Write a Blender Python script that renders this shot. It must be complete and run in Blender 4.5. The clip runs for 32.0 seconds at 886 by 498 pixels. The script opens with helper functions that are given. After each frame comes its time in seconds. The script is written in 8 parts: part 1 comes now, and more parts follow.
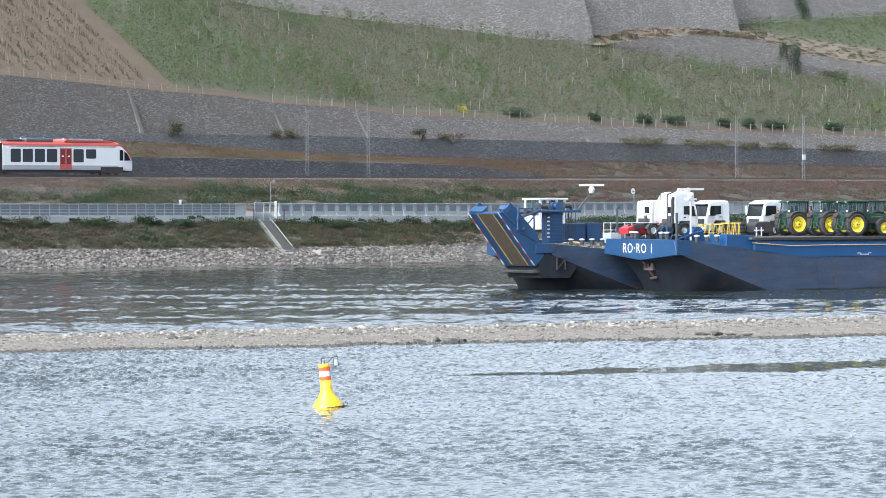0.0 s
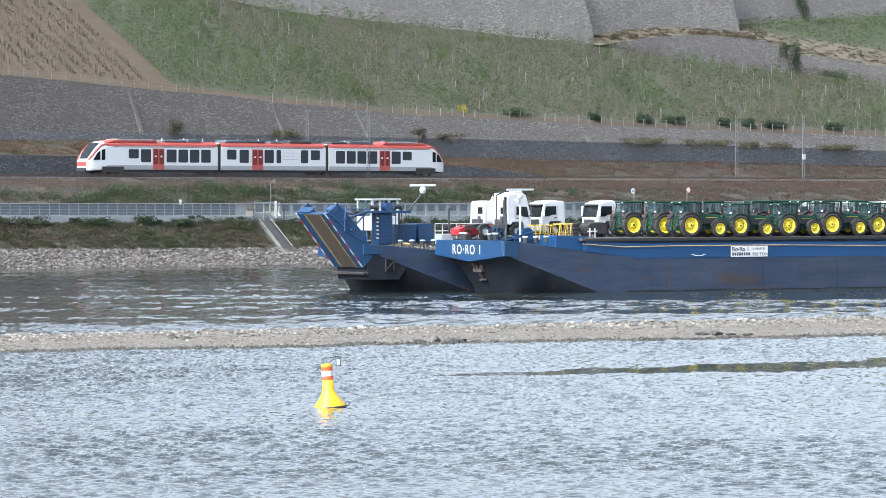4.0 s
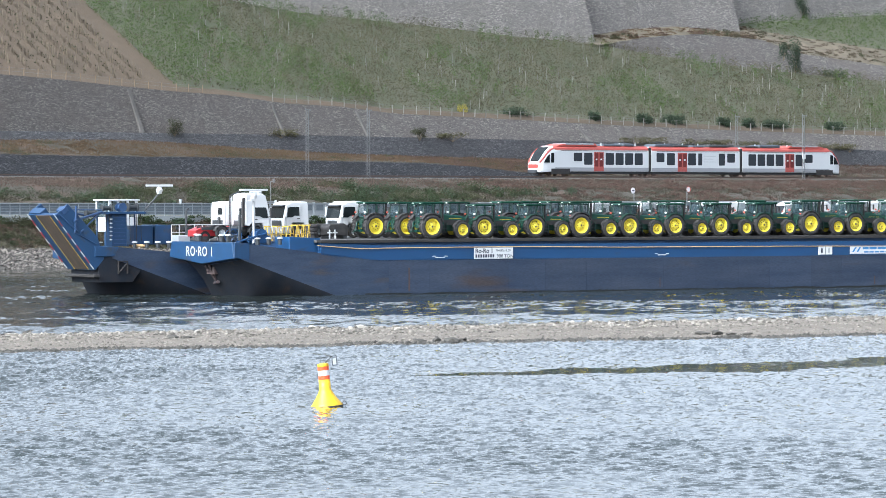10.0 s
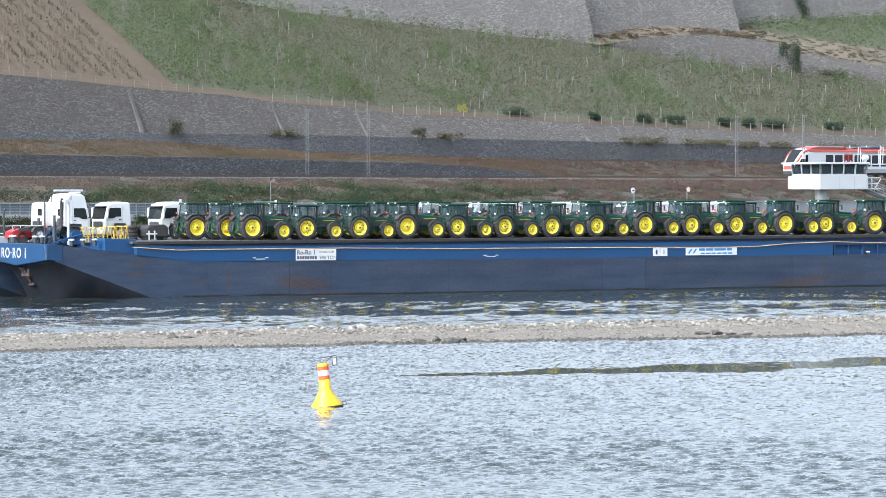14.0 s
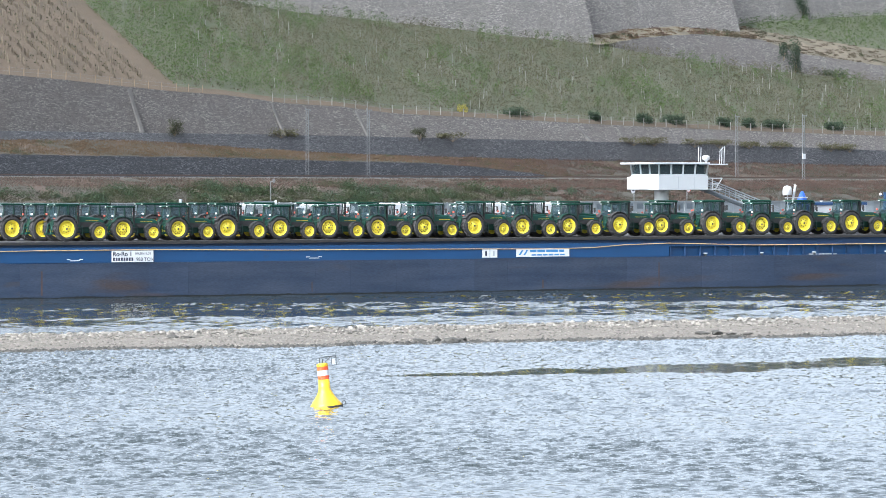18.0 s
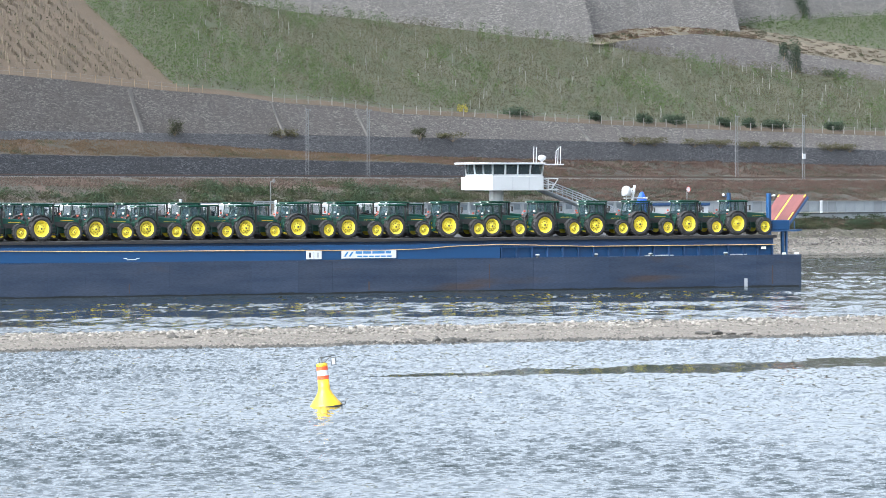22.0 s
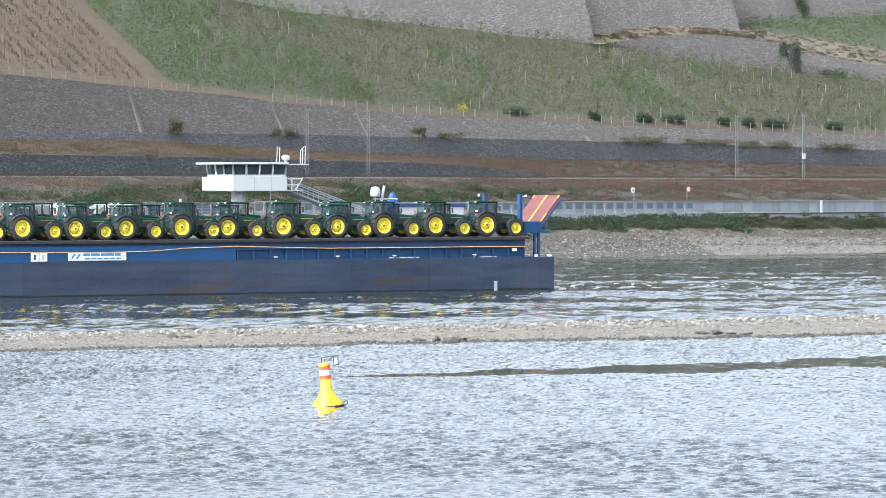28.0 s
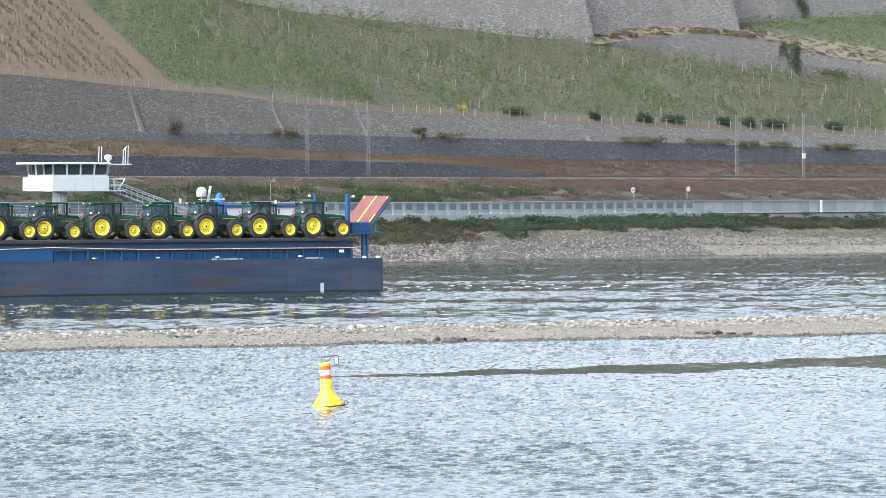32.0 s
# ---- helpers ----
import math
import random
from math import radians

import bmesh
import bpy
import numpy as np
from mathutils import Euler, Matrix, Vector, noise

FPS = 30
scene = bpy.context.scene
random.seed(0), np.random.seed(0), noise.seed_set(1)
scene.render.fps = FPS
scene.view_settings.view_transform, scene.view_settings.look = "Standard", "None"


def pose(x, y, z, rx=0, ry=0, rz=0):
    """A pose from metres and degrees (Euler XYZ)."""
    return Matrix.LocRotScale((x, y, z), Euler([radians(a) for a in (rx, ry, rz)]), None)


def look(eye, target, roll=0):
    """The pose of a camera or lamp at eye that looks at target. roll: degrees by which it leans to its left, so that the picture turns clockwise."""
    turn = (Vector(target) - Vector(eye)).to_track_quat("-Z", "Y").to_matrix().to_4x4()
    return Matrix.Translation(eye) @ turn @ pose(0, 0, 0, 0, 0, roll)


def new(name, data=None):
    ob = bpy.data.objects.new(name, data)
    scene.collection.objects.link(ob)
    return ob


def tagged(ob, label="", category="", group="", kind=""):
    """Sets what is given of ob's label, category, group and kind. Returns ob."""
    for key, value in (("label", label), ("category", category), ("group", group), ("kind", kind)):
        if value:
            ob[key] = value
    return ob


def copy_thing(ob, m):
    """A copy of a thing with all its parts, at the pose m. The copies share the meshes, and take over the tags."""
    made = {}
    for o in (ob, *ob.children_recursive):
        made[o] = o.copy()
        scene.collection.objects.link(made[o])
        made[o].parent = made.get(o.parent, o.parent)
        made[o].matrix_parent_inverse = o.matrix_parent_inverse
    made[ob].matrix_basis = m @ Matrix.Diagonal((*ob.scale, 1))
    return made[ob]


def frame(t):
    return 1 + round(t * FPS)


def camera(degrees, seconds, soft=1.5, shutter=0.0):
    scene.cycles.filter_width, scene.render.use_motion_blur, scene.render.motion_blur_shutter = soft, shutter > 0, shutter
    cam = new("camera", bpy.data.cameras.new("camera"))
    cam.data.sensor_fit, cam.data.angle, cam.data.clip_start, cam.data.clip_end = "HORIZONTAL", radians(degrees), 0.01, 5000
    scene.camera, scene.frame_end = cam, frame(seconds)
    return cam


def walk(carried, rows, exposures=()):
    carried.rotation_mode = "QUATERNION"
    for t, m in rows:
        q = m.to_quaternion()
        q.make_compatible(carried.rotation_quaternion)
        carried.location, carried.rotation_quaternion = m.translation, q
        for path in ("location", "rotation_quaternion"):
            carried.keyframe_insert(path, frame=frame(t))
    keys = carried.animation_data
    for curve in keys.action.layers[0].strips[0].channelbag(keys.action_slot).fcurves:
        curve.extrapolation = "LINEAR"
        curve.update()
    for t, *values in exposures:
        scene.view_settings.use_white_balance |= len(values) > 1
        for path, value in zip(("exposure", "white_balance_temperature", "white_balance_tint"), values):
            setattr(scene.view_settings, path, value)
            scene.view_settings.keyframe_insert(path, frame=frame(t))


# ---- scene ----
EYE = (0.0, 0.0, 9.46)
TILT = math.tan(radians(0.8506))


def aim(drop):
    return look(EYE, (0.0, 8500.0, 9.46 - 8500.0 * TILT - drop), -0.1146)


cam = camera(10.54, 32.0, soft=0.65)
walk(cam, [(0, aim(0.0)), (4, aim(0.4)), (8, aim(1.1)), (16, aim(1.3)), (24, aim(1.5)), (32, aim(2.2))],
     [(0, 1.83, 5800, 6), (9, 1.80, 5800, 6), (16, 1.90, 5800, 6), (32, 1.95, 5900, 6)])

# ---- light ----
SUN_UP, SUN_TURN = 42.0, 228.0
world = bpy.data.worlds.new("sky")
scene.world = world
world.use_nodes = True
wt = world.node_tree
sky = wt.nodes.new("ShaderNodeTexSky")
sky.sky_type, sky.sun_disc = "NISHITA", False
sky.sun_elevation, sky.sun_rotation = radians(SUN_UP), radians(SUN_TURN)
sky.air_density, sky.dust_density, sky.ozone_density = 0.6, 5.0, 0.6
haze = wt.nodes.new("ShaderNodeHueSaturation")  # thin veil of high cloud
haze.inputs["Saturation"].default_value = 0.27
wt.links.new(sky.outputs[0], haze.inputs["Color"])
wt.links.new(haze.outputs[0], wt.nodes["Background"].inputs[0])
wt.nodes["Background"].inputs[1].default_value = 0.15
sun = new("sun", bpy.data.lights.new("sun", "SUN"))
sun.data.energy, sun.data.angle, sun.data.color = 0.5, radians(12), (1.0, 0.97, 0.93)
_a, _e = radians(SUN_TURN), radians(SUN_UP)
sun.matrix_basis = look((math.sin(_a) * math.cos(_e), math.cos(_a) * math.cos(_e), math.sin(_e)), (0, 0, 0))

# ---- materials ----


def mat(name, color, rough=0.6, metal=0.0, second=None, scale=1.0, amount=0.5, grain=0.12, bump=0.0, bump_scale=8.0, rand=0.0, stretch=(1, 1, 1), dirt=None, dirt_scale=0.3, dirt_level=0.62, island=0.0, spec=0.5):
    """Base colour with broad blotches of a second colour, fine grain, dirt patches and relief, in metres."""
    m = bpy.data.materials.new(name)
    m.use_nodes = True
    t = m.node_tree
    n, l = t.nodes, t.links
    p = n["Principled BSDF"]
    p.inputs["Roughness"].default_value, p.inputs["Metallic"].default_value = rough, metal
    p.inputs["Specular IOR Level"].default_value = spec
    tc, mp = n.new("ShaderNodeTexCoord"), n.new("ShaderNodeMapping")
    mp.inputs["Scale"].default_value = stretch
    l.new(tc.outputs["Object"], mp.inputs[0])

    def tex(s, detail=4):
        x = n.new("ShaderNodeTexNoise")
        x.inputs["Scale"].default_value, x.inputs["Detail"].default_value = s, detail
        l.new(mp.outputs[0], x.inputs["Vector"])
        return x.outputs["Fac"]

    def ramp(src, a, b):
        r = n.new("ShaderNodeMapRange")
        r.inputs[1].default_value, r.inputs[2].default_value = a, b
        l.new(src, r.inputs[0])
        return r.outputs[0]

    def mix(fac, a, b, kind="MIX"):
        x = n.new("ShaderNodeMix")
        x.data_type, x.blend_type = "RGBA", kind
        for sock, v in ((x.inputs[0], fac), (x.inputs[6], a), (x.inputs[7], b)):
            if isinstance(v, (int, float)):
                sock.default_value = v
            elif isinstance(v, tuple):
                sock.default_value = (*v, 1)
            else:
                l.new(v, sock)
        return x.outputs[2]

    col = tuple(color)
    if second:
        col = mix(ramp(tex(scale, 5), 0.5 - amount / 2, 0.5 + amount / 2), col, tuple(second))
    if dirt:
        col = mix(ramp(tex(dirt_scale, 6), dirt_level, dirt_level + 0.12), col, tuple(dirt))
    if grain:
        g = n.new("ShaderNodeMapRange")
        g.inputs[3].default_value, g.inputs[4].default_value = 1 - 2 * grain, 1 + 2 * grain
        l.new(tex(max(scale * 9, 12), 3), g.inputs[0])
        v = n.new("ShaderNodeHueSaturation")
        l.new(g.outputs[0], v.inputs["Value"])
        if isinstance(col, tuple):
            v.inputs["Color"].default_value = (*col, 1)
        else:
            l.new(col, v.inputs["Color"])
        col = v.outputs[0]
    if rand or island:
        src = n.new("ShaderNodeNewGeometry").outputs["Random Per Island"] if island else n.new("ShaderNodeObjectInfo").outputs["Random"]
        g = n.new("ShaderNodeMapRange")
        k = island or rand
        g.inputs[3].default_value, g.inputs[4].default_value = 1 - k, 1 + k
        l.new(src, g.inputs[0])
        v = n.new("ShaderNodeHueSaturation")
        l.new(g.outputs[0], v.inputs["Value"])
        if isinstance(col, tuple):
            v.inputs["Color"].default_value = (*col, 1)
        else:
            l.new(col, v.inputs["Color"])
        col = v.outputs[0]
    if isinstance(col, tuple):
        p.inputs["Base Color"].default_value = (*col, 1)
    else:
        l.new(col, p.inputs["Base Color"])
    if bump:
        b = n.new("ShaderNodeBump")
        b.inputs["Strength"].default_value, b.inputs["Distance"].default_value = 1.0, bump
        l.new(tex(bump_scale, 4), b.inputs["Height"])
        l.new(b.outputs[0], p.inputs["Normal"])
    return m


def stone_mat(name, tones, size, joint, joint_dark, stain=None, bump=0.05):
    """Rubble masonry: cells of stone in several tones with darker joints, and broad stains."""
    m = bpy.data.materials.new(name)
    m.use_nodes = True
    t = m.node_tree
    n, l = t.nodes, t.links
    p = n["Principled BSDF"]
    p.inputs["Roughness"].default_value = 0.9
    tc, mp = n.new("ShaderNodeTexCoord"), n.new("ShaderNodeMapping")
    mp.inputs["Scale"].default_value = (1, 0.6, 2.6)
    l.new(tc.outputs["Object"], mp.inputs[0])
    vo, ve = n.new("ShaderNodeTexVoronoi"), n.new("ShaderNodeTexVoronoi")
    ve.feature = "DISTANCE_TO_EDGE"
    for v in (vo, ve):
        v.inputs["Scale"].default_value = 1.0 / size
        l.new(mp.outputs[0], v.inputs["Vector"])
    cr = n.new("ShaderNodeValToRGB")
    el = cr.color_ramp.elements
    while len(el) < len(tones):
        el.new(0.5)
    for i, c in enumerate(tones):
        el[i].position, el[i].color = i / (len(tones) - 1), (*c, 1)
    sp = n.new("ShaderNodeSeparateColor")
    l.new(vo.outputs["Color"], sp.inputs[0])
    l.new(sp.outputs[0], cr.inputs[0])
    no = n.new("ShaderNodeTexNoise")
    no.inputs["Scale"].default_value, no.inputs["Detail"].default_value = 0.22, 6
    l.new(tc.outputs["Object"], no.inputs["Vector"])
    r = n.new("ShaderNodeMapRange")
    r.inputs[1].default_value, r.inputs[2].default_value = 0.4, 0.68
    l.new(no.outputs["Fac"], r.inputs[0])
    mx = n.new("ShaderNodeMix")
    mx.data_type = "RGBA"
    l.new(r.outputs[0], mx.inputs[0])
    l.new(cr.outputs[0], mx.inputs[6])
    mx.inputs[7].default_value = (*(stain or tones[0]), 1)
    ms = n.new("ShaderNodeMath")
    ms.operation, ms.inputs[1].default_value = "MULTIPLY", 0.6
    l.new(r.outputs[0], ms.inputs[0])
    l.new(ms.outputs[0], mx.inputs[0])
    jr = n.new("ShaderNodeMapRange")
    jr.inputs[2].default_value = joint
    l.new(ve.outputs["Distance"], jr.inputs[0])
    mj = n.new("ShaderNodeMix")
    mj.data_type = "RGBA"
    l.new(jr.outputs[0], mj.inputs[0])
    mj.inputs[6].default_value = (*joint_dark, 1)
    l.new(mx.outputs[2], mj.inputs[7])
    l.new(mj.outputs[2], p.inputs["Base Color"])
    b = n.new("ShaderNodeBump")
    b.inputs["Strength"].default_value, b.inputs["Distance"].default_value = 1.0, bump
    l.new(jr.outputs[0], b.inputs["Height"])
    l.new(b.outputs[0], p.inputs["Normal"])
    return m


def water_mat(name, color, rough, waves):
    """River water: smooth dielectric with wind ripples; waves are (size across, size along, height)."""
    m = bpy.data.materials.new(name)
    m.use_nodes = True
    t = m.node_tree
    n, l = t.nodes, t.links
    p = n["Principled BSDF"]
    p.inputs["Base Color"].default_value, p.inputs["Roughness"].default_value, p.inputs["IOR"].default_value = (*color, 1), rough, 1.33
    tc = n.new("ShaderNodeTexCoord")
    rip = n.new("ShaderNodeAttribute")
    rip.attribute_name = "ripple"
    last = None
    for i, (across, along, high) in enumerate(waves):
        mp = n.new("ShaderNodeMapping")
        mp.inputs["Scale"].default_value = (1 / across, 1 / along, 1)
        mp.inputs["Rotation"].default_value = (0, 0, radians((-8, 6, 14, -3)[i % 4]))
        l.new(tc.outputs["Object"], mp.inputs[0])
        x = n.new("ShaderNodeTexNoise")
        x.inputs["Scale"].default_value, x.inputs["Detail"].default_value, x.inputs["Distortion"].default_value = 1.0, 3.0, 0.4
        l.new(mp.outputs[0], x.inputs["Vector"])
        b = n.new("ShaderNodeBump")
        b.inputs["Strength"].default_value, b.inputs["Distance"].default_value = 1.0, high
        l.new(x.outputs["Fac"], b.inputs["Height"])
        l.new(rip.outputs["Fac"], b.inputs["Strength"])
        if last:
            l.new(last, b.inputs["Normal"])
        last = b.outputs[0]
    l.new(last, p.inputs["Normal"])
    return m


def glass_mat(name, color, rough=0.05):
    m = bpy.data.materials.new(name)
    m.use_nodes = True
    p = m.node_tree.nodes["Principled BSDF"]
    p.inputs["Base Color"].default_value, p.inputs["Roughness"].default_value, p.inputs["IOR"].default_value = (*color, 1), rough, 1.5
    return m


def clear_mat(name, color, alpha):
    m = glass_mat(name, color)
    m.node_tree.nodes["Principled BSDF"].inputs["Alpha"].default_value = alpha
    return m


M_WATER_NEAR = water_mat("water_near", (0.026, 0.034, 0.034), 0.03, [(0.22, 0.22, 0.014)])
M_WATER_MAIN = water_mat("water_main", (0.019, 0.024, 0.022), 0.07, [(0.45, 0.30, 0.03)])
M_BED = mat("river_bed", (0.12, 0.11, 0.09), 0.9, second=(0.08, 0.08, 0.06), scale=0.4)
M_GRAVEL = mat("gravel", (0.165, 0.143, 0.119), 0.95, second=(0.118, 0.104, 0.088), scale=0.9, amount=0.4, grain=0.25, bump=0.12, bump_scale=5)
M_ROCK = mat("pale_rock", (0.205, 0.184, 0.157), 0.9, second=(0.132, 0.120, 0.105), scale=1.3, grain=0.12, bump=0.04, bump_scale=6, island=0.55)
M_ROCK1 = mat("boulder", (0.27, 0.25, 0.22), 0.9, second=(0.17, 0.158, 0.140), scale=1.1, grain=0.15, bump=0.05, bump_scale=6, rand=0.45)
M_ROCK_DARK = mat("dark_rock", (0.085, 0.078, 0.068), 0.9, second=(0.05, 0.047, 0.042), scale=1.2, grain=0.15, bump=0.05, rand=0.2)
M_ROCK_BANK = mat("bank_rock", (0.160, 0.142, 0.127), 0.9, second=(0.080, 0.072, 0.066), scale=1.3, grain=0.12, bump=0.04, bump_scale=6, island=0.65)
M_ROCK_WET = mat("wet_stone", (0.080, 0.075, 0.067), 0.8, second=(0.045, 0.043, 0.039), scale=1.3, grain=0.15, bump=0.04, island=0.4, spec=0.25)
M_GRAVEL_BANK = mat("bank_gravel", (0.070, 0.064, 0.056), 0.95, second=(0.045, 0.042, 0.037), scale=0.9, grain=0.25, bump=0.12, bump_scale=5)
M_GRAVEL_WET = mat("wet_gravel", (0.085, 0.078, 0.066), 0.8, second=(0.055, 0.052, 0.046), scale=1.5, grain=0.25, bump=0.08, bump_scale=5, spec=0.25)
M_ROCK_PALE = mat("beach_rock", (0.19, 0.178, 0.158), 0.9, second=(0.122, 0.116, 0.104), scale=1.3, grain=0.12, bump=0.04, bump_scale=6, island=0.6)
M_EARTH = mat("bank_earth", (0.079, 0.068, 0.048), 0.95, second=(0.051, 0.051, 0.032), scale=0.35, grain=0.2, bump=0.1, bump_scale=3)
M_DRYGRASS = mat("dry_grass", (0.052, 0.044, 0.034), 0.95, second=(0.038, 0.037, 0.026), scale=0.3, grain=0.25, bump=0.12, bump_scale=4, dirt=(0.066, 0.045, 0.032), dirt_scale=0.15, dirt_level=0.5)
M_PATH = mat("dry_path", (0.160, 0.130, 0.095), 0.95, second=(0.076, 0.067, 0.044), scale=0.3, grain=0.2, bump=0.08, bump_scale=4)
M_MAST = mat("mast_steel", (0.145, 0.148, 0.152), 0.6, 0.1, grain=0.1)
M_ASPHALT = mat("asphalt", (0.09, 0.09, 0.09), 0.9, second=(0.07, 0.07, 0.07), scale=0.5)
M_BALLAST = mat("track_ballast", (0.085, 0.075, 0.07), 0.95, second=(0.05, 0.047, 0.045), scale=0.8, grain=0.25, bump=0.06)
M_CONCRETE = mat("concrete", (0.345, 0.370, 0.388), 0.85, second=(0.275, 0.294, 0.306), scale=0.6, grain=0.08, dirt=(0.262, 0.271, 0.242), dirt_scale=0.5, rand=0.10)
M_PANEL = mat("concrete_panel", (0.325, 0.348, 0.366), 0.85, second=(0.258, 0.276, 0.288), scale=0.6, grain=0.1, dirt=(0.262, 0.273, 0.238), dirt_scale=0.5, rand=0.15)
M_STEP = mat("worn_step", (0.165, 0.163, 0.156), 0.9, second=(0.118, 0.117, 0.110), scale=1.5, grain=0.15)
M_GALV = mat("galvanised_steel", (0.30, 0.33, 0.355), 0.5, 0.15, grain=0.05)
M_WALL_BIG = stone_mat("slate_wall", [(0.070, 0.063, 0.060), (0.100, 0.091, 0.086), (0.128, 0.116, 0.108), (0.205, 0.186, 0.168)], 0.30, 0.08, (0.043, 0.040, 0.038), (0.098, 0.084, 0.076))
M_WALL_DARK = stone_mat("dark_wall", [(0.074, 0.075, 0.081), (0.106, 0.106, 0.113), (0.134, 0.132, 0.140), (0.200, 0.194, 0.198)], 0.30, 0.08, (0.044, 0.045, 0.049), (0.098, 0.096, 0.100))
M_WALL_BLACK = stone_mat("black_wall", [(0.043, 0.046, 0.053), (0.066, 0.068, 0.078), (0.088, 0.091, 0.101), (0.165, 0.167, 0.178)], 0.28, 0.08, (0.022, 0.022, 0.024), (0.058, 0.059, 0.065))
M_WALL_TOP = stone_mat("pale_terrace_wall", [(0.160, 0.147, 0.137), (0.220, 0.203, 0.189), (0.268, 0.247, 0.228), (0.41, 0.375, 0.34)], 0.30, 0.08, (0.095, 0.087, 0.081), (0.20, 0.183, 0.167))
M_STRIP = mat("pale_strip", (0.112, 0.104, 0.096), 0.9, second=(0.070, 0.065, 0.062), scale=0.8, grain=0.15, bump=0.04)
M_SOIL_BROWN = mat("dry_vineyard_soil", (0.102, 0.074, 0.050), 0.95, second=(0.074, 0.057, 0.039), scale=0.4, grain=0.15, bump=0.08)
M_SOIL_GREEN = mat("weedy_vineyard_soil", (0.092, 0.090, 0.062), 0.95, second=(0.062, 0.075, 0.042), scale=0.35, grain=0.2, bump=0.1)
M_HILL = mat("upper_hill", (0.05, 0.057, 0.048), 0.95, second=(0.034, 0.042, 0.03), scale=0.06, grain=0.2)
M_LEAF_A = mat("leaf_green", (0.030, 0.045, 0.021), 0.7, island=0.35, grain=0, spec=0.12)
M_LEAF_B = mat("leaf_olive", (0.046, 0.049, 0.027), 0.7, island=0.2, grain=0, spec=0.12)
M_LEAF_C = mat("leaf_dry", (0.050, 0.043, 0.033), 0.8, island=0.2, grain=0, spec=0.12)
M_LEAF_D = mat("leaf_dark", (0.039, 0.058, 0.035), 0.7, island=0.4, grain=0, spec=0.12)
M_LEAF_V = mat("leaf_olive_vine", (0.070, 0.066, 0.034), 0.7, island=0.45, grain=0, spec=0.12)
M_LEAF_E = mat("leaf_vine", (0.060, 0.088, 0.027), 0.7, island=0.45, grain=0, spec=0.12)
M_LEAF_F = mat("leaf_yellow", (0.30, 0.26, 0.05), 0.7, island=0.35, grain=0, spec=0.12)
M_LEAF_T = mat("leaf_straw", (0.069, 0.057, 0.039), 0.8, island=0.2, grain=0, spec=0.12)
M_LEAF_R = mat("leaf_russet", (0.084, 0.057, 0.047), 0.8, island=0.25, grain=0, spec=0.12)
M_LEAF_O = mat("leaf_ochre", (0.086, 0.061, 0.038), 0.8, island=0.25, grain=0, spec=0.12)
M_POST = mat("weathered_post", (0.200, 0.193, 0.178), 0.9, rand=0.3)
M_TWIG = mat("vine_stem", (0.15, 0.12, 0.085), 0.9, island=0.3)
M_WOOD = mat("old_timber", (0.25, 0.18, 0.12), 0.9, second=(0.17, 0.12, 0.08), scale=2)
M_RAIL = mat("rail_steel", (0.12, 0.085, 0.07), 0.5, 0.6)

M_HULL = mat("hull_paint", (0.018, 0.032, 0.065), 0.55, second=(0.033, 0.049, 0.083), scale=1.0, amount=0.25, grain=0.28, stretch=(0.35, 1, 1.8), dirt=(0.046, 0.041, 0.047), dirt_scale=0.55, dirt_level=0.58, bump=0.012, bump_scale=1.4)
# hull paint darkened to put shade under the bows, with rust patches over it
M_RAKE = mat("shaded_rusty_bow_paint", (0.009, 0.013, 0.021), 0.75, second=(0.016, 0.017, 0.022), scale=1.1, amount=0.3, grain=0.2, dirt=(0.034, 0.024, 0.020), dirt_scale=0.8, dirt_level=0.62, spec=0.3)
M_HULL_P = mat("hull_plate", (0.013, 0.026, 0.056), 0.55, second=(0.040, 0.053, 0.084), scale=0.6, amount=0.42, grain=0.32, stretch=(0.28, 1, 2.0), dirt=(0.046, 0.035, 0.036), dirt_scale=0.32, dirt_level=0.58, bump=0.014, bump_scale=1.2, rand=0.10)
M_WET = mat("wet_waterline", (0.008, 0.010, 0.011), 0.3, grain=0.2)
M_BLUE = mat("blue_paint", (0.010, 0.059, 0.163), 0.45, second=(0.009, 0.047, 0.126), scale=0.5, grain=0.05, stretch=(0.4, 1, 1), dirt=(0.028, 0.041, 0.061), dirt_scale=0.8, dirt_level=0.64)
M_BLUE_W = mat("weathered_blue_paint", (0.011, 0.048, 0.122), 0.5, second=(0.009, 0.038, 0.096), scale=0.7, grain=0.1, dirt=(0.028, 0.036, 0.052), dirt_scale=0.9, dirt_level=0.6)
M_BLUE_D = mat("dark_blue_paint", (0.019, 0.048, 0.119), 0.45, second=(0.026, 0.066, 0.158), scale=0.6, grain=0.06)
M_DECK = mat("deck_plate", (0.06, 0.062, 0.066), 0.7, second=(0.05, 0.045, 0.042), scale=0.5, dirt=(0.09, 0.06, 0.048), dirt_scale=0.4)
M_BLACK = mat("black_rubber", (0.018, 0.018, 0.02), 0.75, second=(0.035, 0.032, 0.03), scale=3, grain=0.1)
M_STEEL_D = mat("dark_steel", (0.05, 0.055, 0.06), 0.5, 0.3, grain=0.08)
M_RUST = mat("rusty_steel", (0.10, 0.06, 0.048), 0.8, second=(0.03, 0.035, 0.05), scale=1.2, stretch=(3, 1, 0.6))
M_TRAIN = mat("train_white", (0.66, 0.675, 0.69), 0.35, grain=0.02, second=(0.62, 0.635, 0.65), scale=0.5)
M_TRAIN_RED = mat("train_red", (0.37, 0.070, 0.056), 0.4, grain=0.03)
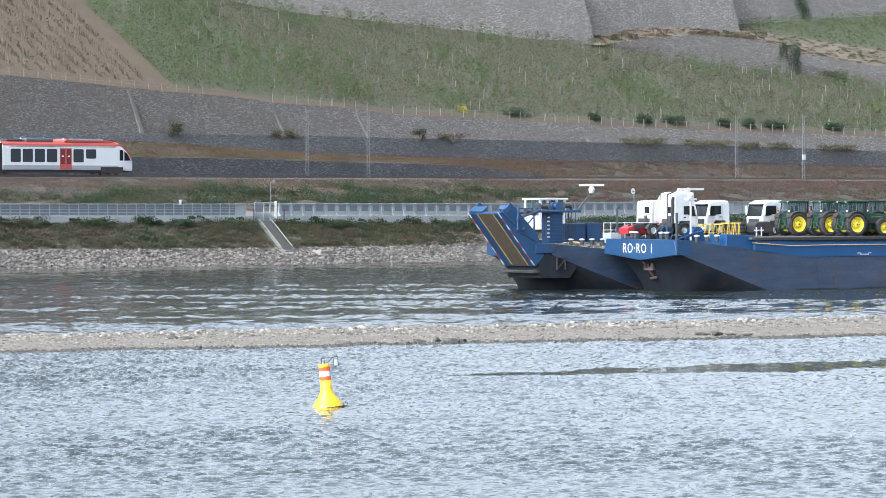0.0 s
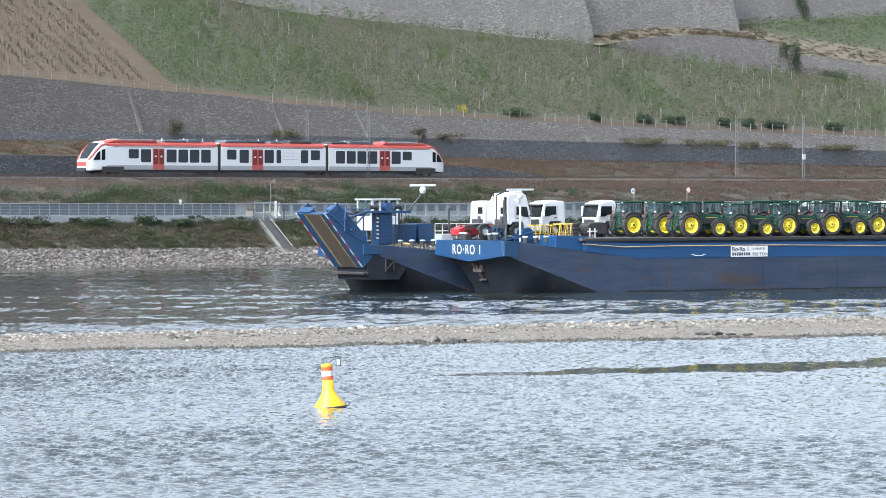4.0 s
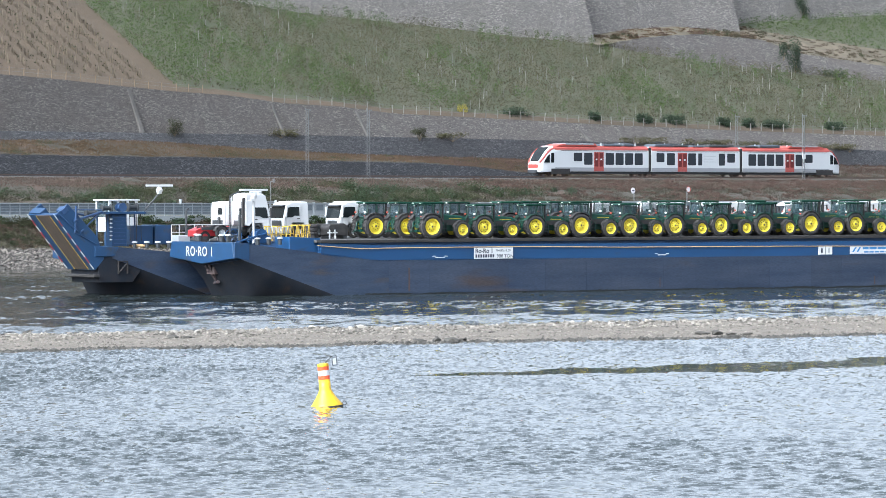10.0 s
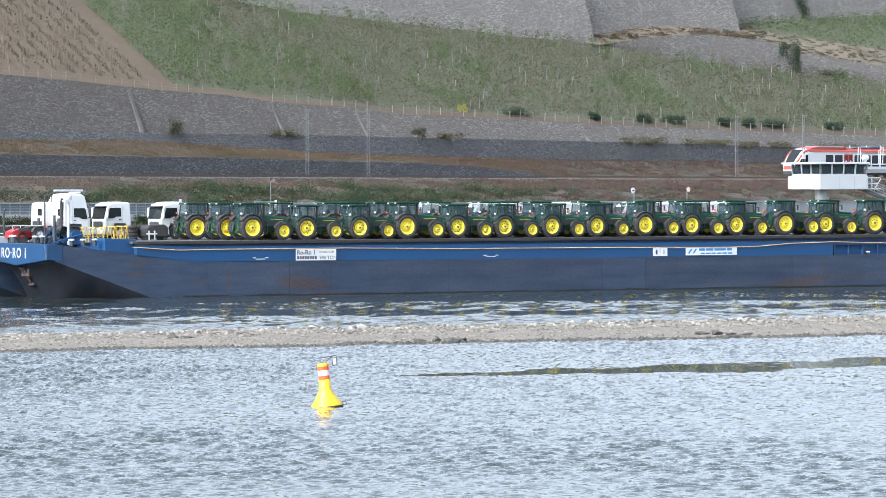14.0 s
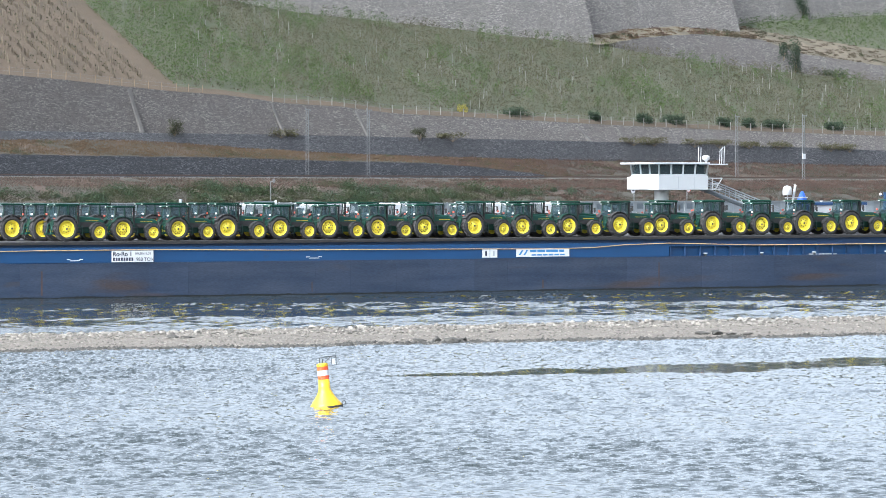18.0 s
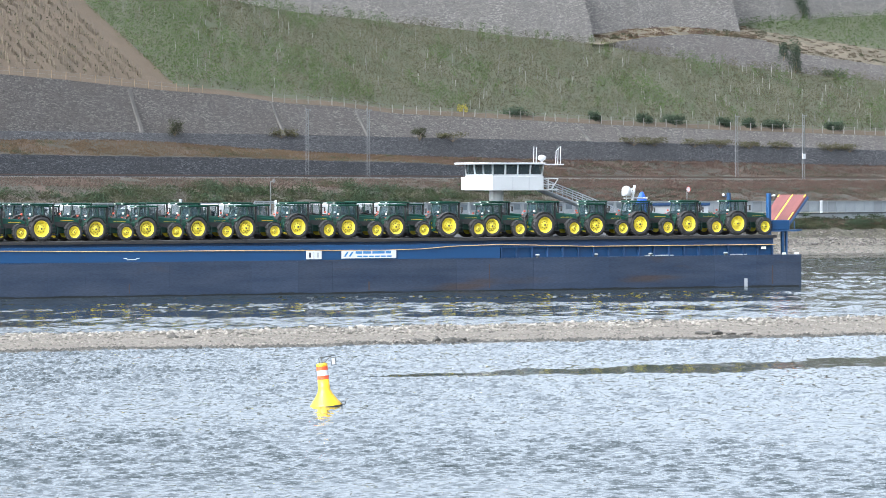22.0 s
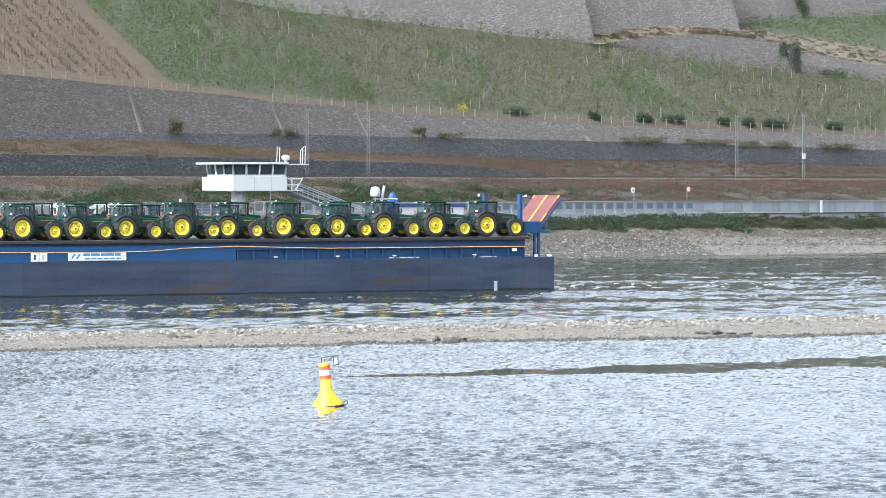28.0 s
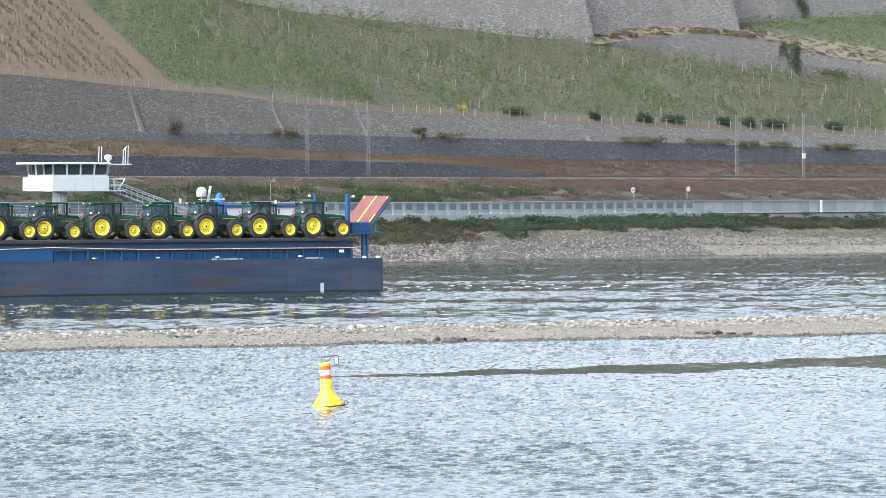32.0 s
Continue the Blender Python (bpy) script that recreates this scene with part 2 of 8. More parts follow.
M_TRAIN_GREY = mat("train_grey", (0.30, 0.31, 0.33), 0.45, grain=0.04)
M_TRAIN_ROOF = mat("train_roof", (0.085, 0.10, 0.12), 0.5, grain=0.06)
M_DOORGLASS = glass_mat("tinted_door_glass", (0.16, 0.035, 0.035), 0.1)
M_TRAIN_GLASS = glass_mat("train_glass", (0.040, 0.046, 0.056), 0.08)
M_WHITE = mat("white_paint", (0.51, 0.52, 0.53), 0.35, grain=0.03, second=(0.47, 0.48, 0.49), scale=0.7)
M_GREY = mat("grey_paint", (0.36, 0.38, 0.40), 0.5, grain=0.04)
M_RED = mat("red_paint", (0.31, 0.022, 0.026), 0.4, grain=0.05)
M_ORANGE = mat("orange_red_paint", (0.44, 0.085, 0.05), 0.4, grain=0.04)
M_YELLOW = mat("yellow_paint", (0.85, 0.55, 0.02), 0.4, grain=0.04)
M_RIM = mat("yellow_rim", (0.78, 0.645, 0.055), 0.4, grain=0.05)
M_GREEN = mat("green_paint", (0.007, 0.052, 0.036), 0.42, grain=0.04, rand=0.1, spec=0.35)
M_GREEN_R = mat("green_roof", (0.003, 0.034, 0.021), 0.55, grain=0.05, rand=0.15, spec=0.2)
M_GREEN_D = mat("green_chassis", (0.004, 0.028, 0.017), 0.5, grain=0.06)
M_RAMP = mat("ramp_planks", (0.075, 0.052, 0.035), 0.85, second=(0.042, 0.032, 0.024), scale=2.2, amount=0.35, stretch=(0.3, 2.5, 0.3), grain=0.2)
M_RAMP_R = mat("red_ramp_deck", (0.165, 0.068, 0.066), 0.85, second=(0.115, 0.05, 0.05), scale=1.0, grain=0.1, spec=0.2)
M_GLASS = glass_mat("dark_glass", (0.012, 0.016, 0.018), 0.06)
M_GLASS.node_tree.nodes["Principled BSDF"].inputs["IOR"].default_value = 1.36
M_CABGLASS = clear_mat("cab_glass", (0.045, 0.080, 0.092), 0.40)
M_LAMP = mat("lamp_lens", (0.75, 0.74, 0.70), 0.2, grain=0)
M_REDLAMP = mat("red_lens", (0.5, 0.06, 0.03), 0.3, grain=0)
M_SIGN = mat("sign_white", (0.640, 0.648, 0.656), 0.5, grain=0.02)
M_TEXT = mat("sign_dark", (0.03, 0.035, 0.06), 0.5, grain=0)
M_SIGNBLUE = mat("sign_blue", (0.05, 0.20, 0.45), 0.5, grain=0)
M_TRESTLE = mat("ochre_steel", (0.52, 0.36, 0.05), 0.5, grain=0.08)
M_TARP = mat("blue_tarp", (0.02, 0.085, 0.40), 0.6, grain=0.08)
M_ROPE = mat("rope", (0.50, 0.33, 0.16), 0.9, grain=0.1)
M_FOAM = mat("foam", (0.75, 0.78, 0.80), 0.9, island=0.15)
M_INT = mat("dark_interior", (0.03, 0.03, 0.03), 0.9, grain=0.05)

# ---- helpers for building ----


def part(name, bm, material, parent=None, label="", smooth=False, m=None):
    me = bpy.data.meshes.new(name)
    bm.to_mesh(me)
    bm.free()
    me.materials.append(material)
    if smooth:
        for f in me.polygons:
            f.use_smooth = True
    ob = new(name, me)
    if parent:
        ob.parent = parent
    if m is not None:
        ob.matrix_basis = m
    if label:
        tagged(ob, label)
    return ob


def soup(name, verts, faces, material, parent=None, smooth=False):
    me = bpy.data.meshes.new(name)
    me.from_pydata([tuple(v) for v in verts], [], [tuple(f) for f in faces])
    me.materials.append(material)
    if smooth:
        for f in me.polygons:
            f.use_smooth = True
    ob = new(name, me)
    if parent:
        ob.parent = parent
    return ob


def share(ob, name, parent, m):
    o = new(name, ob.data)
    o.parent = parent
    o.matrix_basis = m
    return o


def thing(name, label, category, group="", kind="", m=None):
    ob = tagged(new(name), label, category, group, kind)
    if m is not None:
        ob.matrix_basis = m
    return ob


def box(bm, x0, x1, y0, y1, z0, z1, bevel=0.0, m=None):
    g = bmesh.ops.create_cube(bm, size=1)["verts"]
    for v in g:
        v.co = Vector(((x0 + x1) / 2 + v.co.x * (x1 - x0), (y0 + y1) / 2 + v.co.y * (y1 - y0), (z0 + z1) / 2 + v.co.z * (z1 - z0)))
    if bevel:
        edges = list({e for v in g for e in v.link_edges})
        g = bmesh.ops.bevel(bm, geom=edges, offset=bevel, segments=1, affect="EDGES")["verts"]
    if m is not None:
        bmesh.ops.transform(bm, matrix=m, verts=g)
    return bm


def prism(bm, pts, y0, y1, axis="y", bevel=0.0):
    """A polygon in the plane across the axis, extruded from y0 to y1."""
    def co(a, b, c):
        return {"y": (a, c, b), "x": (c, a, b), "z": (a, b, c)}[axis]
    lo = [bm.verts.new(co(a, b, y0)) for a, b in pts]
    hi = [bm.verts.new(co(a, b, y1)) for a, b in pts]
    fs = [bm.faces.new(lo), bm.faces.new(hi)]
    k = len(pts)
    for i in range(k):
        fs.append(bm.faces.new((lo[i], lo[(i + 1) % k], hi[(i + 1) % k], hi[i])))
    bmesh.ops.recalc_face_normals(bm, faces=fs)
    if bevel:
        bmesh.ops.bevel(bm, geom=list({e for f in fs for e in f.edges}), offset=bevel, segments=1, affect="EDGES")
    return bm


def tube(bm, a, b, r, seg=6, r2=None):
    a, b = Vector(a), Vector(b)
    d = b - a
    m = Matrix.Translation((a + b) / 2) @ d.to_track_quat("Z", "Y").to_matrix().to_4x4()
    bmesh.ops.create_cone(bm, cap_ends=True, segments=seg, radius1=r, radius2=r if r2 is None else r2, depth=d.length, matrix=m)
    return bm


def lathe(bm, prof, seg=20, axis="y", centre=(0, 0, 0), caps=True):
    """Turns a profile of (radius, along) about an axis; without caps the profile closes on itself as a ring."""
    rings = []
    for r, h in prof:
        ring = []
        for i in range(seg):
            a = 2 * math.pi * i / seg
            u, v = r * math.cos(a), r * math.sin(a)
            c = (u, h, v) if axis == "y" else (u, v, h) if axis == "z" else (h, u, v)
            ring.append(bm.verts.new(Vector(c) + Vector(centre)))
        rings.append(ring)
    fs = []
    for p, q in zip(rings, rings[1:] if caps else rings[1:] + rings[:1]):
        for i in range(seg):
            fs.append(bm.faces.new((p[i], p[(i + 1) % seg], q[(i + 1) % seg], q[i])))
    if caps:
        fs.append(bm.faces.new(rings[0]))
        fs.append(bm.faces.new(rings[-1]))
    bmesh.ops.recalc_face_normals(bm, faces=fs)
    return bm


def B():
    return bmesh.new()


def letters(text, size, material, parent, m, name="lettering", bold=0.0, gap=1.0):
    """A line of writing: every letter a mesh of its own under the line."""
    cu = bpy.data.curves.new(name, "FONT")
    cu.body, cu.size, cu.extrude, cu.offset, cu.space_character = text, size, 0.004, bold, gap
    tmp = bpy.data.objects.new("tmp", cu)
    scene.collection.objects.link(tmp)
    me = bpy.data.meshes.new_from_object(tmp.evaluated_get(bpy.context.evaluated_depsgraph_get()))
    bpy.data.objects.remove(tmp)
    # islands that overlap along the line belong to one letter
    faces = [[me.vertices[i].co.copy() for i in f.vertices] for f in me.polygons]
    spans = []
    for f in sorted(faces, key=lambda q: min(v.x for v in q)):
        lo, hi = min(v.x for v in f), max(v.x for v in f)
        if spans and lo < spans[-1][1] - 1e-5:
            spans[-1][1] = max(hi, spans[-1][1])
            spans[-1][2].append(f)
        else:
            spans.append([lo, hi, [f]])
    for lo, hi, fs in spans:
        bm = B()
        for f in fs:
            bm.faces.new([bm.verts.new(v) for v in f])
        bmesh.ops.remove_doubles(bm, verts=bm.verts, dist=1e-5)
        part("letter", bm, material, parent, m=m)


def curve(pts):
    xs, ys = [p[0] for p in pts], [p[1] for p in pts]
    return lambda s: float(np.interp(s, xs, ys))


RNG = np.random.default_rng(7)
# ---- the river, its bed and the gravel bar ----
BANK = Matrix.Rotation(radians(43.7), 4, "Z")


def sheet(name, x0, x1, y0, y1, z, material, label, category, m=None, kind="structure"):
    bm = B()
    nx = 8
    rows = [[bm.verts.new((x0 + (x1 - x0) * i / nx, y0 + (y1 - y0) * j / nx, z)) for i in range(nx + 1)] for j in range(nx + 1)]
    for j in range(nx):
        for i in range(nx):
            bm.faces.new((rows[j][i], rows[j][i + 1], rows[j + 1][i + 1], rows[j + 1][i]))
    ob = part(name, bm, material, m=m)
    return tagged(ob, label, category, kind=kind)


ground = sheet("ground", -2400, 2400, -2400, 2400, -4.0, M_BED, "brown river bed and valley floor under the water", "ground")


def wave_sheet(name, left, right, nx, y0, y1, ny, lengths, count, slope, calm, material, label, seed, spread=55):
    """River surface as real waves: a fan of a grid along the flow, a sum of short-crested ripples, stilled where calm() says so."""
    r = np.random.default_rng(seed)
    U, V = np.meshgrid(np.linspace(0, 1, nx), np.linspace(0, 1, ny))
    Y = y0 * (y1 / y0) ** V
    lo, hi = -0.0884 * Y - left, 0.097 * Y + right
    X = lo + (hi - lo) * U
    Y = Y + 0.5 * X
    Z = np.zeros_like(X)
    for i in range(count):
        lam = lengths[0] * (lengths[1] / lengths[0]) ** r.random()
        a = radians(78 + r.normal() * spread)
        k = 2 * math.pi / lam
        ph = r.uniform(0, 6.28)
        Z += slope * math.sqrt(2.0 / count) / k * np.sin(k * (math.cos(a) * X + math.sin(a) * Y) + ph + 0.6 * np.sin(0.13 * X + 0.09 * Y + ph * 3))
    # peaked crests over flat troughs
    h = Z / Z.std()
    Z = Z.std() * (np.exp(0.25 * np.clip(h, -3, 2.6)) - 1.03) / 0.25
    still = calm(X, Y)
    Z *= still
    edge = np.minimum(np.minimum(X - lo, hi - X), 3.0) / 3.0
    Z *= np.clip(edge, 0, 1)
    v = np.stack([X, Y, Z], -1).reshape(-1, 3)
    # wide flat rim that carries the river on beyond the ripples
    far = 900.0
    base = len(v)
    rim = []
    for side, xs in ((-1, lo[:, 0]), (1, hi[:, 0])):
        for x, y in ((xs[0], y0), (xs[0] + side * far, y0), (xs[-1] + side * far, y1), (xs[-1], y1)):
            rim.append((x, y + 0.5 * x, 0))
    i0 = (np.arange(ny - 1)[:, None] * nx + np.arange(nx - 1)[None, :]).reshape(-1)
    f = np.stack([i0, i0 + 1, i0 + nx + 1, i0 + nx], -1)
    f = np.concatenate([f, np.array([[0, 1, 2, 3], [4, 5, 6, 7]]) + base])
    v = np.concatenate([v, np.array(rim)])
    me = bpy.data.meshes.new(name)
    me.vertices.add(len(v))
    me.vertices.foreach_set("co", v.astype(np.float32).ravel())
    me.loops.add(f.size)
    me.loops.foreach_set("vertex_index", f.astype(np.int32).ravel())
    me.polygons.add(len(f))
    me.polygons.foreach_set("loop_start", np.arange(0, f.size, 4, dtype=np.int32))
    me.polygons.foreach_set("use_smooth", np.ones(len(f), dtype=bool))
    me.update(calc_edges=True)
    me.materials.append(material)
    me.attributes.new("ripple", "FLOAT", "POINT").data.foreach_set("value", np.concatenate([np.clip(still.ravel() * 0.6, 0, 1), np.full(8, 0.5)]).astype(np.float32))
    return tagged(new(name, me), label, "water", kind="structure")


def patches(X, Y, sx, sy, seed, n=14):
    """Soft random patches between 0 and 1."""
    r = np.random.default_rng(seed)
    q = np.zeros_like(X)
    for i in range(n):
        a, c, p = r.normal() / sx, r.normal() / sy, r.uniform(0, 6.28)
        q += np.sin(a * X + c * Y + p)
    return np.clip(0.5 + q / math.sqrt(n) * 0.5, 0, 1)


def near_calm(X, Y):
    # a slack tongue reaches in along the bar; wind patches elsewhere
    t = X + 0.4
    mid = 229.5 + 0.47 * t + 0.006 * np.abs(t) * t
    half = 6.5 * np.clip(t / 22.0, 0, 1) ** 0.65
    d = (Y - mid) / np.maximum(half, 0.01) + 0.55 * (patches(X, Y, 1.5, 2.5, 5) - 0.5)
    tongue = np.clip((np.abs(d) - 0.8) * 3.0, 0, 1)
    fine = np.clip((Y - mid - half - 1.0) / 4.0, 0, 1)
    k = (0.72 + 0.6 * patches(X, Y, 11, 5, 3)) * (1 + 0.3 * fine) * (1.75 - 0.72 * np.clip((X + 20) / 42.0, 0, 1))
    return np.where(t > 0, 0.22 + 0.78 * tongue, 1.0) * k


def main_calm(X, Y):
    k = 0.42 + 0.95 * patches(X, Y, 22, 5.0, 8) ** 1.5
    return k * np.clip((560 - Y + 0.9 * X) / 160.0, 0.7, 1.0)


near_channel = wave_sheet("water", 4, 10, 540, 131, 281, 860, (0.27, 0.85), 150, 0.145, near_calm, M_WATER_NEAR, "pale blue wind-rippled river water in the near channel", 21, 25)
main_channel = wave_sheet("water", 4, 30, 420, 281, 580, 600, (0.8, 1.8), 120, 0.12, main_calm, M_WATER_MAIN, "grey-green flowing river water in the main channel", 22, 20)
near_shore = sheet("water", -260, 300, 5, 130, -0.35, M_WATER_NEAR, "river water along the near quay", "water")


def loft(name, low, high, s0, s1, ns, nt, material, label, category, bump=0.0, size=2.0, m=BANK, kind="structure", smooth=True):
    """A strip between two lines, each a function of s giving (n, z), roughened by noise."""
    verts, faces = [], []
    for i in range(ns + 1):
        s = s0 + (s1 - s0) * i / ns
        (n0, z0), (n1, z1) = low(s), high(s)
        for j in range(nt + 1):
            k = j / nt
            v = Vector((s, n0 + (n1 - n0) * k, z0 + (z1 - z0) * k))
            if bump and 0 < j < nt:
                d = noise.fractal(v / size, 1.0, 2.0, 3) * bump
                v.z += d
            verts.append(v)
    for i in range(ns):
        for j in range(nt):
            a = i * (nt + 1) + j
            faces.append((a, a + nt + 1, a + nt + 2, a + 1))
    ob = soup(name, verts, faces, material, smooth=smooth)
    if m is not None:
        ob.matrix_basis = m
    return tagged(ob, label, category, kind=kind)


def at(n, z):
    return lambda s: (n(s) if callable(n) else n, z(s) if callable(z) else z)


# lines along the far bank: s runs along the river, n away from it
S0, S1 = 120.0, 900.0
z_riprap = curve([(317, 1.9), (340, 1.65), (374, 1.6), (392, 1.9), (414, 2.3), (459, 1.6)])
z_foot = curve([(321, 4.6), (353, 4.55), (379, 4.2), (407, 4.1), (431, 4.3), (465, 3.9)])
z_wall = curve([(321, 6.76), (353, 6.6), (387, 6.45), (417, 6.5), (465, 6.3)])
z_base = curve([(321, 5.42), (353, 5.2), (387, 5.0), (417, 5.0), (465, 4.75)])
z_hedge = curve([(329, 6.2), (396, 6.0), (476, 5.7)])
z_shoulder = curve([(344, 9.45), (414, 9.12), (498, 8.8)])
z_rail = curve([(348, 9.93), (420, 9.62), (497, 9.29), (800, 8.1)])
z_black = curve([(353, 12.25), (370, 12.05), (388, 11.9), (407, 11.45), (422, 11.25), (432, 10.7), (444, 9.7)])
z_dfoot = curve([(359, 13.95), (376, 14.0), (385, 13.7), (399, 12.95), (414, 12.35), (429, 12.0), (454, 11.6), (476, 11.5), (505, 11.0), (519, 10.85)])
z_dtop = curve([(359, 15.1), (404, 14.85), (444, 14.4), (477, 13.95), (500, 13.55), (520, 13.1)])
z_big = curve([(362, 21.95), (371, 21.45), (380, 20.8), (389, 20.2), (398, 19.8), (408, 18.85), (417, 18.55), (427, 17.7), (448, 17.1), (469, 16.4), (492, 15.85), (524, 15.2)])
SLOPE = 0.62


def on_hill(s, n):
    return z_big(s) + SLOPE * (n - 456.0)


n_vtop = curve([(380, 486), (420, 479.5), (434, 478.2), (460, 477), (468, 476.4), (485, 475.5), (489, 474.6), (499, 473.1), (509, 472), (520, 471), (539, 469.5), (600, 466)])

riprap = loft("bank_stones_base", at(388, -1.2), at(399, z_riprap), S0, 420, 300, 8, M_GRAVEL_BANK, "stony river bank of pale rubble", "bank", 0.1, 1.5)
beach = loft("bank_beach", at(388, -1.2), at(399, z_riprap), 420, S1, 240, 8, M_GRAVEL, "pale gravel beach below the bank", "bank", 0.1, 1.5)
bank = loft("bank_slope", at(399, z_riprap), at(405, z_foot), S0, S1, 390, 6, M_EARTH, "overgrown earth slope above the stones", "bank", 0.3, 2.0)
road = loft("road", at(405.4, lambda s: z_hedge(s) - 0.5), at(414, lambda s: z_hedge(s) - 0.45), S0, S1, 60, 2, M_ASPHALT, "grey asphalt road behind the river wall", "road")
embank = loft("embankment", at(414, lambda s: z_hedge(s) - 0.45), at(433, z_shoulder), S0, S1, 320, 12, M_DRYGRASS, "dry grassy railway embankment with brown scrub", "embankment", 0.5, 3.0)
bed = loft("track_bed", at(433, z_shoulder), at(445, lambda s: z_rail(s) - 0.25), S0, S1, 120, 3, M_BALLAST, "dark stone ballast under the railway tracks", "track bed", 0.05, 1.0)


def wall_strip(name, n0, n1, low, top, s0, s1, material, label, thick=0.8, step=1.5, rough=0.06):
    """A battered stone wall with a coping, a solid body between two lines."""
    bm = B()
    k = int((s1 - s0) / step)
    secs = []
    for i in range(k + 1):
        s = s0 + (s1 - s0) * i / k
        a, b = low(s) - 0.5, top(s)
        w = noise.noise((s * 0.7, n0, 0)) * rough
        secs.append([bm.verts.new(p) for p in ((s, n0 + w, a), (s, (n0 + n1) / 2 + noise.noise((s, 9, n0)) * rough, (a + b) / 2), (s, n1, b + w), (s, n1 + thick, b + w), (s, n1 + thick, a))])
    for p, q in zip(secs, secs[1:]):
        for j in range(4):
            bm.faces.new((p[j], q[j], q[j + 1], p[j + 1]))
    bmesh.ops.recalc_face_normals(bm, faces=bm.faces)
    return tagged(part(name, bm, material, m=BANK), label, "wall", kind="structure")


black_wall = wall_strip("wall_1", 445, 445.4, lambda s: z_rail(s) - 0.3, z_black, S0, 444, M_WALL_BLACK, "blackish dry-stone retaining wall beside the railway")
terrace = loft("terrace", lambda s: (445.4 if s < 444 else 445.0, max(z_black(s) if s < 444 else 0, z_rail(s) - 0.25)), at(452, z_dfoot), S0, S1, 390, 6, M_DRYGRASS, "narrow terrace of russet and dry grass", "terrace", 0.3, 2.0)
dark_wall = wall_strip("wall_2", 452, 452.4, z_dfoot, z_dtop, S0, S1, M_WALL_DARK, "dark grey stone retaining wall above the terrace")
big_wall = wall_strip("wall_3", 452.9, 455.6, z_dtop, z_big, S0, S1, M_WALL_BIG, "tall weathered slate retaining wall below the vineyard", thick=0.5)
brown_field = loft("vineyard_ground", lambda s: (456.0, z_big(s)), lambda s: (520.0, on_hill(s, 520)), S0, 391.0, 130, 40, M_SOIL_BROWN, "bare sandy-brown vineyard soil", "ground", 0.25, 2.0)
green_field = loft("vineyard_ground", lambda s: (456.0, z_big(s)), lambda s: (n_vtop(s), on_hill(s, n_vtop(s))), 391.0, 600, 150, 16, M_SOIL_GREEN, "weedy green-brown vineyard soil", "ground", 0.25, 2.0)
far_field = loft("vineyard_ground", lambda s: (456.0, z_big(s)), lambda s: (520.0, on_hill(s, 520)), 600, S1, 40, 12, M_SOIL_GREEN, "weedy vineyard slope", "ground", 0.3, 3.0)

wall_path = loft("path", lambda s: (455.95, z_big(s) + 0.03), lambda s: (457.0, on_hill(s, 457.0) + 0.10), 391.0, 560, 120, 2, M_SOIL_BROWN, "dry sandy path along the top of the tall wall", "path", 0.05, 1.0)

# upper terrace walls and the path between them
def z_vtop(s):
    return on_hill(s, n_vtop(s))


n_path = curve([(485, 475.9), (506, 478.0), (520, 477.5), (526, 475.6), (544, 473.4), (600, 470)])
z_path = curve([(485, 28.4), (495, 29.6), (506, 30.3), (520, 29.7), (526, 27.8), (544, 26.0), (600, 22)])


w_path = curve([(483, 2.7), (512, 2.7), (521, 5.4), (545, 4.4), (600, 3.2)])


def path_top(s):
    if s < 515:
        return (n_path(s) + w_path(s), z_path(s) + 0.95)
    n1, z1 = upper_foot(s)
    w = min(w_path(s), n1 - n_path(s) - 0.05)
    return (n_path(s) + w, z_path(s) + 0.15 + (z1 - z_path(s) - 0.15) * w / (n1 - n_path(s)))


def sloped_wall(name, lo, hi, s0, s1, material, label):
    """A leaning wall face between two (n, z) lines with a body behind it."""
    bm = B()
    k = int((s1 - s0) / 1.2)
    secs = []
    for i in range(k + 1):
        s = s0 + (s1 - s0) * i / k
        (na, za), (nb, zb) = lo(s), hi(s)
        w = noise.noise((s * 0.8, na, 3)) * 0.12
        secs.append([bm.verts.new(p) for p in ((s, na, za - 0.4), (s, (na + nb) / 2 + w, (za + zb) / 2), (s, nb, zb + w), (s, nb + 0.7, zb + w), (s, nb + 0.7, za - 0.4))])
    for p, q in zip(secs, secs[1:]):
        for j in range(4):
            bm.faces.new((p[j], q[j], q[j + 1], p[j + 1]))
    bmesh.ops.recalc_face_normals(bm, faces=bm.faces)
    return tagged(part(name, bm, material, m=BANK), label, "wall", kind="structure")


def upper_foot(s):
    if s < 485:
        return (n_vtop(s) + 0.1, z_vtop(s))
    if s < 520:
        return (n_path(s) + 2.6, z_path(s) + 0.9)
    k = min(1.0, (s - 520) / 40)
    return (483.0 + 4 * k, 31.9 + 2.4 * k)


upper_wall = sloped_wall("wall_5", upper_foot, lambda s: (upper_foot(s)[0] + 3.2, upper_foot(s)[1] + 9.0), 405, 640, M_WALL_TOP, "high pale stone terrace wall across the upper slope")
lower_terrace_wall = sloped_wall("wall_6", lambda s: (n_vtop(s) + 0.1, z_vtop(s)), lambda s: (max(n_path(s) - 1.0, n_vtop(s) + 0.4), max(z_path(s) - 0.25, z_vtop(s) + 0.1)), 485, 600, M_WALL_BIG, "pale stone terrace wall under the vineyard path")
path = loft("path", lambda s: (n_path(s) - 1.0, z_path(s) - 0.3), path_top, 483, 600, 90, 2, M_PATH, "dry grassy vineyard path along the terrace wall", "path", 0.1, 1.0)
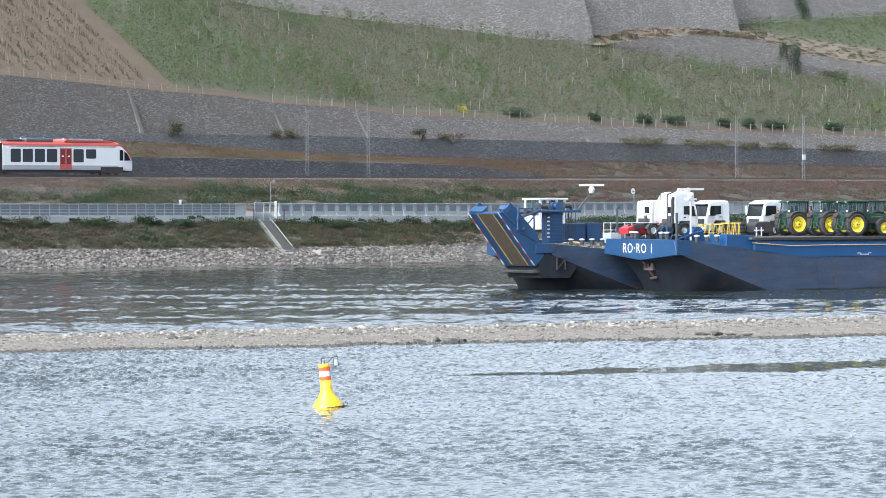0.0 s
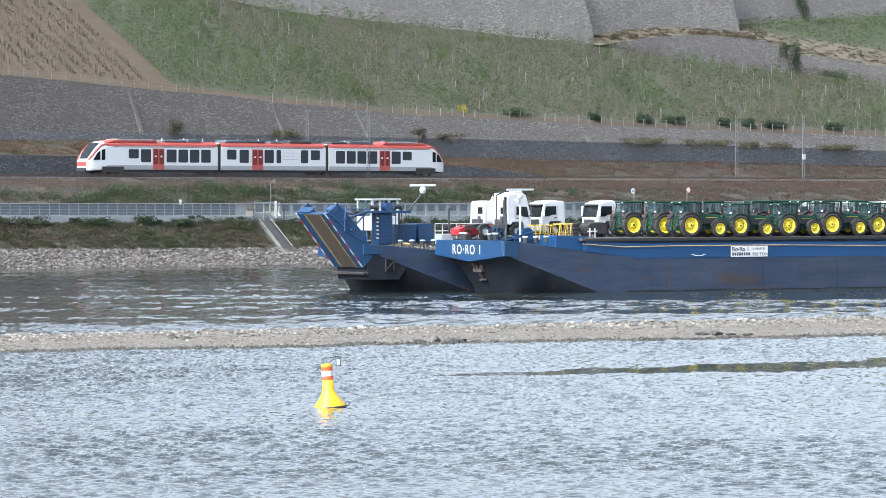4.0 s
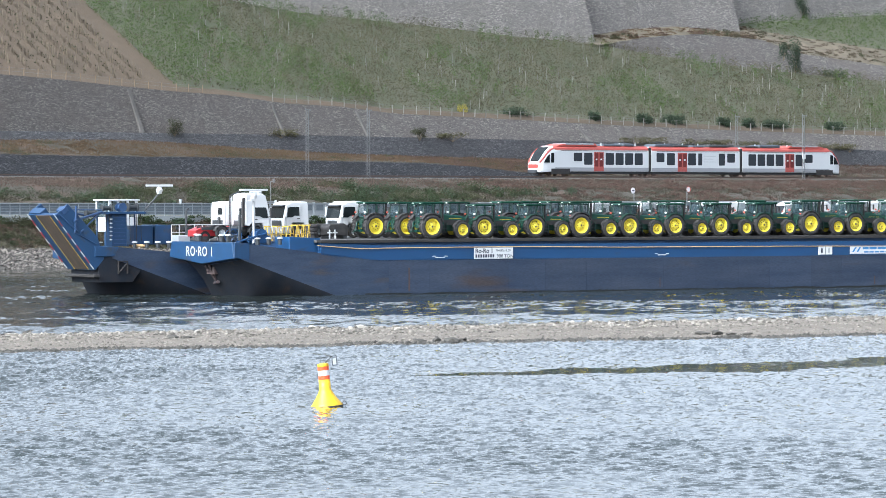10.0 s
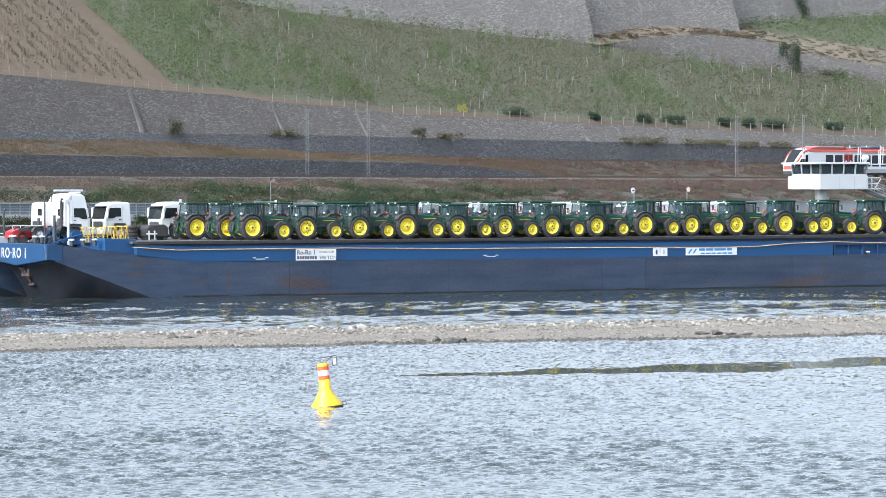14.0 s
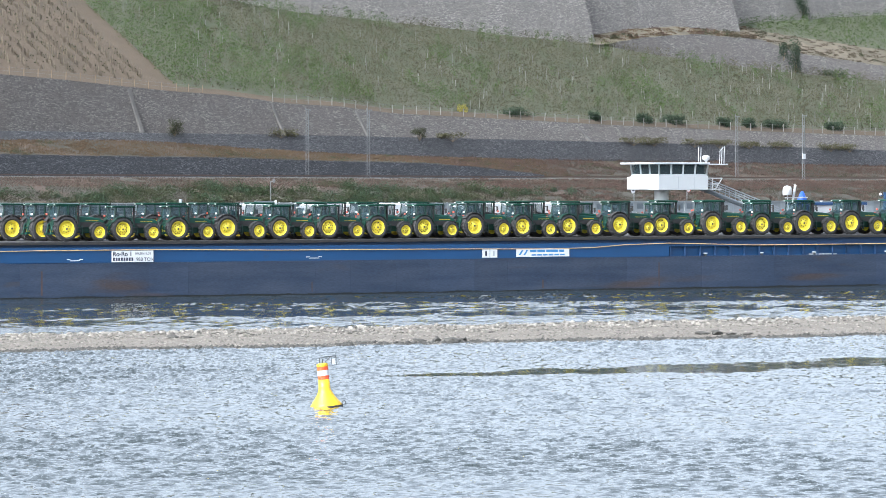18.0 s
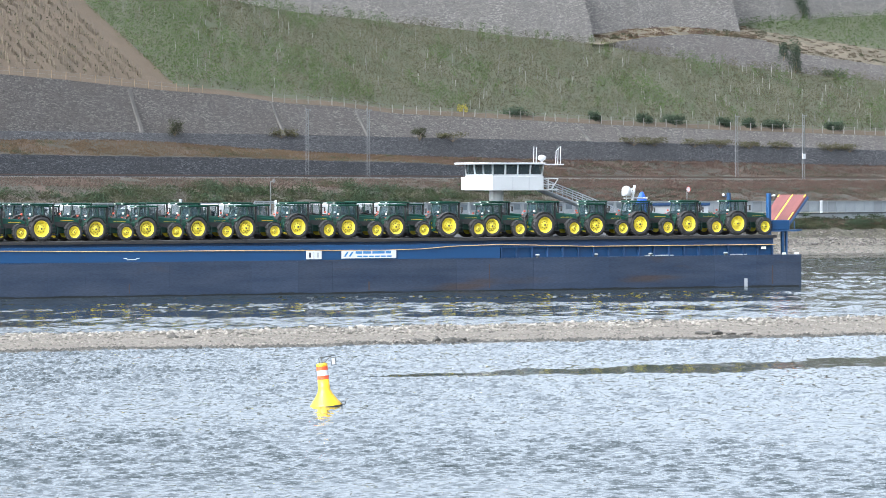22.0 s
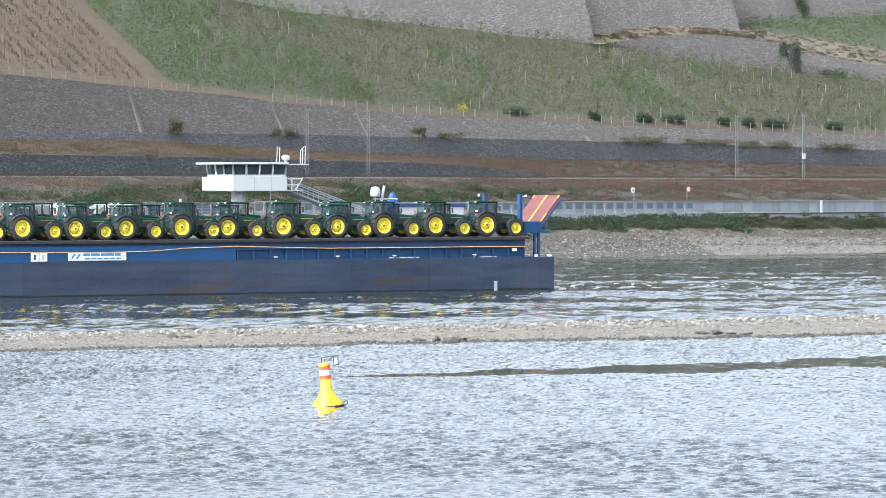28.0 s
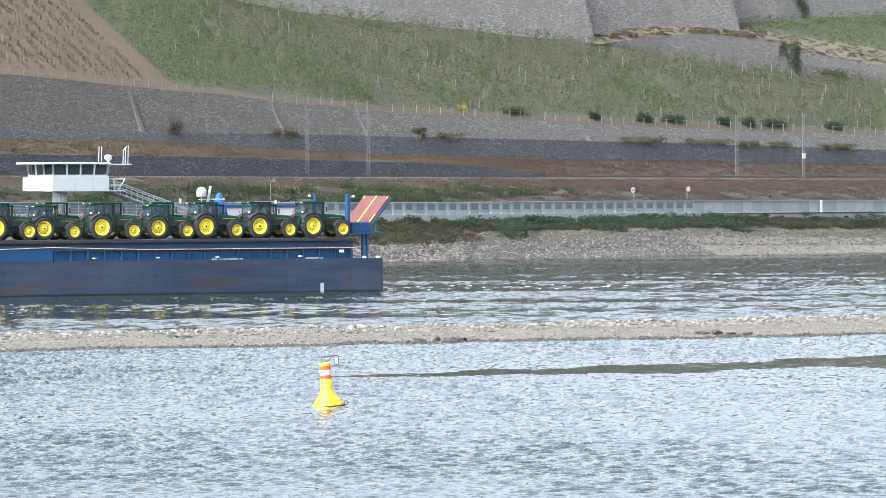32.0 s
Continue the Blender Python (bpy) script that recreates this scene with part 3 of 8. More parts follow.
upper_field = loft("vineyard_ground", path_top, lambda s: upper_foot(s), 519.8, 600, 60, 6, M_SOIL_GREEN, "weedy soil of the upper vineyard plot", "ground", 0.1, 2)


def hill_back(s):
    return (max(upper_foot(s)[0] + 3.6, 489), upper_foot(s)[1] + 9.0) if s > 405 else (519.0, on_hill(s, 519) - 0.2)


hill = loft("hillside", hill_back, lambda s: (660.0, 64.0), S0 - 300, S1 + 500, 120, 40, M_HILL, "upper hillside of scrub and vineyards", "hill", 3.0, 30.0)

# the near bank with the quay on which the viewer stands
bm = B()
box(bm, -900, 900, -2200, 12, -4.2, 7.9)
quay = tagged(part("quay", bm, M_CONCRETE, label="pale concrete quay of the near bank"), category="quay", kind="structure")

# ---- gravel bar ----
BAR = Matrix.Translation((0.5, 270.6, 0)) @ Matrix.Rotation(radians(25.9), 4, "Z")


def bar_width(u):
    return 19.0 + 0.11 * u


def bar_z(u, v):
    """Height of the bar: a gentle beach that rises to a ridge of larger stones."""
    w = bar_width(u)
    k = v / w
    z = -0.30 + 0.78 * min(1.0, max(0, k + 0.28) * 0.88) ** 0.8 if k < 0.9 else 0.48 - (k - 0.9) * 6.0
    return z + 0.07 * noise.fractal(Vector((u * 0.25, v * 0.3, 1)), 1.0, 2.0, 3)


verts, faces = [], []
NU, NV = 330, 26
for i in range(NU + 1):
    u = -110 + 240 * i / NU
    for j in range(NV + 1):
        v = -2.0 + (bar_width(u) + 6.0) * j / NV + 0.5 * noise.noise((u * 0.12, 5, j))
        v += 1.1 * noise.noise((u * 0.06, 2.0, 0.0))
        verts.append((u, v, bar_z(u, v)))
for i in range(NU):
    for j in range(NV):
        a = i * (NV + 1) + j
        faces.append((a, a + NV + 1, a + NV + 2, a + 1))
gravel_bar = tagged(soup("gravel_bar", verts, faces, M_GRAVEL, smooth=True), "long pale gravel bar between the two river channels", "gravel bar", kind="structure")
gravel_bar.matrix_basis = BAR


def rock_mesh(seed):
    r = np.random.default_rng(seed)
    bm = B()
    bmesh.ops.create_icosphere(bm, subdivisions=1, radius=0.5)
    k = r.uniform(0.6, 1.35, 3)
    for v in bm.verts:
        d = r.uniform(0.68, 1.2)
        v.co = Vector((v.co.x * k[0] * d, v.co.y * k[1] * d, v.co.z * 0.62 * k[2] * d))
    return bm


def pebble_mesh(seed):
    r = np.random.default_rng(seed)
    bm = B()
    v = [bm.verts.new(Vector(p) * r.uniform(0.35, 0.6)) for p in ((1, 0, 0), (0, 1, 0), (-1, 0, 0), (0, -1, 0), (0, 0, 0.55), (0, 0, -0.55))]
    for i in range(4):
        bm.faces.new((v[i], v[(i + 1) % 4], v[4]))
        bm.faces.new((v[(i + 1) % 4], v[i], v[5]))
    return bm


def rocks_joined(name, places, material, parent=None, seed=1, make=rock_mesh):
    """Many stones in one mesh: each a small uneven polyhedron; places are (x, y, z, size)."""
    r = np.random.default_rng(seed)
    shapes = []
    for i in range(8):
        bm = make(100 + i)
        bm.verts.index_update()
        shapes.append((np.array([v.co[:] for v in bm.verts]), [[v.index for v in f.verts] for f in bm.faces]))
        bm.free()
    vs, fs, base = [], [], 0
    for x, y, z, s in places:
        pv, pf = shapes[r.integers(8)]
        a = r.uniform(0, 6.28)
        c, d = math.cos(a) * s, math.sin(a) * s
        q = np.stack([pv[:, 0] * c - pv[:, 1] * d + x, pv[:, 0] * d + pv[:, 1] * c + y, pv[:, 2] * s + z], 1)
        vs.extend(q.tolist())
        fs.extend([[k + base for k in f] for f in pf])
        base += len(pv)
    return soup(name, vs, fs, material, parent)


shapes = [part("boulder", rock_mesh(40 + i), M_ROCK1) for i in range(6)]
meshes = [o.data for o in shapes]
for o in shapes:
    bpy.data.objects.remove(o)
# the ridge of larger stones: single boulders where the view passes
for i in range(290):
    u = RNG.uniform(-34, 38)
    w = bar_width(u)
    k = RNG.uniform(0.68, 0.97)
    v = w * k + 1.1 * noise.noise((u * 0.06, 2.0, 0.0))
    s = 0.17 + 0.34 * RNG.random() ** 2.2
    o = new("boulder", meshes[RNG.integers(6)])
    o.parent = gravel_bar
    o.matrix_basis = Matrix.LocRotScale((u, v, bar_z(u, v) + 0.08 * s), Euler((RNG.uniform(-0.4, 0.4), RNG.uniform(-0.4, 0.4), RNG.uniform(0, 6.28))), (s, s, s))
pl = []
for i in range(6500):
    u = RNG.uniform(-60, 70)
    v = bar_width(u) * (0.98 - 0.42 * RNG.random() ** 1.6) + 1.1 * noise.noise((u * 0.06, 2.0, 0.0))
    s = 0.10 + 0.24 * RNG.random() ** 2
    pl.append((u, v, bar_z(u, v) + 0.1 * s, s))
for i in range(15000):
    u = RNG.uniform(-46, 56)
    v = bar_width(u) * RNG.uniform(0.0, 0.8) + 1.1 * noise.noise((u * 0.06, 2.0, 0.0))
    s = 0.06 + 0.17 * RNG.random() ** 3
    pl.append((u, v, bar_z(u, v) + 0.1 * s, s))
ob = rocks_joined("cobbles", pl[:6500], M_ROCK, gravel_bar, 3)
tagged(ob, kind="stuff")
ob = rocks_joined("pebbles", pl[6500:], M_ROCK, gravel_bar, 4, pebble_mesh)
tagged(ob, kind="stuff")
# wet stones along the near waterline
verts, faces = [], []
for i in range(421):
    u = -46 + 102 * i / 420
    e = 1.1 * noise.noise((u * 0.06, 2.0, 0.0))
    v = e - 1.0
    while bar_z(u, v) < 0.03 and v < 8 + e:
        v += 0.15
    w = 0.55 + 0.5 * noise.noise((u * 0.35, 9.0, 0.0)) + 0.3 * noise.noise((u * 1.7, 9.0, 3.0))
    for j in range(5):
        q = v - 1.6 + (1.6 + max(0.15, w)) * j / 4
        verts.append((u, q, bar_z(u, q) + (0.016 if j < 4 else -0.01)))
for i in range(420):
    for j in range(4):
        k = i * 5 + j
        faces.append((k, k + 5, k + 6, k + 1))
wet_margin = soup("wet_margin", verts, faces, M_GRAVEL_WET, gravel_bar, True)
pl = []
for i in range(4500):
    u = RNG.uniform(-46, 56)
    e = 1.1 * noise.noise((u * 0.06, 2.0, 0.0))
    v = e
    while bar_z(u, v) < 0.02 and v < 8 + e:
        v += 0.25
    v += RNG.uniform(-0.9, 1.0) * (0.7 + 0.6 * noise.noise((u * 0.2, 8.0, 0.0)))
    s = 0.12 + 0.28 * RNG.random() ** 2
    pl.append((u, v, bar_z(u, v) + 0.08 * s, s))
ob = rocks_joined("wet_stones", pl, M_ROCK_WET, gravel_bar, 6, pebble_mesh)
tagged(ob, kind="stuff")
# darker rock outcrops on the near edge
for u, v, s in ((0.6, 3.2, 1.0), (1.5, 3.0, 1.15), (-0.3, 3.6, 0.8), (2.2, 3.4, 0.7), (19.6, 4.5, 1.0), (20.6, 4.6, 0.8), (18.8, 5.0, 0.7), (-13.0, 9.5, 0.8), (-12.2, 9.3, 0.6), (21.5, 4.4, 0.6)):
    o = part("dark_outcrop", rock_mesh(int(u * 10) + 400), M_ROCK_DARK, gravel_bar, "dark wet rock outcrop", m=Matrix.LocRotScale((u, v, bar_z(u, v) + 0.06), Euler((0.1, 0.1, u)), (s * 1.25, s * 0.8, s * 0.6)))

# pale rubble of the far bank
pl, fine = [], []
for i in range(16500):
    s = RNG.uniform(312, 470)
    k = RNG.uniform(0.1, 1.12) if s > 380 else RNG.uniform(0.1, 1.0)
    n = 391.0 + 8.0 * k
    z = -1.2 + (z_riprap(s) + 1.2) * (n - 388) / 11
    if s < 384 + RNG.normal(0, 4):
        pl.append((s, n, z + 0.08, 0.15 + 0.36 * RNG.random() ** 2.5))
    elif RNG.random() < 1.2 - 0.9 * k:
        fine.append((s, n, z + 0.05, 0.09 + 0.26 * RNG.random() ** 3))
for i in range(9000):
    s = RNG.uniform(384, 470)
    k = RNG.uniform(0, 1) ** 1.3
    n = 395.5 + 6.0 * k
    z = -1.2 + (z_riprap(s) + 1.2) * (n - 388) / 11 if n < 399 else z_riprap(s) + (z_foot(s) - z_riprap(s)) * (n - 399) / 6
    if RNG.random() < 0.55 + 0.5 * noise.noise((s * 0.2, n * 0.5, 4.0)):
        pl.append((s, n, z + 0.10, 0.10 + 0.3 * RNG.random() ** 2.5))
ob = tagged(rocks_joined("beach_stones", fine, M_ROCK_PALE, None, 7), "pale stones strewn on the river beach", "stones", kind="stuff")
ob.matrix_basis = BANK
ob = tagged(rocks_joined("bank_rubble", pl, M_ROCK_BANK, None, 5), "heap of pale angular stones along the waterline", "stones", kind="stuff")
ob.matrix_basis = BANK


# ---- foliage ----
def leaves(name, pts, size, material, label, category, seed=1, m=BANK, up=0.6, parent=None):
    """Small leaf faces at the given points, turned at random; pts is an array of (x, y, z)."""
    r = np.random.default_rng(seed)
    pts = np.asarray(pts)
    k = len(pts)
    a = r.normal(size=(k, 3))
    a /= np.linalg.norm(a, axis=1)[:, None]
    b = np.cross(a, r.normal(size=(k, 3)))
    b /= np.linalg.norm(b, axis=1)[:, None]
    sz = size * r.uniform(0.6, 1.4, (k, 1))
    a, b = a * sz, b * sz * up
    v = np.stack([pts - a, pts - b, pts + a, pts + b], 1).reshape(-1, 3)
    f = np.arange(4 * k).reshape(-1, 4)
    ob = soup(name, v.tolist(), f.tolist(), material, parent)
    if m is not None and parent is None:
        ob.matrix_basis = m
    if label:
        tagged(ob, label, category, kind="stuff")
    return ob


def clumps(count, s0, s1, low, high, radius, height, per, seed, edge=1.0, keep=None):
    """Points in shrubs strewn over the strip between two (n, z) lines."""
    r = np.random.default_rng(seed)
    out = []
    for i in range(count):
        s, k = r.uniform(s0, s1), r.uniform(0, 1) ** edge
        if keep and not keep(s, k, r):
            continue
        (n0, z0), (n1, z1) = low(s), high(s)
        c = np.array((s, n0 + (n1 - n0) * k, z0 + (z1 - z0) * k))
        rr = radius * r.uniform(0.5, 1.3)
        q = r.normal(size=(per, 3))
        q /= np.linalg.norm(q, axis=1)[:, None]
        q *= (r.random((per, 1)) ** 0.4) * rr
        q[:, 2] = np.abs(q[:, 2]) * height / radius
        out.append(c + q)
    return np.concatenate(out)


def turf(name, count, s0, s1, low, high, height, width, material, label, seed, keep=None):
    """Short upright blades strewn evenly over the strip between two (n, z) lines."""
    r = np.random.default_rng(seed)
    s, k = r.uniform(s0, s1, count), r.random(count)
    if keep is not None:
        ok = keep(s, k)
        s, k = s[ok], k[ok]
    grid = np.linspace(s0, s1, 200)
    lo, hi = np.array([low(q) for q in grid]), np.array([high(q) for q in grid])
    n0, z0 = np.interp(s, grid, lo[:, 0]), np.interp(s, grid, lo[:, 1])
    n1, z1 = np.interp(s, grid, hi[:, 0]), np.interp(s, grid, hi[:, 1])
    p = np.stack([s, n0 + (n1 - n0) * k, z0 + (z1 - z0) * k], 1)
    c = len(p)
    h = height * r.uniform(0.4, 1.3, (c, 1))
    up = np.concatenate([r.normal(size=(c, 2)) * 0.45, np.ones((c, 1))], 1) * h
    w = np.concatenate([r.normal(size=(c, 2)), np.zeros((c, 1))], 1)
    w = w / np.linalg.norm(w, axis=1)[:, None] * width
    p[:, 2] += 0.12
    v = np.stack([p - w - up * 0.4, p + w - up * 0.4, p + w * 0.5 + up, p - w * 0.5 + up], 1).reshape(-1, 3)
    ob = soup(name, v.tolist(), np.arange(4 * c).reshape(-1, 4).tolist(), material)
    ob.matrix_basis = BANK
    return tagged(ob, label, "grass", kind="stuff")


def wavy(s, k, f, seed):
    q = np.zeros_like(s)
    r = np.random.default_rng(seed)
    for i in range(8):
        q += np.sin(s * f * r.uniform(0.4, 1.6) + k * r.uniform(1, 7) + r.uniform(0, 6.28))
    return q / 2.83


lowb, highb = at(399, z_riprap), at(405, z_foot)


def off_stairs(s, k):
    return np.abs(s - 356.6 - 2.4 * (0.6 + 6.0 * k) / 6.3) > 1.25


def slope_ok(s, k):
    return ((s < 388) | (k > 0.5)) & off_stairs(s, k)


turf("bank_turf", 30000, 305, 480, lowb, highb, 0.10, 0.035, M_LEAF_C, "withered grass on the bank slope", 37, slope_ok)
turf("bank_turf", 30000, 305, 480, lowb, highb, 0.11, 0.035, M_LEAF_B, "olive weeds on the bank slope", 38, slope_ok)
turf("bank_turf", 9000, 305, 480, lowb, highb, 0.09, 0.03, M_LEAF_T, "straw-coloured grass on the bank slope", 39, lambda s, k: slope_ok(s, k) & (wavy(s, k, 0.25, 5) > 0.4) & (k < 0.5))
leaves("bank_scrub", clumps(900, 305, 480, at(399.3, z_riprap), highb, 0.9, 0.55, 130, 11, keep=lambda s, k, r: (s < 388 or k > 0.45) and off_stairs(s, k)), 0.084, M_LEAF_B, "olive and brown scrub covering the bank slope", "scrub", 2)
leaves("bank_scrub", clumps(330, 305, 480, lowb, highb, 0.8, 0.6, 130, 12, keep=lambda s, k, r: noise.noise((s * 0.11, 3, k)) > 0.0 and (s < 388 or k > 0.4) and off_stairs(s, k)), 0.084, M_LEAF_A, "dark green bramble on the bank slope", "scrub", 3)
leaves("bank_scrub", clumps(620, 305, 480, lowb, highb, 0.8, 0.45, 80, 13, keep=lambda s, k, r: noise.noise((s * 0.13, 7, k)) > 0.0 and (s < 388 or k > 0.5) and off_stairs(s, k)), 0.07, M_LEAF_C, "withered brown weeds on the bank slope", "scrub", 4)
leaves("bank_scrub", clumps(700, 305, 480, lowb, highb, 0.7, 0.55, 80, 44, keep=lambda s, k, r: noise.noise((s * 0.2, 17, k)) > -0.02 and (s < 388 or k > 0.5) and off_stairs(s, k)), 0.08, M_LEAF_R, "russet bramble on the bank slope", "scrub", 44)
leaves("bank_scrub", clumps(380, 305, 480, lowb, highb, 0.7, 0.4, 70, 64, keep=lambda s, k, r: noise.noise((s * 0.17, 23, k)) > 0.05 and (s < 388 or k > 0.5) and off_stairs(s, k)), 0.06, M_LEAF_O, "ochre withered weeds on the bank slope", "scrub", 64)
leaves("bank_creeper", clumps(300, 305, 480, at(404.3, lambda s: z_foot(s) - 0.3), at(404.8, lambda s: z_foot(s) + 0.5), 0.75, 0.45, 90, 45, keep=lambda s, k, r: noise.noise((s * 0.23, 21, 0)) > 0.0 and not 356.5 < s < 362), 0.08, M_LEAF_A, "bramble tendrils climbing the foot of the wall", "scrub", 45)
leaves("bank_scrub", clumps(420, 392, 436, at(400.2, lambda s: z_riprap(s) + 0.4), highb, 0.8, 0.85, 110, 14, keep=lambda s, k, r: k > 0.35 + 0.9 * noise.noise((s * 0.22, 51, 0)) and noise.noise((s * 0.6, 52, k * 2)) > -0.22), 0.10, M_LEAF_D, "dense dark green reeds below the wall", "scrub", 5)
le, he = at(414.2, lambda s: z_hedge(s) - 0.4), at(433, z_shoulder)
turf("dry_turf", 70000, 315, 520, le, he, 0.09, 0.035, M_LEAF_C, "dry brown grass on the railway embankment", 31)
turf("dry_turf", 50000, 315, 520, le, he, 0.10, 0.035, M_LEAF_B, "olive grass on the railway embankment", 32, lambda s, k: (wavy(s, k, 0.16, 1) > -0.2) & (k < 0.75))
turf("pale_turf", 16000, 315, 520, le, he, 0.09, 0.03, M_LEAF_T, "straw-coloured grass at the embankment foot", 41, lambda s, k: (k < 0.25) & (wavy(s, k, 0.3, 6) > 0.2))
turf("russet_turf", 34000, 315, 520, at(425.5, lambda s: z_shoulder(s) - 1.1), at(433.4, z_shoulder), 0.08, 0.035, M_LEAF_R, "russet grass along the embankment top", 33)
turf("pale_turf", 14000, 315, 520, at(428, lambda s: z_shoulder(s) - 0.7), at(433.4, z_shoulder), 0.08, 0.03, M_LEAF_T, "pale straw grass along the embankment top", 42, lambda s, k: wavy(s, k, 0.35, 7) > 0.0)
le, he = at(415, lambda s: z_hedge(s) - 0.3), at(432, z_shoulder)


def bushy(s, k, lo, f=0.16):
    # a ragged band of bushes halfway up the embankment
    return s < 423 + 9 * noise.noise((s * 0.3, 6, k * 3)) and 0.12 < k < 0.66 + 0.12 * math.sin(s * 0.31) and noise.noise((s * f, 2, k * 2.5)) + 0.25 * noise.noise((s * 0.7, 4, k * 6)) > lo


leaves("embankment_scrub", clumps(1300, 315, 520, le, he, 1.0, 0.30, 60, 15), 0.035, M_LEAF_C, "dry brown scrub on the railway embankment", "scrub", 6)
leaves("embankment_scrub", clumps(900, 315, 520, le, he, 1.1, 0.8, 170, 16, keep=lambda s, k, r: bushy(s, k, -0.22)), 0.084, M_LEAF_B, "olive bushes on the railway embankment", "scrub", 7)
leaves("embankment_scrub", clumps(1100, 315, 520, le, he, 1.1, 1.1, 150, 17, keep=lambda s, k, r: bushy(s, k, -0.06)), 0.084, M_LEAF_A, "green bushes on the railway embankment", "scrub", 8)
leaves("embankment_scrub", clumps(700, 315, 520, le, he, 0.9, 1.1, 200, 47, keep=lambda s, k, r: bushy(s, k, 0.1)), 0.084, M_LEAF_D, "dark green bushes on the railway embankment", "scrub", 48)
leaves("embankment_scrub", clumps(700, 418, 525, le, he, 1.0, 0.4, 80, 54), 0.084, M_LEAF_R, "russet-brown scrub on the railway embankment", "scrub", 54)
lt, ht = at(445.5, lambda s: max(z_black(s) if s < 444 else 0, z_rail(s) - 0.2)), at(452, z_dfoot)
turf("terrace_turf", 24000, 335, 450, lt, ht, 0.11, 0.035, M_LEAF_O, "dry ochre grass of the terrace", 34)
turf("terrace_turf", 14000, 435, 545, lt, ht, 0.10, 0.035, M_LEAF_C, "withered brown grass of the terrace", 63)
turf("terrace_turf", 24000, 335, 545, lt, ht, 0.11, 0.035, M_LEAF_B, "olive grass of the terrace", 35, lambda s, k: (wavy(s, k, 0.2, 2) > 0.5) & (k < 0.7))
turf("terrace_turf", 24000, 375, 545, lt, ht, 0.10, 0.035, M_LEAF_R, "russet grass of the terrace", 36, lambda s, k: wavy(s, k, 0.12, 3) > -0.1)
lt, ht = at(445.6, lambda s: max(z_black(s) if s < 444 else 0, z_rail(s) - 0.2)), at(452, z_dfoot)
leaves("terrace_grass", clumps(560, 340, 450, lt, ht, 0.7, 0.3, 60, 18), 0.07, M_LEAF_O, "dry ochre grass on the terrace", "grass", 9)
leaves("terrace_grass", clumps(420, 340, 470, lt, ht, 0.9, 0.4, 80, 49, keep=lambda s, k, r: noise.noise((s * 0.15, 31, k)) > 0.22), 0.07, M_LEAF_B, "olive weeds on the terrace", "grass", 49)
leaves("terrace_grass", clumps(900, 425, 540, lt, ht, 0.8, 0.4, 70, 19), 0.07, M_LEAF_R, "russet weeds on the terrace", "grass", 10)


def vine_points(s0, s1, gap, lo, hi, per, high, seed, base=0.1, keep=None, drift=0.25):
    """Points of vine foliage in rows that climb the slope."""
    r = np.random.default_rng(seed)
    out = []
    s = s0
    while s < s1:
        a, b = lo(s), hi(s)
        n = a + 0.6
        while n < b - 0.3:
            if keep is None or keep(s, n, r):
                k = max(3, int(per * r.uniform(0.5, 1.5)))
                q = np.stack([r.normal(s, drift, k), r.normal(n, 0.3, k), base + high * r.random(k) ** 0.8], 1)
                q[:, 2] += on_hill(s, n) if hi is not upper_hi else z_path(s) + 0.1 + (n - n_path(s) - 1.5) * (upper_foot(s)[1] - z_path(s) - 0.1) / max(0.5, upper_foot(s)[0] - n_path(s) - 1.5)
                out.append(q)
            n += 0.75
        s += gap
    return np.concatenate(out)


def upper_hi(s):
    return upper_foot(s)[0]


lo456 = lambda s: 456.8
gr = lambda s, n, r: noise.fractal(Vector((s * 0.09, n * 0.12, 0)), 1.0, 2.0, 3) + (0.5 if s < 412 else 0.0 if s < 430 else -0.3) > r.uniform(-0.35, 0.3)
leaves("vines", vine_points(390.5, 575, 2.0, lo456, n_vtop, 90, 1.6, 21, keep=gr, drift=0.2), 0.078, M_LEAF_E, "green grape vines in rows on the slope", "vines", 11)
leaves("vines", vine_points(390.5, 575, 2.0, lo456, n_vtop, 52, 1.35, 22, keep=lambda s, n, r: not gr(s, n, r), drift=0.2), 0.076, M_LEAF_V, "thin olive grape vines in rows on the slope", "vines", 12)
leaves("weeds", vine_points(391, 575, 0.8, lo456, n_vtop, 9, 0.45, 23, base=0.0, drift=0.4, keep=lambda s, n, r: s > 412 or r.random() < 0.4), 0.10, M_LEAF_T, "withered weeds between the vine rows", "weeds", 13)
leaves("vines", vine_points(520.5, 590, 1.5, lambda s: path_top(s)[0] - 0.3, upper_hi, 40, 1.1, 24), 0.10, M_LEAF_E, "green vines of the upper plot", "vines", 14)
leaves("young_vines", vine_points(340, 387.5, 2.3, lo456, lambda s: 486.0, 5, 0.8, 25, base=0.05, drift=0.22), 0.11, M_LEAF_B, "sparse young vines on bare soil", "vines", 15)
# dry growth over the terrace path
lp, hp = (lambda s: (n_path(s) - 0.9, z_path(s) - 0.25)), (lambda s: (path_top(s)[0], path_top(s)[1] - 0.1))
leaves("path_weeds", clumps(150, 486, 522, lp, hp, 0.8, 0.25, 50, 51), 0.08, M_LEAF_O, "dry brown weeds on the terrace path", "weeds", 51)
leaves("path_weeds", clumps(70, 490, 522, lp, hp, 0.8, 0.3, 60, 52, keep=lambda s, k, r: noise.noise((s * 0.2, 41, k)) > -0.05), 0.08, M_LEAF_R, "russet weeds on the terrace path", "weeds", 52)
leaves("path_weeds", clumps(420, 514, 570, lp, hp, 0.7, 0.25, 50, 65), 0.07, M_LEAF_T, "pale straw grass on the terrace path", "weeds", 65)
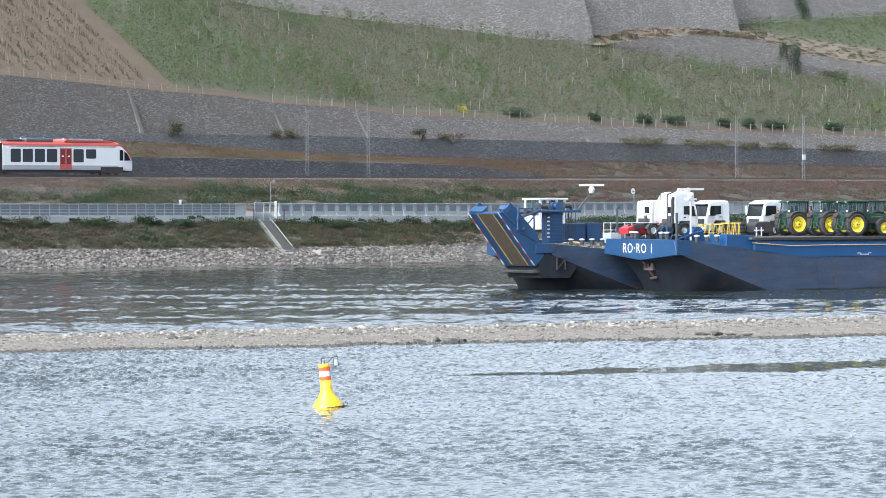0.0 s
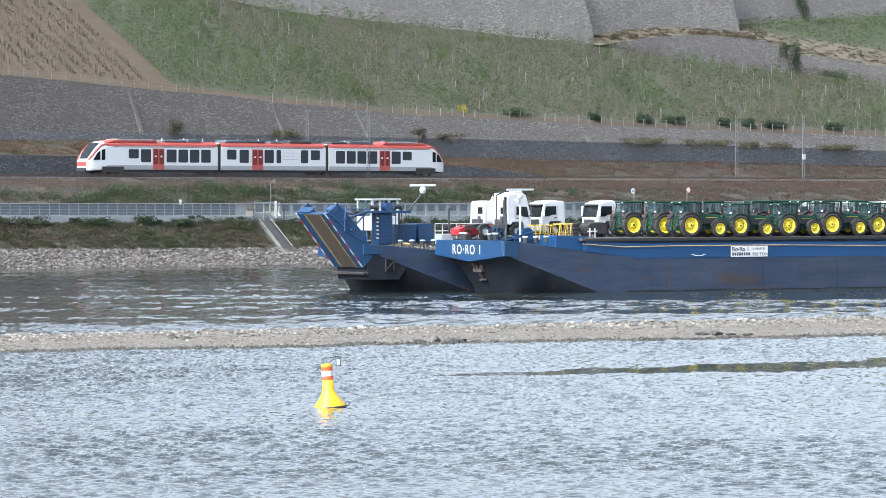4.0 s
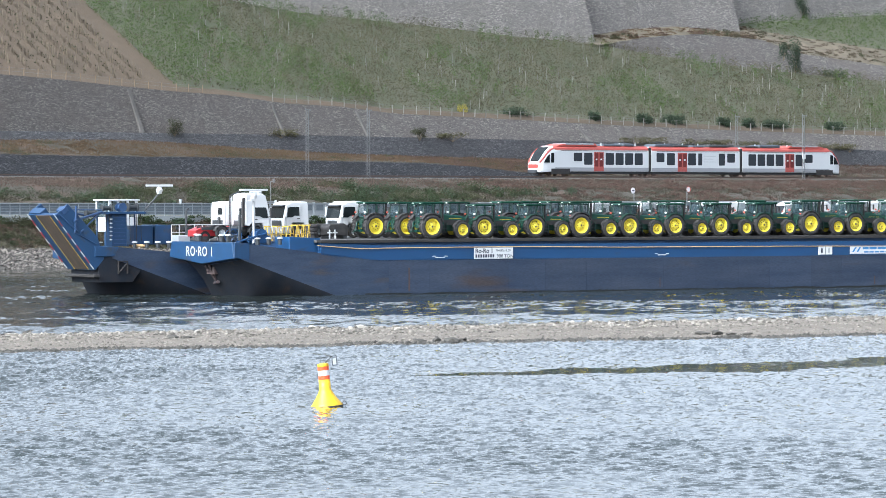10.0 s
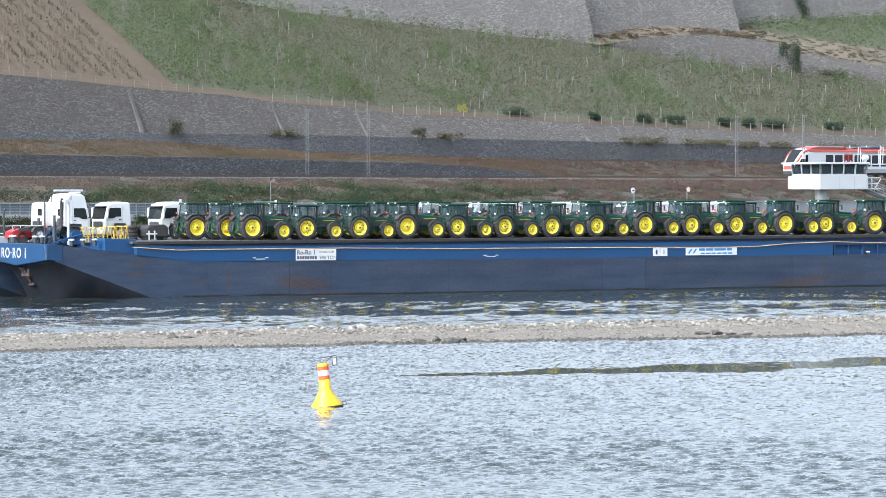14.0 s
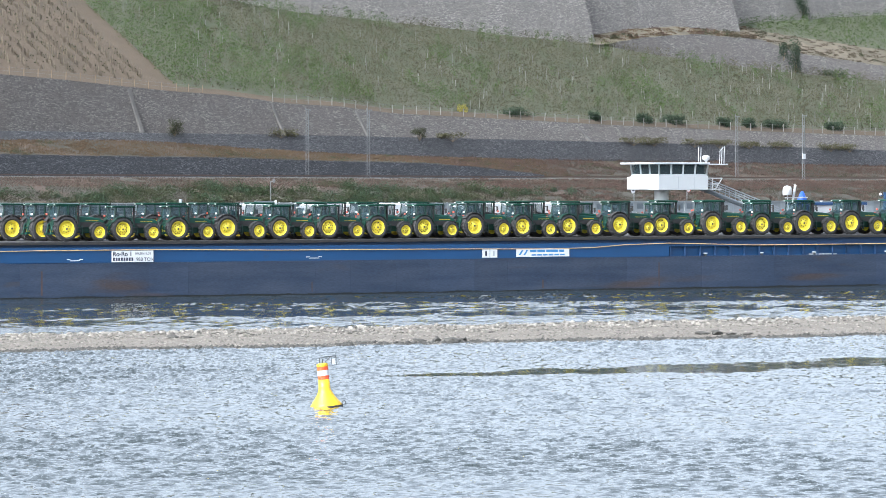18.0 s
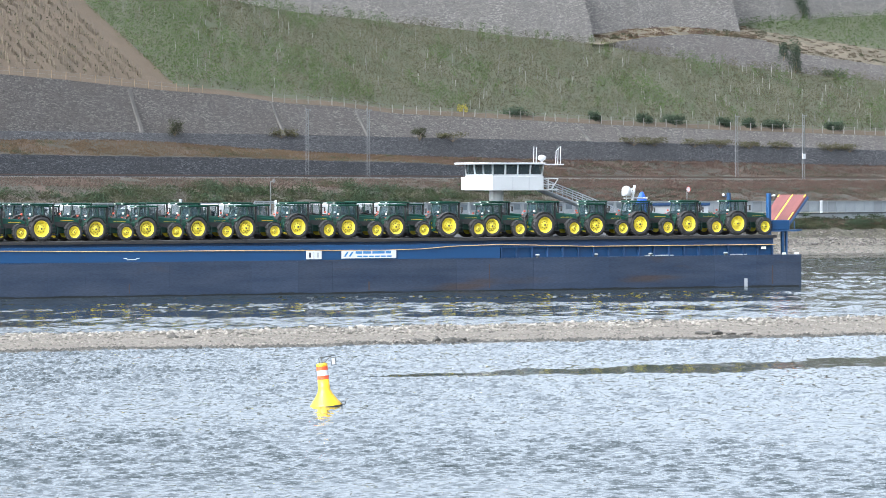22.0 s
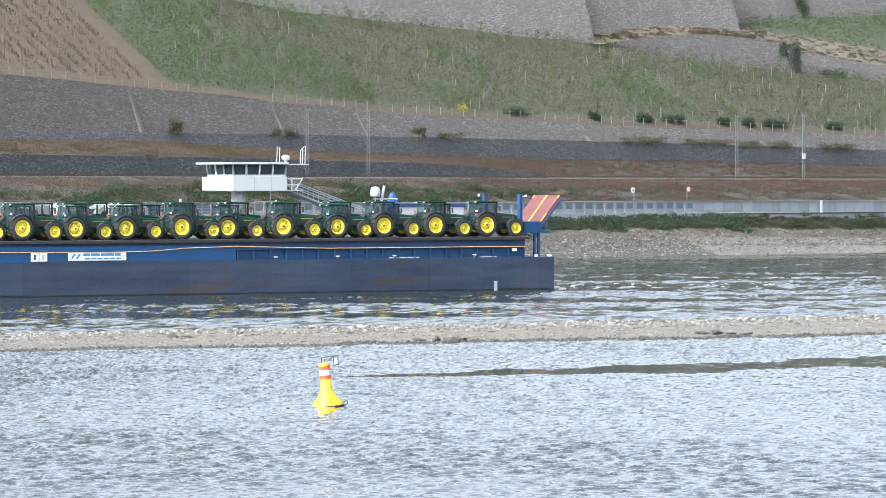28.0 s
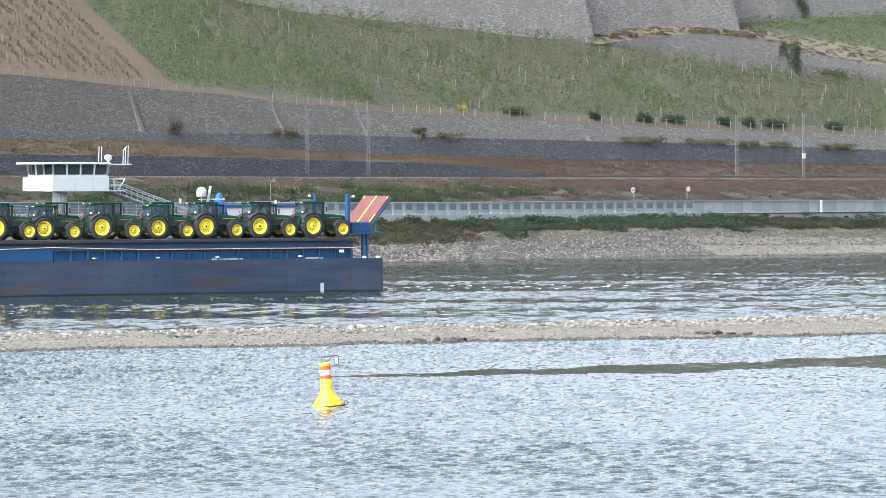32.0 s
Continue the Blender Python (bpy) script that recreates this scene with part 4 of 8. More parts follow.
leaves("path_weeds", clumps(120, 486, 560, lp, hp, 0.6, 0.5, 80, 53, keep=lambda s, k, r: noise.noise((s * 0.25, 43, k)) > 0.05), 0.08, M_LEAF_B, "olive weeds on the terrace path", "weeds", 53)
# ---- the coupled barges and what they carry ----
CARRIED = []  # things that travel with the barges, each with its place on them


def ship_pose(t):
    return pose(7.4665 - 3.5752 * (t - 16), 396.1987 - 1.5811 * (t - 16), 0, 0, 0, 29.93)


def aboard(ob, m=None):
    m = m if m is not None else Matrix()
    ob.matrix_basis = ship_pose(0) @ m
    CARRIED.append((ob, m))
    return ob


DECK = 4.45


def hull_mesh(x0, x1, beam, top, low=2.75, fall=12.5):
    """A raked barge hull: flat sides over a knuckle, a wedge-shaped entry below it, a square stern; the entry comes apart from the rest."""
    made = []
    for bow in (False, True):
        bm = B()
        secs = []
        for d in (0.0, 0.4, 0.8, 1.2, 1.6, 2.2, 3.0, 4.0, 5.2, 6.6, 8.2, 10.0, 11.8) if bow else (0.0, 1.9, 5.0, 11.8, fall, 40.0, x1 - x0):
            x = x0 + d
            zb = max(-1.2, 2.95 - 0.352 * d)
            zm = max(-1.3, 2.45 - 1.7 * d)
            zt = top - (top - low) * min(1.0, d / fall)
            q = max((beam / 2 - 0.05) * (1 - min(1.0, d / 6.5) ** 0.6), 0.5 * (1 - min(1.0, d / 11.8)))
            secs.append([bm.verts.new(p) for p in ((x, 0, zt), (x, 0, zb), (x, q, zm), (x, beam - q, zm), (x, beam, zb), (x, beam, zt))])
        for n, (p, q) in enumerate(zip(secs, secs[1:])):
            for j in range(6):
                if (j in (1, 2, 3) and (bow or n < 3)) == bow:
                    bm.faces.new((p[j], q[j], q[(j + 1) % 6], p[(j + 1) % 6]))
        if not bow:
            bm.faces.new(secs[0])
            bm.faces.new(secs[-1])
        bmesh.ops.recalc_face_normals(bm, faces=bm.faces)
        bmesh.ops.delete(bm, geom=[v for v in bm.verts if not v.link_faces], context="VERTS")
        made.append(bm)
    return made


def bollard(parent, x, y, z, s=1.0):
    b = B()
    lathe(b, [(0.17 * s, 0), (0.17 * s, 0.42 * s), (0.20 * s, 0.45 * s)], 10, "z", (x, y, z))
    o = part("bollard", b, M_STEEL_D, parent, "dark steel mooring bollard with a white cap")
    b = B()
    lathe(b, [(0.24 * s, 0.45 * s), (0.24 * s, 0.55 * s), (0.1 * s, 0.58 * s)], 10, "z", (x, y, z))
    part("cap", b, M_WHITE, o)
    return o


def near_barge():
    t = thing("cargo_barge", "long dark-hulled flat barge with blue sides and a lettered bow", "barge")
    hull, rake = hull_mesh(-51.7, 51.65, 11.3, 4.25)
    part("hull", hull, M_HULL, t, "navy-black hull streaked with rust")
    part("bow_rake", rake, M_RAKE, t, "rusty rake under the bow, with shade darkened into its paint", True)
    # bow plate: slab with a V lower edge and cut corners
    b = B()
    prism(b, [(0.35, 4.3), (0.0, 3.05), (5.65, 2.55), (11.3, 3.05), (10.95, 4.3)], -52.45, -51.68, "x", 0.03)
    part("bow_plate", b, M_BLUE_W, t, "blue bow plate")
    b = B()
    prism(b, [(-52.4, 4.3), (-52.4, 3.1), (-51.05, 2.9), (-51.05, 4.22)], -0.02, 0.3, "y", 0.02)
    part("bow_corner", b, M_BLUE_W, t)
    letters("RO·RO 1", 0.95, M_WHITE, t, Matrix.Translation((-52.47, 8.3, 3.18)) @ Euler((radians(90), 0, radians(-90))).to_matrix().to_4x4() @ Matrix.Diagonal((1.1, 1.15, 1, 1)), "bow_lettering", 0.008, 1.22)
    # recess with anchor gear below the bow plate
    b = B()
    box(b, -51.6, -50.9, 5.0, 6.4, 1.7, 2.5)
    part("anchor_pocket", b, M_RUST, t, "rusty anchor pocket under the bow")
    b = B()
    tube(b, (-51.9, 5.4, 2.5), (-50.9, 5.8, 1.0), 0.1)
    tube(b, (-51.9, 6.0, 2.4), (-50.9, 5.8, 1.0), 0.1)
    tube(b, (-51.2, 5.1, 1.1), (-50.8, 6.5, 1.0), 0.13)
    part("anchor", b, M_RUST, t, "rusty stowed anchor")
    # blue sides
    b = B()
    prism(b, [(-39.5, 2.78), (21.6, 2.70), (21.6, 3.92), (-39.5, 3.98), (-44.6, 4.2), (-44.6, 3.25)], 0.0, 0.3, "y", 0.01)
    part("side_plate", b, M_BLUE, t, "blue side plating")
    b = B()
    box(b, -44.6, 49.0, 0.35, 10.9, 2.7, 4.25)
    part("coaming", b, M_BLUE_D, t)
    b = B()
    box(b, -45.0, 49.1, -0.03, 11.33, 4.24, DECK, 0.02)
    part("deck", b, M_DECK, t, "steel vehicle deck")
    b = B()
    box(b, -44.6, 49.1, -0.06, -0.03, 4.20, DECK - 0.03)
    part("deck_edge", b, M_BLACK, t, "black deck edge band")
    b = B()
    prism(b, [(-47.2, 3.7), (-44.4, 3.4), (-44.4, 4.6), (-47.2, 4.72)], 0.5, 3.0, "y", 0.03)
    part("deck_locker", b, M_BLUE, t, "blue deck locker")
    # stern side: inset wall with ribs and a rail
    b = B()
    box(b, 21.6, 48.9, 0.28, 0.36, 2.55, 3.6)
    part("inset_plate", b, M_BLUE, t)
    for i in range(19):
        b = B()
        box(b, 0, 0.06, 0, 0.3, 2.55, 3.6)
        part("rib", b, M_BLUE_D, t, m=Matrix.Translation((21.7 + i * 1.5, 0.0, 0)))
    b = B()
    box(b, 21.6, 49.0, -0.02, 0.34, 3.58, 3.66)
    part("ledge", b, M_BLUE, t)
    b = B()
    box(b, 21.6, 51.65, 0.0, 0.3, 2.5, 2.58)
    part("gunwale", b, M_STEEL_D, t)
    for x in (25.3, 31.0, 36.4, 44.0):
        bollard(t, x, 0.15, 2.56, 0.8)
    for x in (26.9, 37.6, 39.6):
        b = B()
        box(b, x, x + 1.3, 0.02, 0.12, 2.6, 2.68)
        part("rubbing_strip", b, M_WHITE, t)
    # orange hose along the side
    b = B()
    pts = [(-45, 4.0), (-41, 3.72), (-37, 3.76), (-26, 3.76), (-16, 3.62), (0, 3.56), (10, 3.48), (14, 3.55), (17, 3.75), (21.6, 3.86), (30, 3.63), (49, 3.62)]
    for a, c in zip(pts, pts[1:]):
        tube(b, (a[0], -0.05, a[1]), (c[0], -0.05, c[1]), 0.035)
    part("hose", b, M_ROPE, t, "thin orange hose along the side")
    # boards on the side
    b = B()
    box(b, -30.47, -26.81, -0.06, -0.02, 2.80, 3.70)
    o = part("name_board", b, M_SIGN, t, "white name board with dark lettering")
    up = Euler((radians(90), 0, 0)).to_matrix().to_4x4()
    letters("Ro-Ro 1", 0.5, M_TEXT, o, Matrix.Translation((-30.38, -0.065, 3.28)) @ up, bold=0.012)
    letters("104,80x11,30", 0.26, M_TEXT, o, Matrix.Translation((-28.45, -0.065, 3.38)) @ up)
    letters("988 TON", 0.40, M_TEXT, o, Matrix.Translation((-28.35, -0.065, 2.88)) @ up)
    for i in range(8):
        b = B()
        box(b, -30.36 + i * 0.23, -30.2 + i * 0.23, -0.068, -0.06, 2.9, 3.16)
        part("number_bar", b, M_TEXT, o)
    b = B()
    box(b, 6.6, 11.7, -0.06, -0.02, 2.85, 3.52)
    o = part("company_board", b, M_SIGN, t, "white board with blue lettering bars")
    for u in (6.8, 7.25):
        b = B()
        prism(b, [(u, 3.0), (u + 0.18, 3.0), (u + 0.48, 3.4), (u + 0.3, 3.4)], -0.068, -0.06)
        part("emblem_stroke", b, M_SIGNBLUE, o)
    for u, w, z, h in [(7.9, 0.62, 3.22, 0.2), (8.6, 0.75, 3.22, 0.2), (9.45, 1.15, 3.22, 0.2), (10.7, 0.5, 3.22, 0.2)] + [(8.05 + k * 0.55, 0.45, 2.94, 0.12) for k in range(6)]:
        b = B()
        box(b, u, u + w, -0.068, -0.06, z, z + h)
        part("lettering_bar", b, M_SIGNBLUE, o)
    for x in (3.35, 4.08):
        b = B()
        box(b, x, x + 0.68, -0.06, -0.02, 2.82, 3.5)
        o = part("notice_board", b, M_SIGN, t, "small white notice board")
        b = B()
        box(b, x + 0.25, x + 0.42, -0.068, -0.06, 2.95, 3.35)
        part("symbol", b, M_TEXT if x < 4 else M_GREY, o)
    # white draught marks on the side
    for x in (-33.8, -12.5, 9.1):
        for k in range(5):
            b = B()
            box(b, x + 1.1 * k / 4 - 0.55, x + 1.1 * (k + 1) / 4 - 0.52, -0.02, 0.01, 3.02 - (0.1 if 0 < k < 4 else 0.0), 3.08 - (0.1 if 0 < k < 4 else 0.0))
            part("draught_mark", b, M_SIGN, t)
    b = B()
    box(b, 45.78, 46.1, -0.025, 0.01, 0.0, 0.75)
    part("draught_scale", b, M_GREY, t, "pale draught scale")
    # shell plates in rows, a wet waterline and rust streaks
    x = -38.4
    while x < 51.0:
        w = min(5.0 + 1.9 * math.sin(x * 1.7), 51.61 - x)
        if w > 0.8:
            b = B()
            box(b, x, x + w - 0.025, -0.012, 0.01, 0.0, 2.66)
            part("shell_plate", b, M_HULL_P, t)
        x += w
    V, Fc = [], []
    for i in range(461):
        x = -40.6 + 0.2 * i
        h = 0.10 + 0.09 * noise.noise((x * 0.35, 0, 0)) + 0.10 * abs(noise.noise((x * 1.6, 3, 0)))
        V += [(x, -0.016, -0.3), (x, -0.016, h), (x, 0.0, h + 0.01)]
        if i:
            k = 3 * i
            Fc += [(k - 3, k, k + 1, k - 2), (k - 2, k + 1, k + 2, k - 1)]
    tagged(soup("wet_band", V, Fc, M_WET, t), "dark wet band along the waterline")
    for x, h, w in ((-36.6, 1.9, 0.16), (9.1, 0.7, 0.14), (20.5, 2.0, 0.12), (-12.6, 0.8, 0.1), (48.6, 1.6, 0.14)):
        b = B()
        box(b, x, x + w, -0.016, 0.01, 0.25, 0.25 + h)
        part("rust_streak", b, M_RUST, t, "rust streak")
    # foredeck gear
    for x, y in ((-52.0, 3.0), (-51.2, 3.4), (-49.8, 1.0), (-48.8, 1.0), (-47.8, 1.0), (-52.0, 7.0), (-51.6, 8.2)):
        bollard(t, x, y, 4.2 + (0.15 if y > 2 else -0.1), 1.0)
    b = B()
    tube(b, (-49.1, 3, 4.2), (-49.1, 3, 8.0), 0.09, 8)
    mast = part("radar_mast", b, M_WHITE, t, "white radar mast")
    b = B()
    box(b, -49.5, -48.7, 2.7, 3.3, 7.55, 7.7)
    lathe(b, [(0.05, 7.7), (0.25, 7.75), (0.3, 8.0), (0.2, 8.2)], 10, "z", (-49.1, 3, 0))
    part("lantern_bracket", b, M_WHITE, mast)
    b = B()
    box(b, -1.25, 1.25, -0.12, 0.12, -0.08, 0.08, 0.03)
    part("radar_scanner", b, M_WHITE, mast, "white radar scanner bar", m=pose(-49.1, 3, 8.45))
    b = B()
    tube(b, (-49.85, 4, 4.2), (-49.85, 4, 6.5), 0.12, 8)
    part("samson_post", b, M_STEEL_D, t, "dark iron post")
    b = B()
    tube(b, (-50.4, 4.6, 4.25), (-50.4, 4.6, 8.0), 0.06, 6)
    tube(b, (-50.4, 4.6, 8.0), (-49.6, 4.6, 8.3), 0.06, 6)
    part("exhaust_pipe", b, M_STEEL_D, t)
    # anchor winch
    b = B()
    lathe(b, [(0.5, -0.5), (0.5, -0.42), (0.3, -0.4), (0.3, 0.4), (0.5, 0.42), (0.5, 0.5)], 14, "y", (-48.3, 3.6, 4.85))
    box(b, -48.9, -47.7, 2.9, 3.0, 4.2, 4.8)
    box(b, -48.9, -47.7, 4.2, 4.3, 4.2, 4.8)
    tube(b, (-49.9, 2.6, 4.4), (-47.9, 3.0, 5.0), 0.08)
    tube(b, (-51.0, 2.2, 4.3), (-48.5, 2.8, 4.9), 0.07)
    part("winch", b, M_BLUE, t, "blue anchor winch")
    # stern gantry and raised red ramp
    for x, y, w, d, za, zb in ((48.62, 0.5, 0.15, 0.2, 4.3, 8.0), (48.08, 9.8, 0.2, 0.2, 4.3, 6.0), (50.2, 0.75, 0.1, 0.15, 2.5, 5.0), (50.58, 0.75, 0.08, 0.15, 2.5, 5.0), (50.05, 9.6, 0.15, 0.2, 2.5, 5.0)):
        b = B()
        box(b, x - w, x + w, y - d, y + d, za, zb, 0.03)
        part("stern_post", b, M_BLUE, t)
    b = B()
    tube(b, (48.7, 0.45, 7.75), (49.05, 0.4, 7.8), 0.035)
    lathe(b, [(0.05, 7.74), (0.12, 7.78), (0.12, 7.88), (0.06, 7.93)], 10, "z", (49.1, 0.4, 0))
    part("stern_lamp", b, M_WHITE, t, "small white lamp on the stern post")
    for x in (50.0, 51.3):
        b = B()
        box(b, x - 0.16, x + 0.16, 0.08, 0.3, 2.55, 2.92, 0.03)
        part("fairlead", b, M_SIGN, t, "pale steel fairlead")
    for x, w in ((35.9, 1.5), (37.5, 1.2), (44.5, 1.6)):
        b = B()
        box(b, x, x + w, 0.08, 0.28, 2.55, 2.84, 0.02)
        part("fender_board", b, M_GREY, t, "weathered pale fender board")
    b = B()
    box(b, 48.9, 51.7, 0.4, 9.9, 4.72, 4.88)
    box(b, 49.0, 50.8, 0.5, 1.6, 4.88, 5.7, 0.04)
    tube(b, (51.2, 0.4, 4.9), (51.2, 0.4, 5.6), 0.05)
    part("stern_platform", b, M_BLUE, t, "blue stern platform with hinge box")
    # the ramp leans aft; its red deck faces forward
    rm = Matrix.Translation((50.6, 0.7, 5.35)) @ Euler((0, radians(40), 0)).to_matrix().to_4x4()
    ramp = new("stern_ramp")
    ramp.parent = t
    tagged(ramp, "raised ramp with a faded red deck and yellow stripes")
    ramp.matrix_basis = rm
    b = B()
    box(b, -0.06, 0.12, 0, 4.2, -0.3, 3.25, 0.02)
    part("ramp_deck", b, M_RAMP_R, ramp)
    b = B()
    box(b, 0.13, 0.36, -0.02, 4.2, -0.3, 3.25, 0.03)
    part("ramp_frame", b, M_BLUE_D, ramp)
    for y, wide, za, zb in ((0.02, 0.13, -0.25, 1.25), (0.02, 0.13, 2.95, 3.23), (2.0, 0.14, 0.1, 3.23), (4.05, 0.13, 0.1, 0.75), (4.05, 0.13, 2.95, 3.23)):
        b = B()
        box(b, -0.075, -0.06, y, y + wide, za, zb)
        part("yellow_stripe", b, M_YELLOW, ramp)
    b = B()
    tube(b, (51.5, 0.35, 4.8), (51.95, 0.35, 4.83), 0.05)
    part("stern_spar", b, M_BLUE, t)
    b = B()
    box(b, 47.5, 47.95, -0.1, -0.04, 3.24, 3.46)
    part("stern_plate", b, M_SIGN, t)
    return t


def far_barge():
    t = thing("ramp_barge", "dark barge alongside with a blue raised bow ramp", "barge")
    hull, rake = hull_mesh(0, 104, 10.8, 3.9)
    part("hull", hull, M_HULL, t, "navy-black hull", m=Matrix.Translation((-57.4, 11.6, 0)))
    part("bow_rake", rake, M_RAKE, t, "rusty rake under the bow, with shade darkened into its paint", True, m=Matrix.Translation((-57.4, 11.6, 0)))
    b = B()
    prism(b, [(0.2, 3.95), (0.0, 3.1), (5.4, 2.7), (8.0, 2.9), (7.9, 3.95)], -59.0, -57.38, "x", 0.03)
    for v in b.verts:
        v.co.y += 11.6
    part("bow_plate", b, M_BLUE_W, t)
    b = B()
    prism(b, [(-59.0, 3.95), (-59.0, 3.1), (-57.2, 3.15), (-56.9, 3.88)], 11.56, 11.9, "y", 0.02)
    part("bow_corner", b, M_BLUE_W, t)
    b = B()
    box(b, -45.5, 44, 11.8, 22.2, 2.6, 4.24)
    part("coaming", b, M_BLUE_D, t)
    b = B()
    box(b, -46.0, 44, 11.45, 22.4, 4.24, DECK)
    part("deck", b, M_DECK, t, "steel vehicle deck")
    b = B()
    box(b, -59.15, -58.6, 11.5, 17.0, 1.42, 1.66, 0.05)
    part("hinge_beam", b, M_BLACK, t, "dark hinge beam")
    # the end block takes the same shade-darkened paint as the rake
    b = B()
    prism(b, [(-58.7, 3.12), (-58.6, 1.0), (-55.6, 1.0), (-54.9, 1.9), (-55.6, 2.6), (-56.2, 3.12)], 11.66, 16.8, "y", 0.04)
    part("bow_block", b, M_RAKE, t, "end block under the ramp hinge, with shade put into its dark paint")
    b = B()
    box(b, -56.95, -56.88, 11.48, 11.66, 1.7, 2.75)
    box(b, -56.15, -56.08, 11.48, 11.66, 1.7, 2.75)
    box(b, -56.95, -56.08, 11.48, 11.66, 2.68, 2.75)
    tube(b, (-56.9, 11.52, 1.8), (-56.1, 11.52, 2.6), 0.05)
    part("fairlead", b, M_BLACK, t, "dark fairlead frame")
    # ramp, raised and leaning forward
    L = math.hypot(3.55, 4.45)
    ramp = new("bow_ramp")
    ramp.parent = t
    ramp.matrix_basis = Matrix.Translation((-58.95, 11.7, 2.0)) @ Euler((0, -math.atan2(3.55, 4.45), 0)).to_matrix().to_4x4()
    tagged(ramp, "raised blue ramp with a brown tread and yellow lines")
    b = B()
    box(b, 0.02, 0.3, 0, 5.1, 0, L, 0.02)
    part("ramp_plate", b, M_BLUE_W, ramp)
    b = B()
    box(b, -0.02, 0.02, 1.0, 3.7, 0.1, L - 0.03)
    part("tread", b, M_RAMP, ramp, "worn brown plank tread")
    for y in (1.0, 3.6):
        b = B()
        box(b, -0.035, -0.02, y - 0.04, y + 0.05, 0.1, L - 0.05)
        part("yellow_line", b, M_TRESTLE, ramp)
    for k in range(9):
        for y in (0.0, 4.98):
            b = B()
            box(b, -0.03, 0.02, y, y + 0.12, 0.15 + k * L / 9, 0.15 + (k + 0.9) * L / 9)
            part("edge_marking", b, M_WHITE if k % 2 == 0 else M_RED, ramp)
    b = B()
    prism(b, [(0.02, 0.0), (0.02, L), (1.45, L + 0.05), (1.85, L * 0.35), (1.2, 0.2)], -0.05, 0.12, "y", 0.03)
    part("side_girder", b, M_BLUE_W, ramp, "blue side girder of the ramp")
    b = B()
    prism(b, [(0.02, 0.0), (0.02, L), (1.45, L + 0.05), (1.85, L * 0.35), (1.2, 0.2)], 4.98, 5.15, "y", 0.03)
    part("side_girder", b, M_BLUE_W, ramp)
    b = B()
    tube(b, (0.5, -0.12, L * 0.62), (1.9, -0.12, L * 0.9), 0.09)
    tube(b, (0.3, -0.12, L * 0.98), (0.75, -0.12, L * 0.6), 0.06)
    tube(b, (0.5, -0.12, L * 0.62), (1.4, -0.12, L * 0.28), 0.03)
    box(b, 0.6, 1.2, -0.1, 0.9, L * 0.92, L * 1.0, 0.04)
    part("ramp_gear", b, M_BLUE_D, ramp)
    b = B()
    box(b, 0.1, 0.8, 2.8, 5.0, L, L + 0.14, 0.04)
    part("ramp_lip", b, M_BLUE_W, ramp)
    # gantry tower with ladder
    b = B()
    box(b, -56.7, -55.35, 13.2, 14.4, 3.9, 6.5, 0.03)
    tower = part("gantry_tower", b, M_BLUE_W, t, "blue gantry tower")
    for i in range(8):
        b = B()
        box(b, -56.5, -55.45, 13.14, 13.2, 4.1 + i * 0.3, 4.16 + i * 0.3)
        part("louvre", b, M_BLUE_D, tower)
    b = B()
    box(b, -57.6, -53.7, 12.9, 14.8, 6.5, 6.7, 0.03)
    for x in (-57.4, -54.0):
        tube(b, (x, 14.5, 4.0), (x, 14.5, 6.5), 0.07)
    part("gantry_platform", b, M_BLUE_W, tower)
    for i in range(6):
        b = B()
        box(b, -56.95, -56.75, 13.0, 13.1, 4.4 + i * 0.33, 4.5 + i * 0.33)
        part("rung", b, M_WHITE, tower)
    b = B()
    lathe(b, [(0.15, -0.4), (0.36, -0.4), (0.36, -0.3), (0.2, -0.28), (0.2, 0.28), (0.36, 0.3), (0.36, 0.4), (0.15, 0.4)], 12, "y", (-55.7, 13.6, 7.05))
    part("winch_drum", b, M_BLUE_D, tower)
    for x in (-55.2, -54.6, -54.2, -57.0, -57.3):
        b = B()
        tube(b, (x, 13.0, 6.5), (x + 0.25, 13.4, 4.3), 0.03)
        part("hydraulic_hose", b, M_BLACK, tower)
    for x, y, z, r in ((-57.0, 13.6, 7.0, 0.32), (-54.6, 13.7, 7.05, 0.36), (-58.6, 13.2, 6.6, 0.3)):
        b = B()
        lathe(b, [(0.1, -0.45), (r, -0.45), (r, -0.36), (r * 0.55, -0.34), (r * 0.55, 0.34), (r, 0.36), (r, 0.45), (0.1, 0.45)], 12, "x", (x, y, z))
        part("hose_drum", b, M_STEEL_D, tower, "dark steel hose drum")
    for p, q, r in (((-60.9, 11.5, 6.0), (-57.6, 13.2, 6.7), 0.11), ((-60.3, 11.5, 5.1), (-58.0, 13.0, 6.5), 0.07), ((-61.6, 12.4, 6.9), (-57.2, 13.6, 6.85), 0.05), ((-60.2, 13.5, 6.6), (-57.4, 14.3, 6.3), 0.09)):
        b = B()
        tube(b, p, q, r, 8)
        part("hydraulic_ram", b, M_BLUE_D, tower, "dark blue hydraulic ram")
    # white cabin
    b = B()
    box(b, -54.1, -51.5, 19.0, 21.6, 5.0, 6.2, 0.04)
    cab = part("deck_cabin", b, M_WHITE, t, "small white deck cabin")
    b = B()
    box(b, -54.25, -51.35, 18.85, 21.75, 7.55, 7.68, 0.02)
    part("cabin_roof", b, M_WHITE, cab)
    for x in (-54.0, -53.3, -52.4, -51.6):
        for y in (19.1, 21.5):
            b = B()
            box(b, x - 0.1, x + 0.1, y - 0.1, y + 0.1, 6.18, 7.57)
            part("cabin_post", b, M_WHITE, cab)
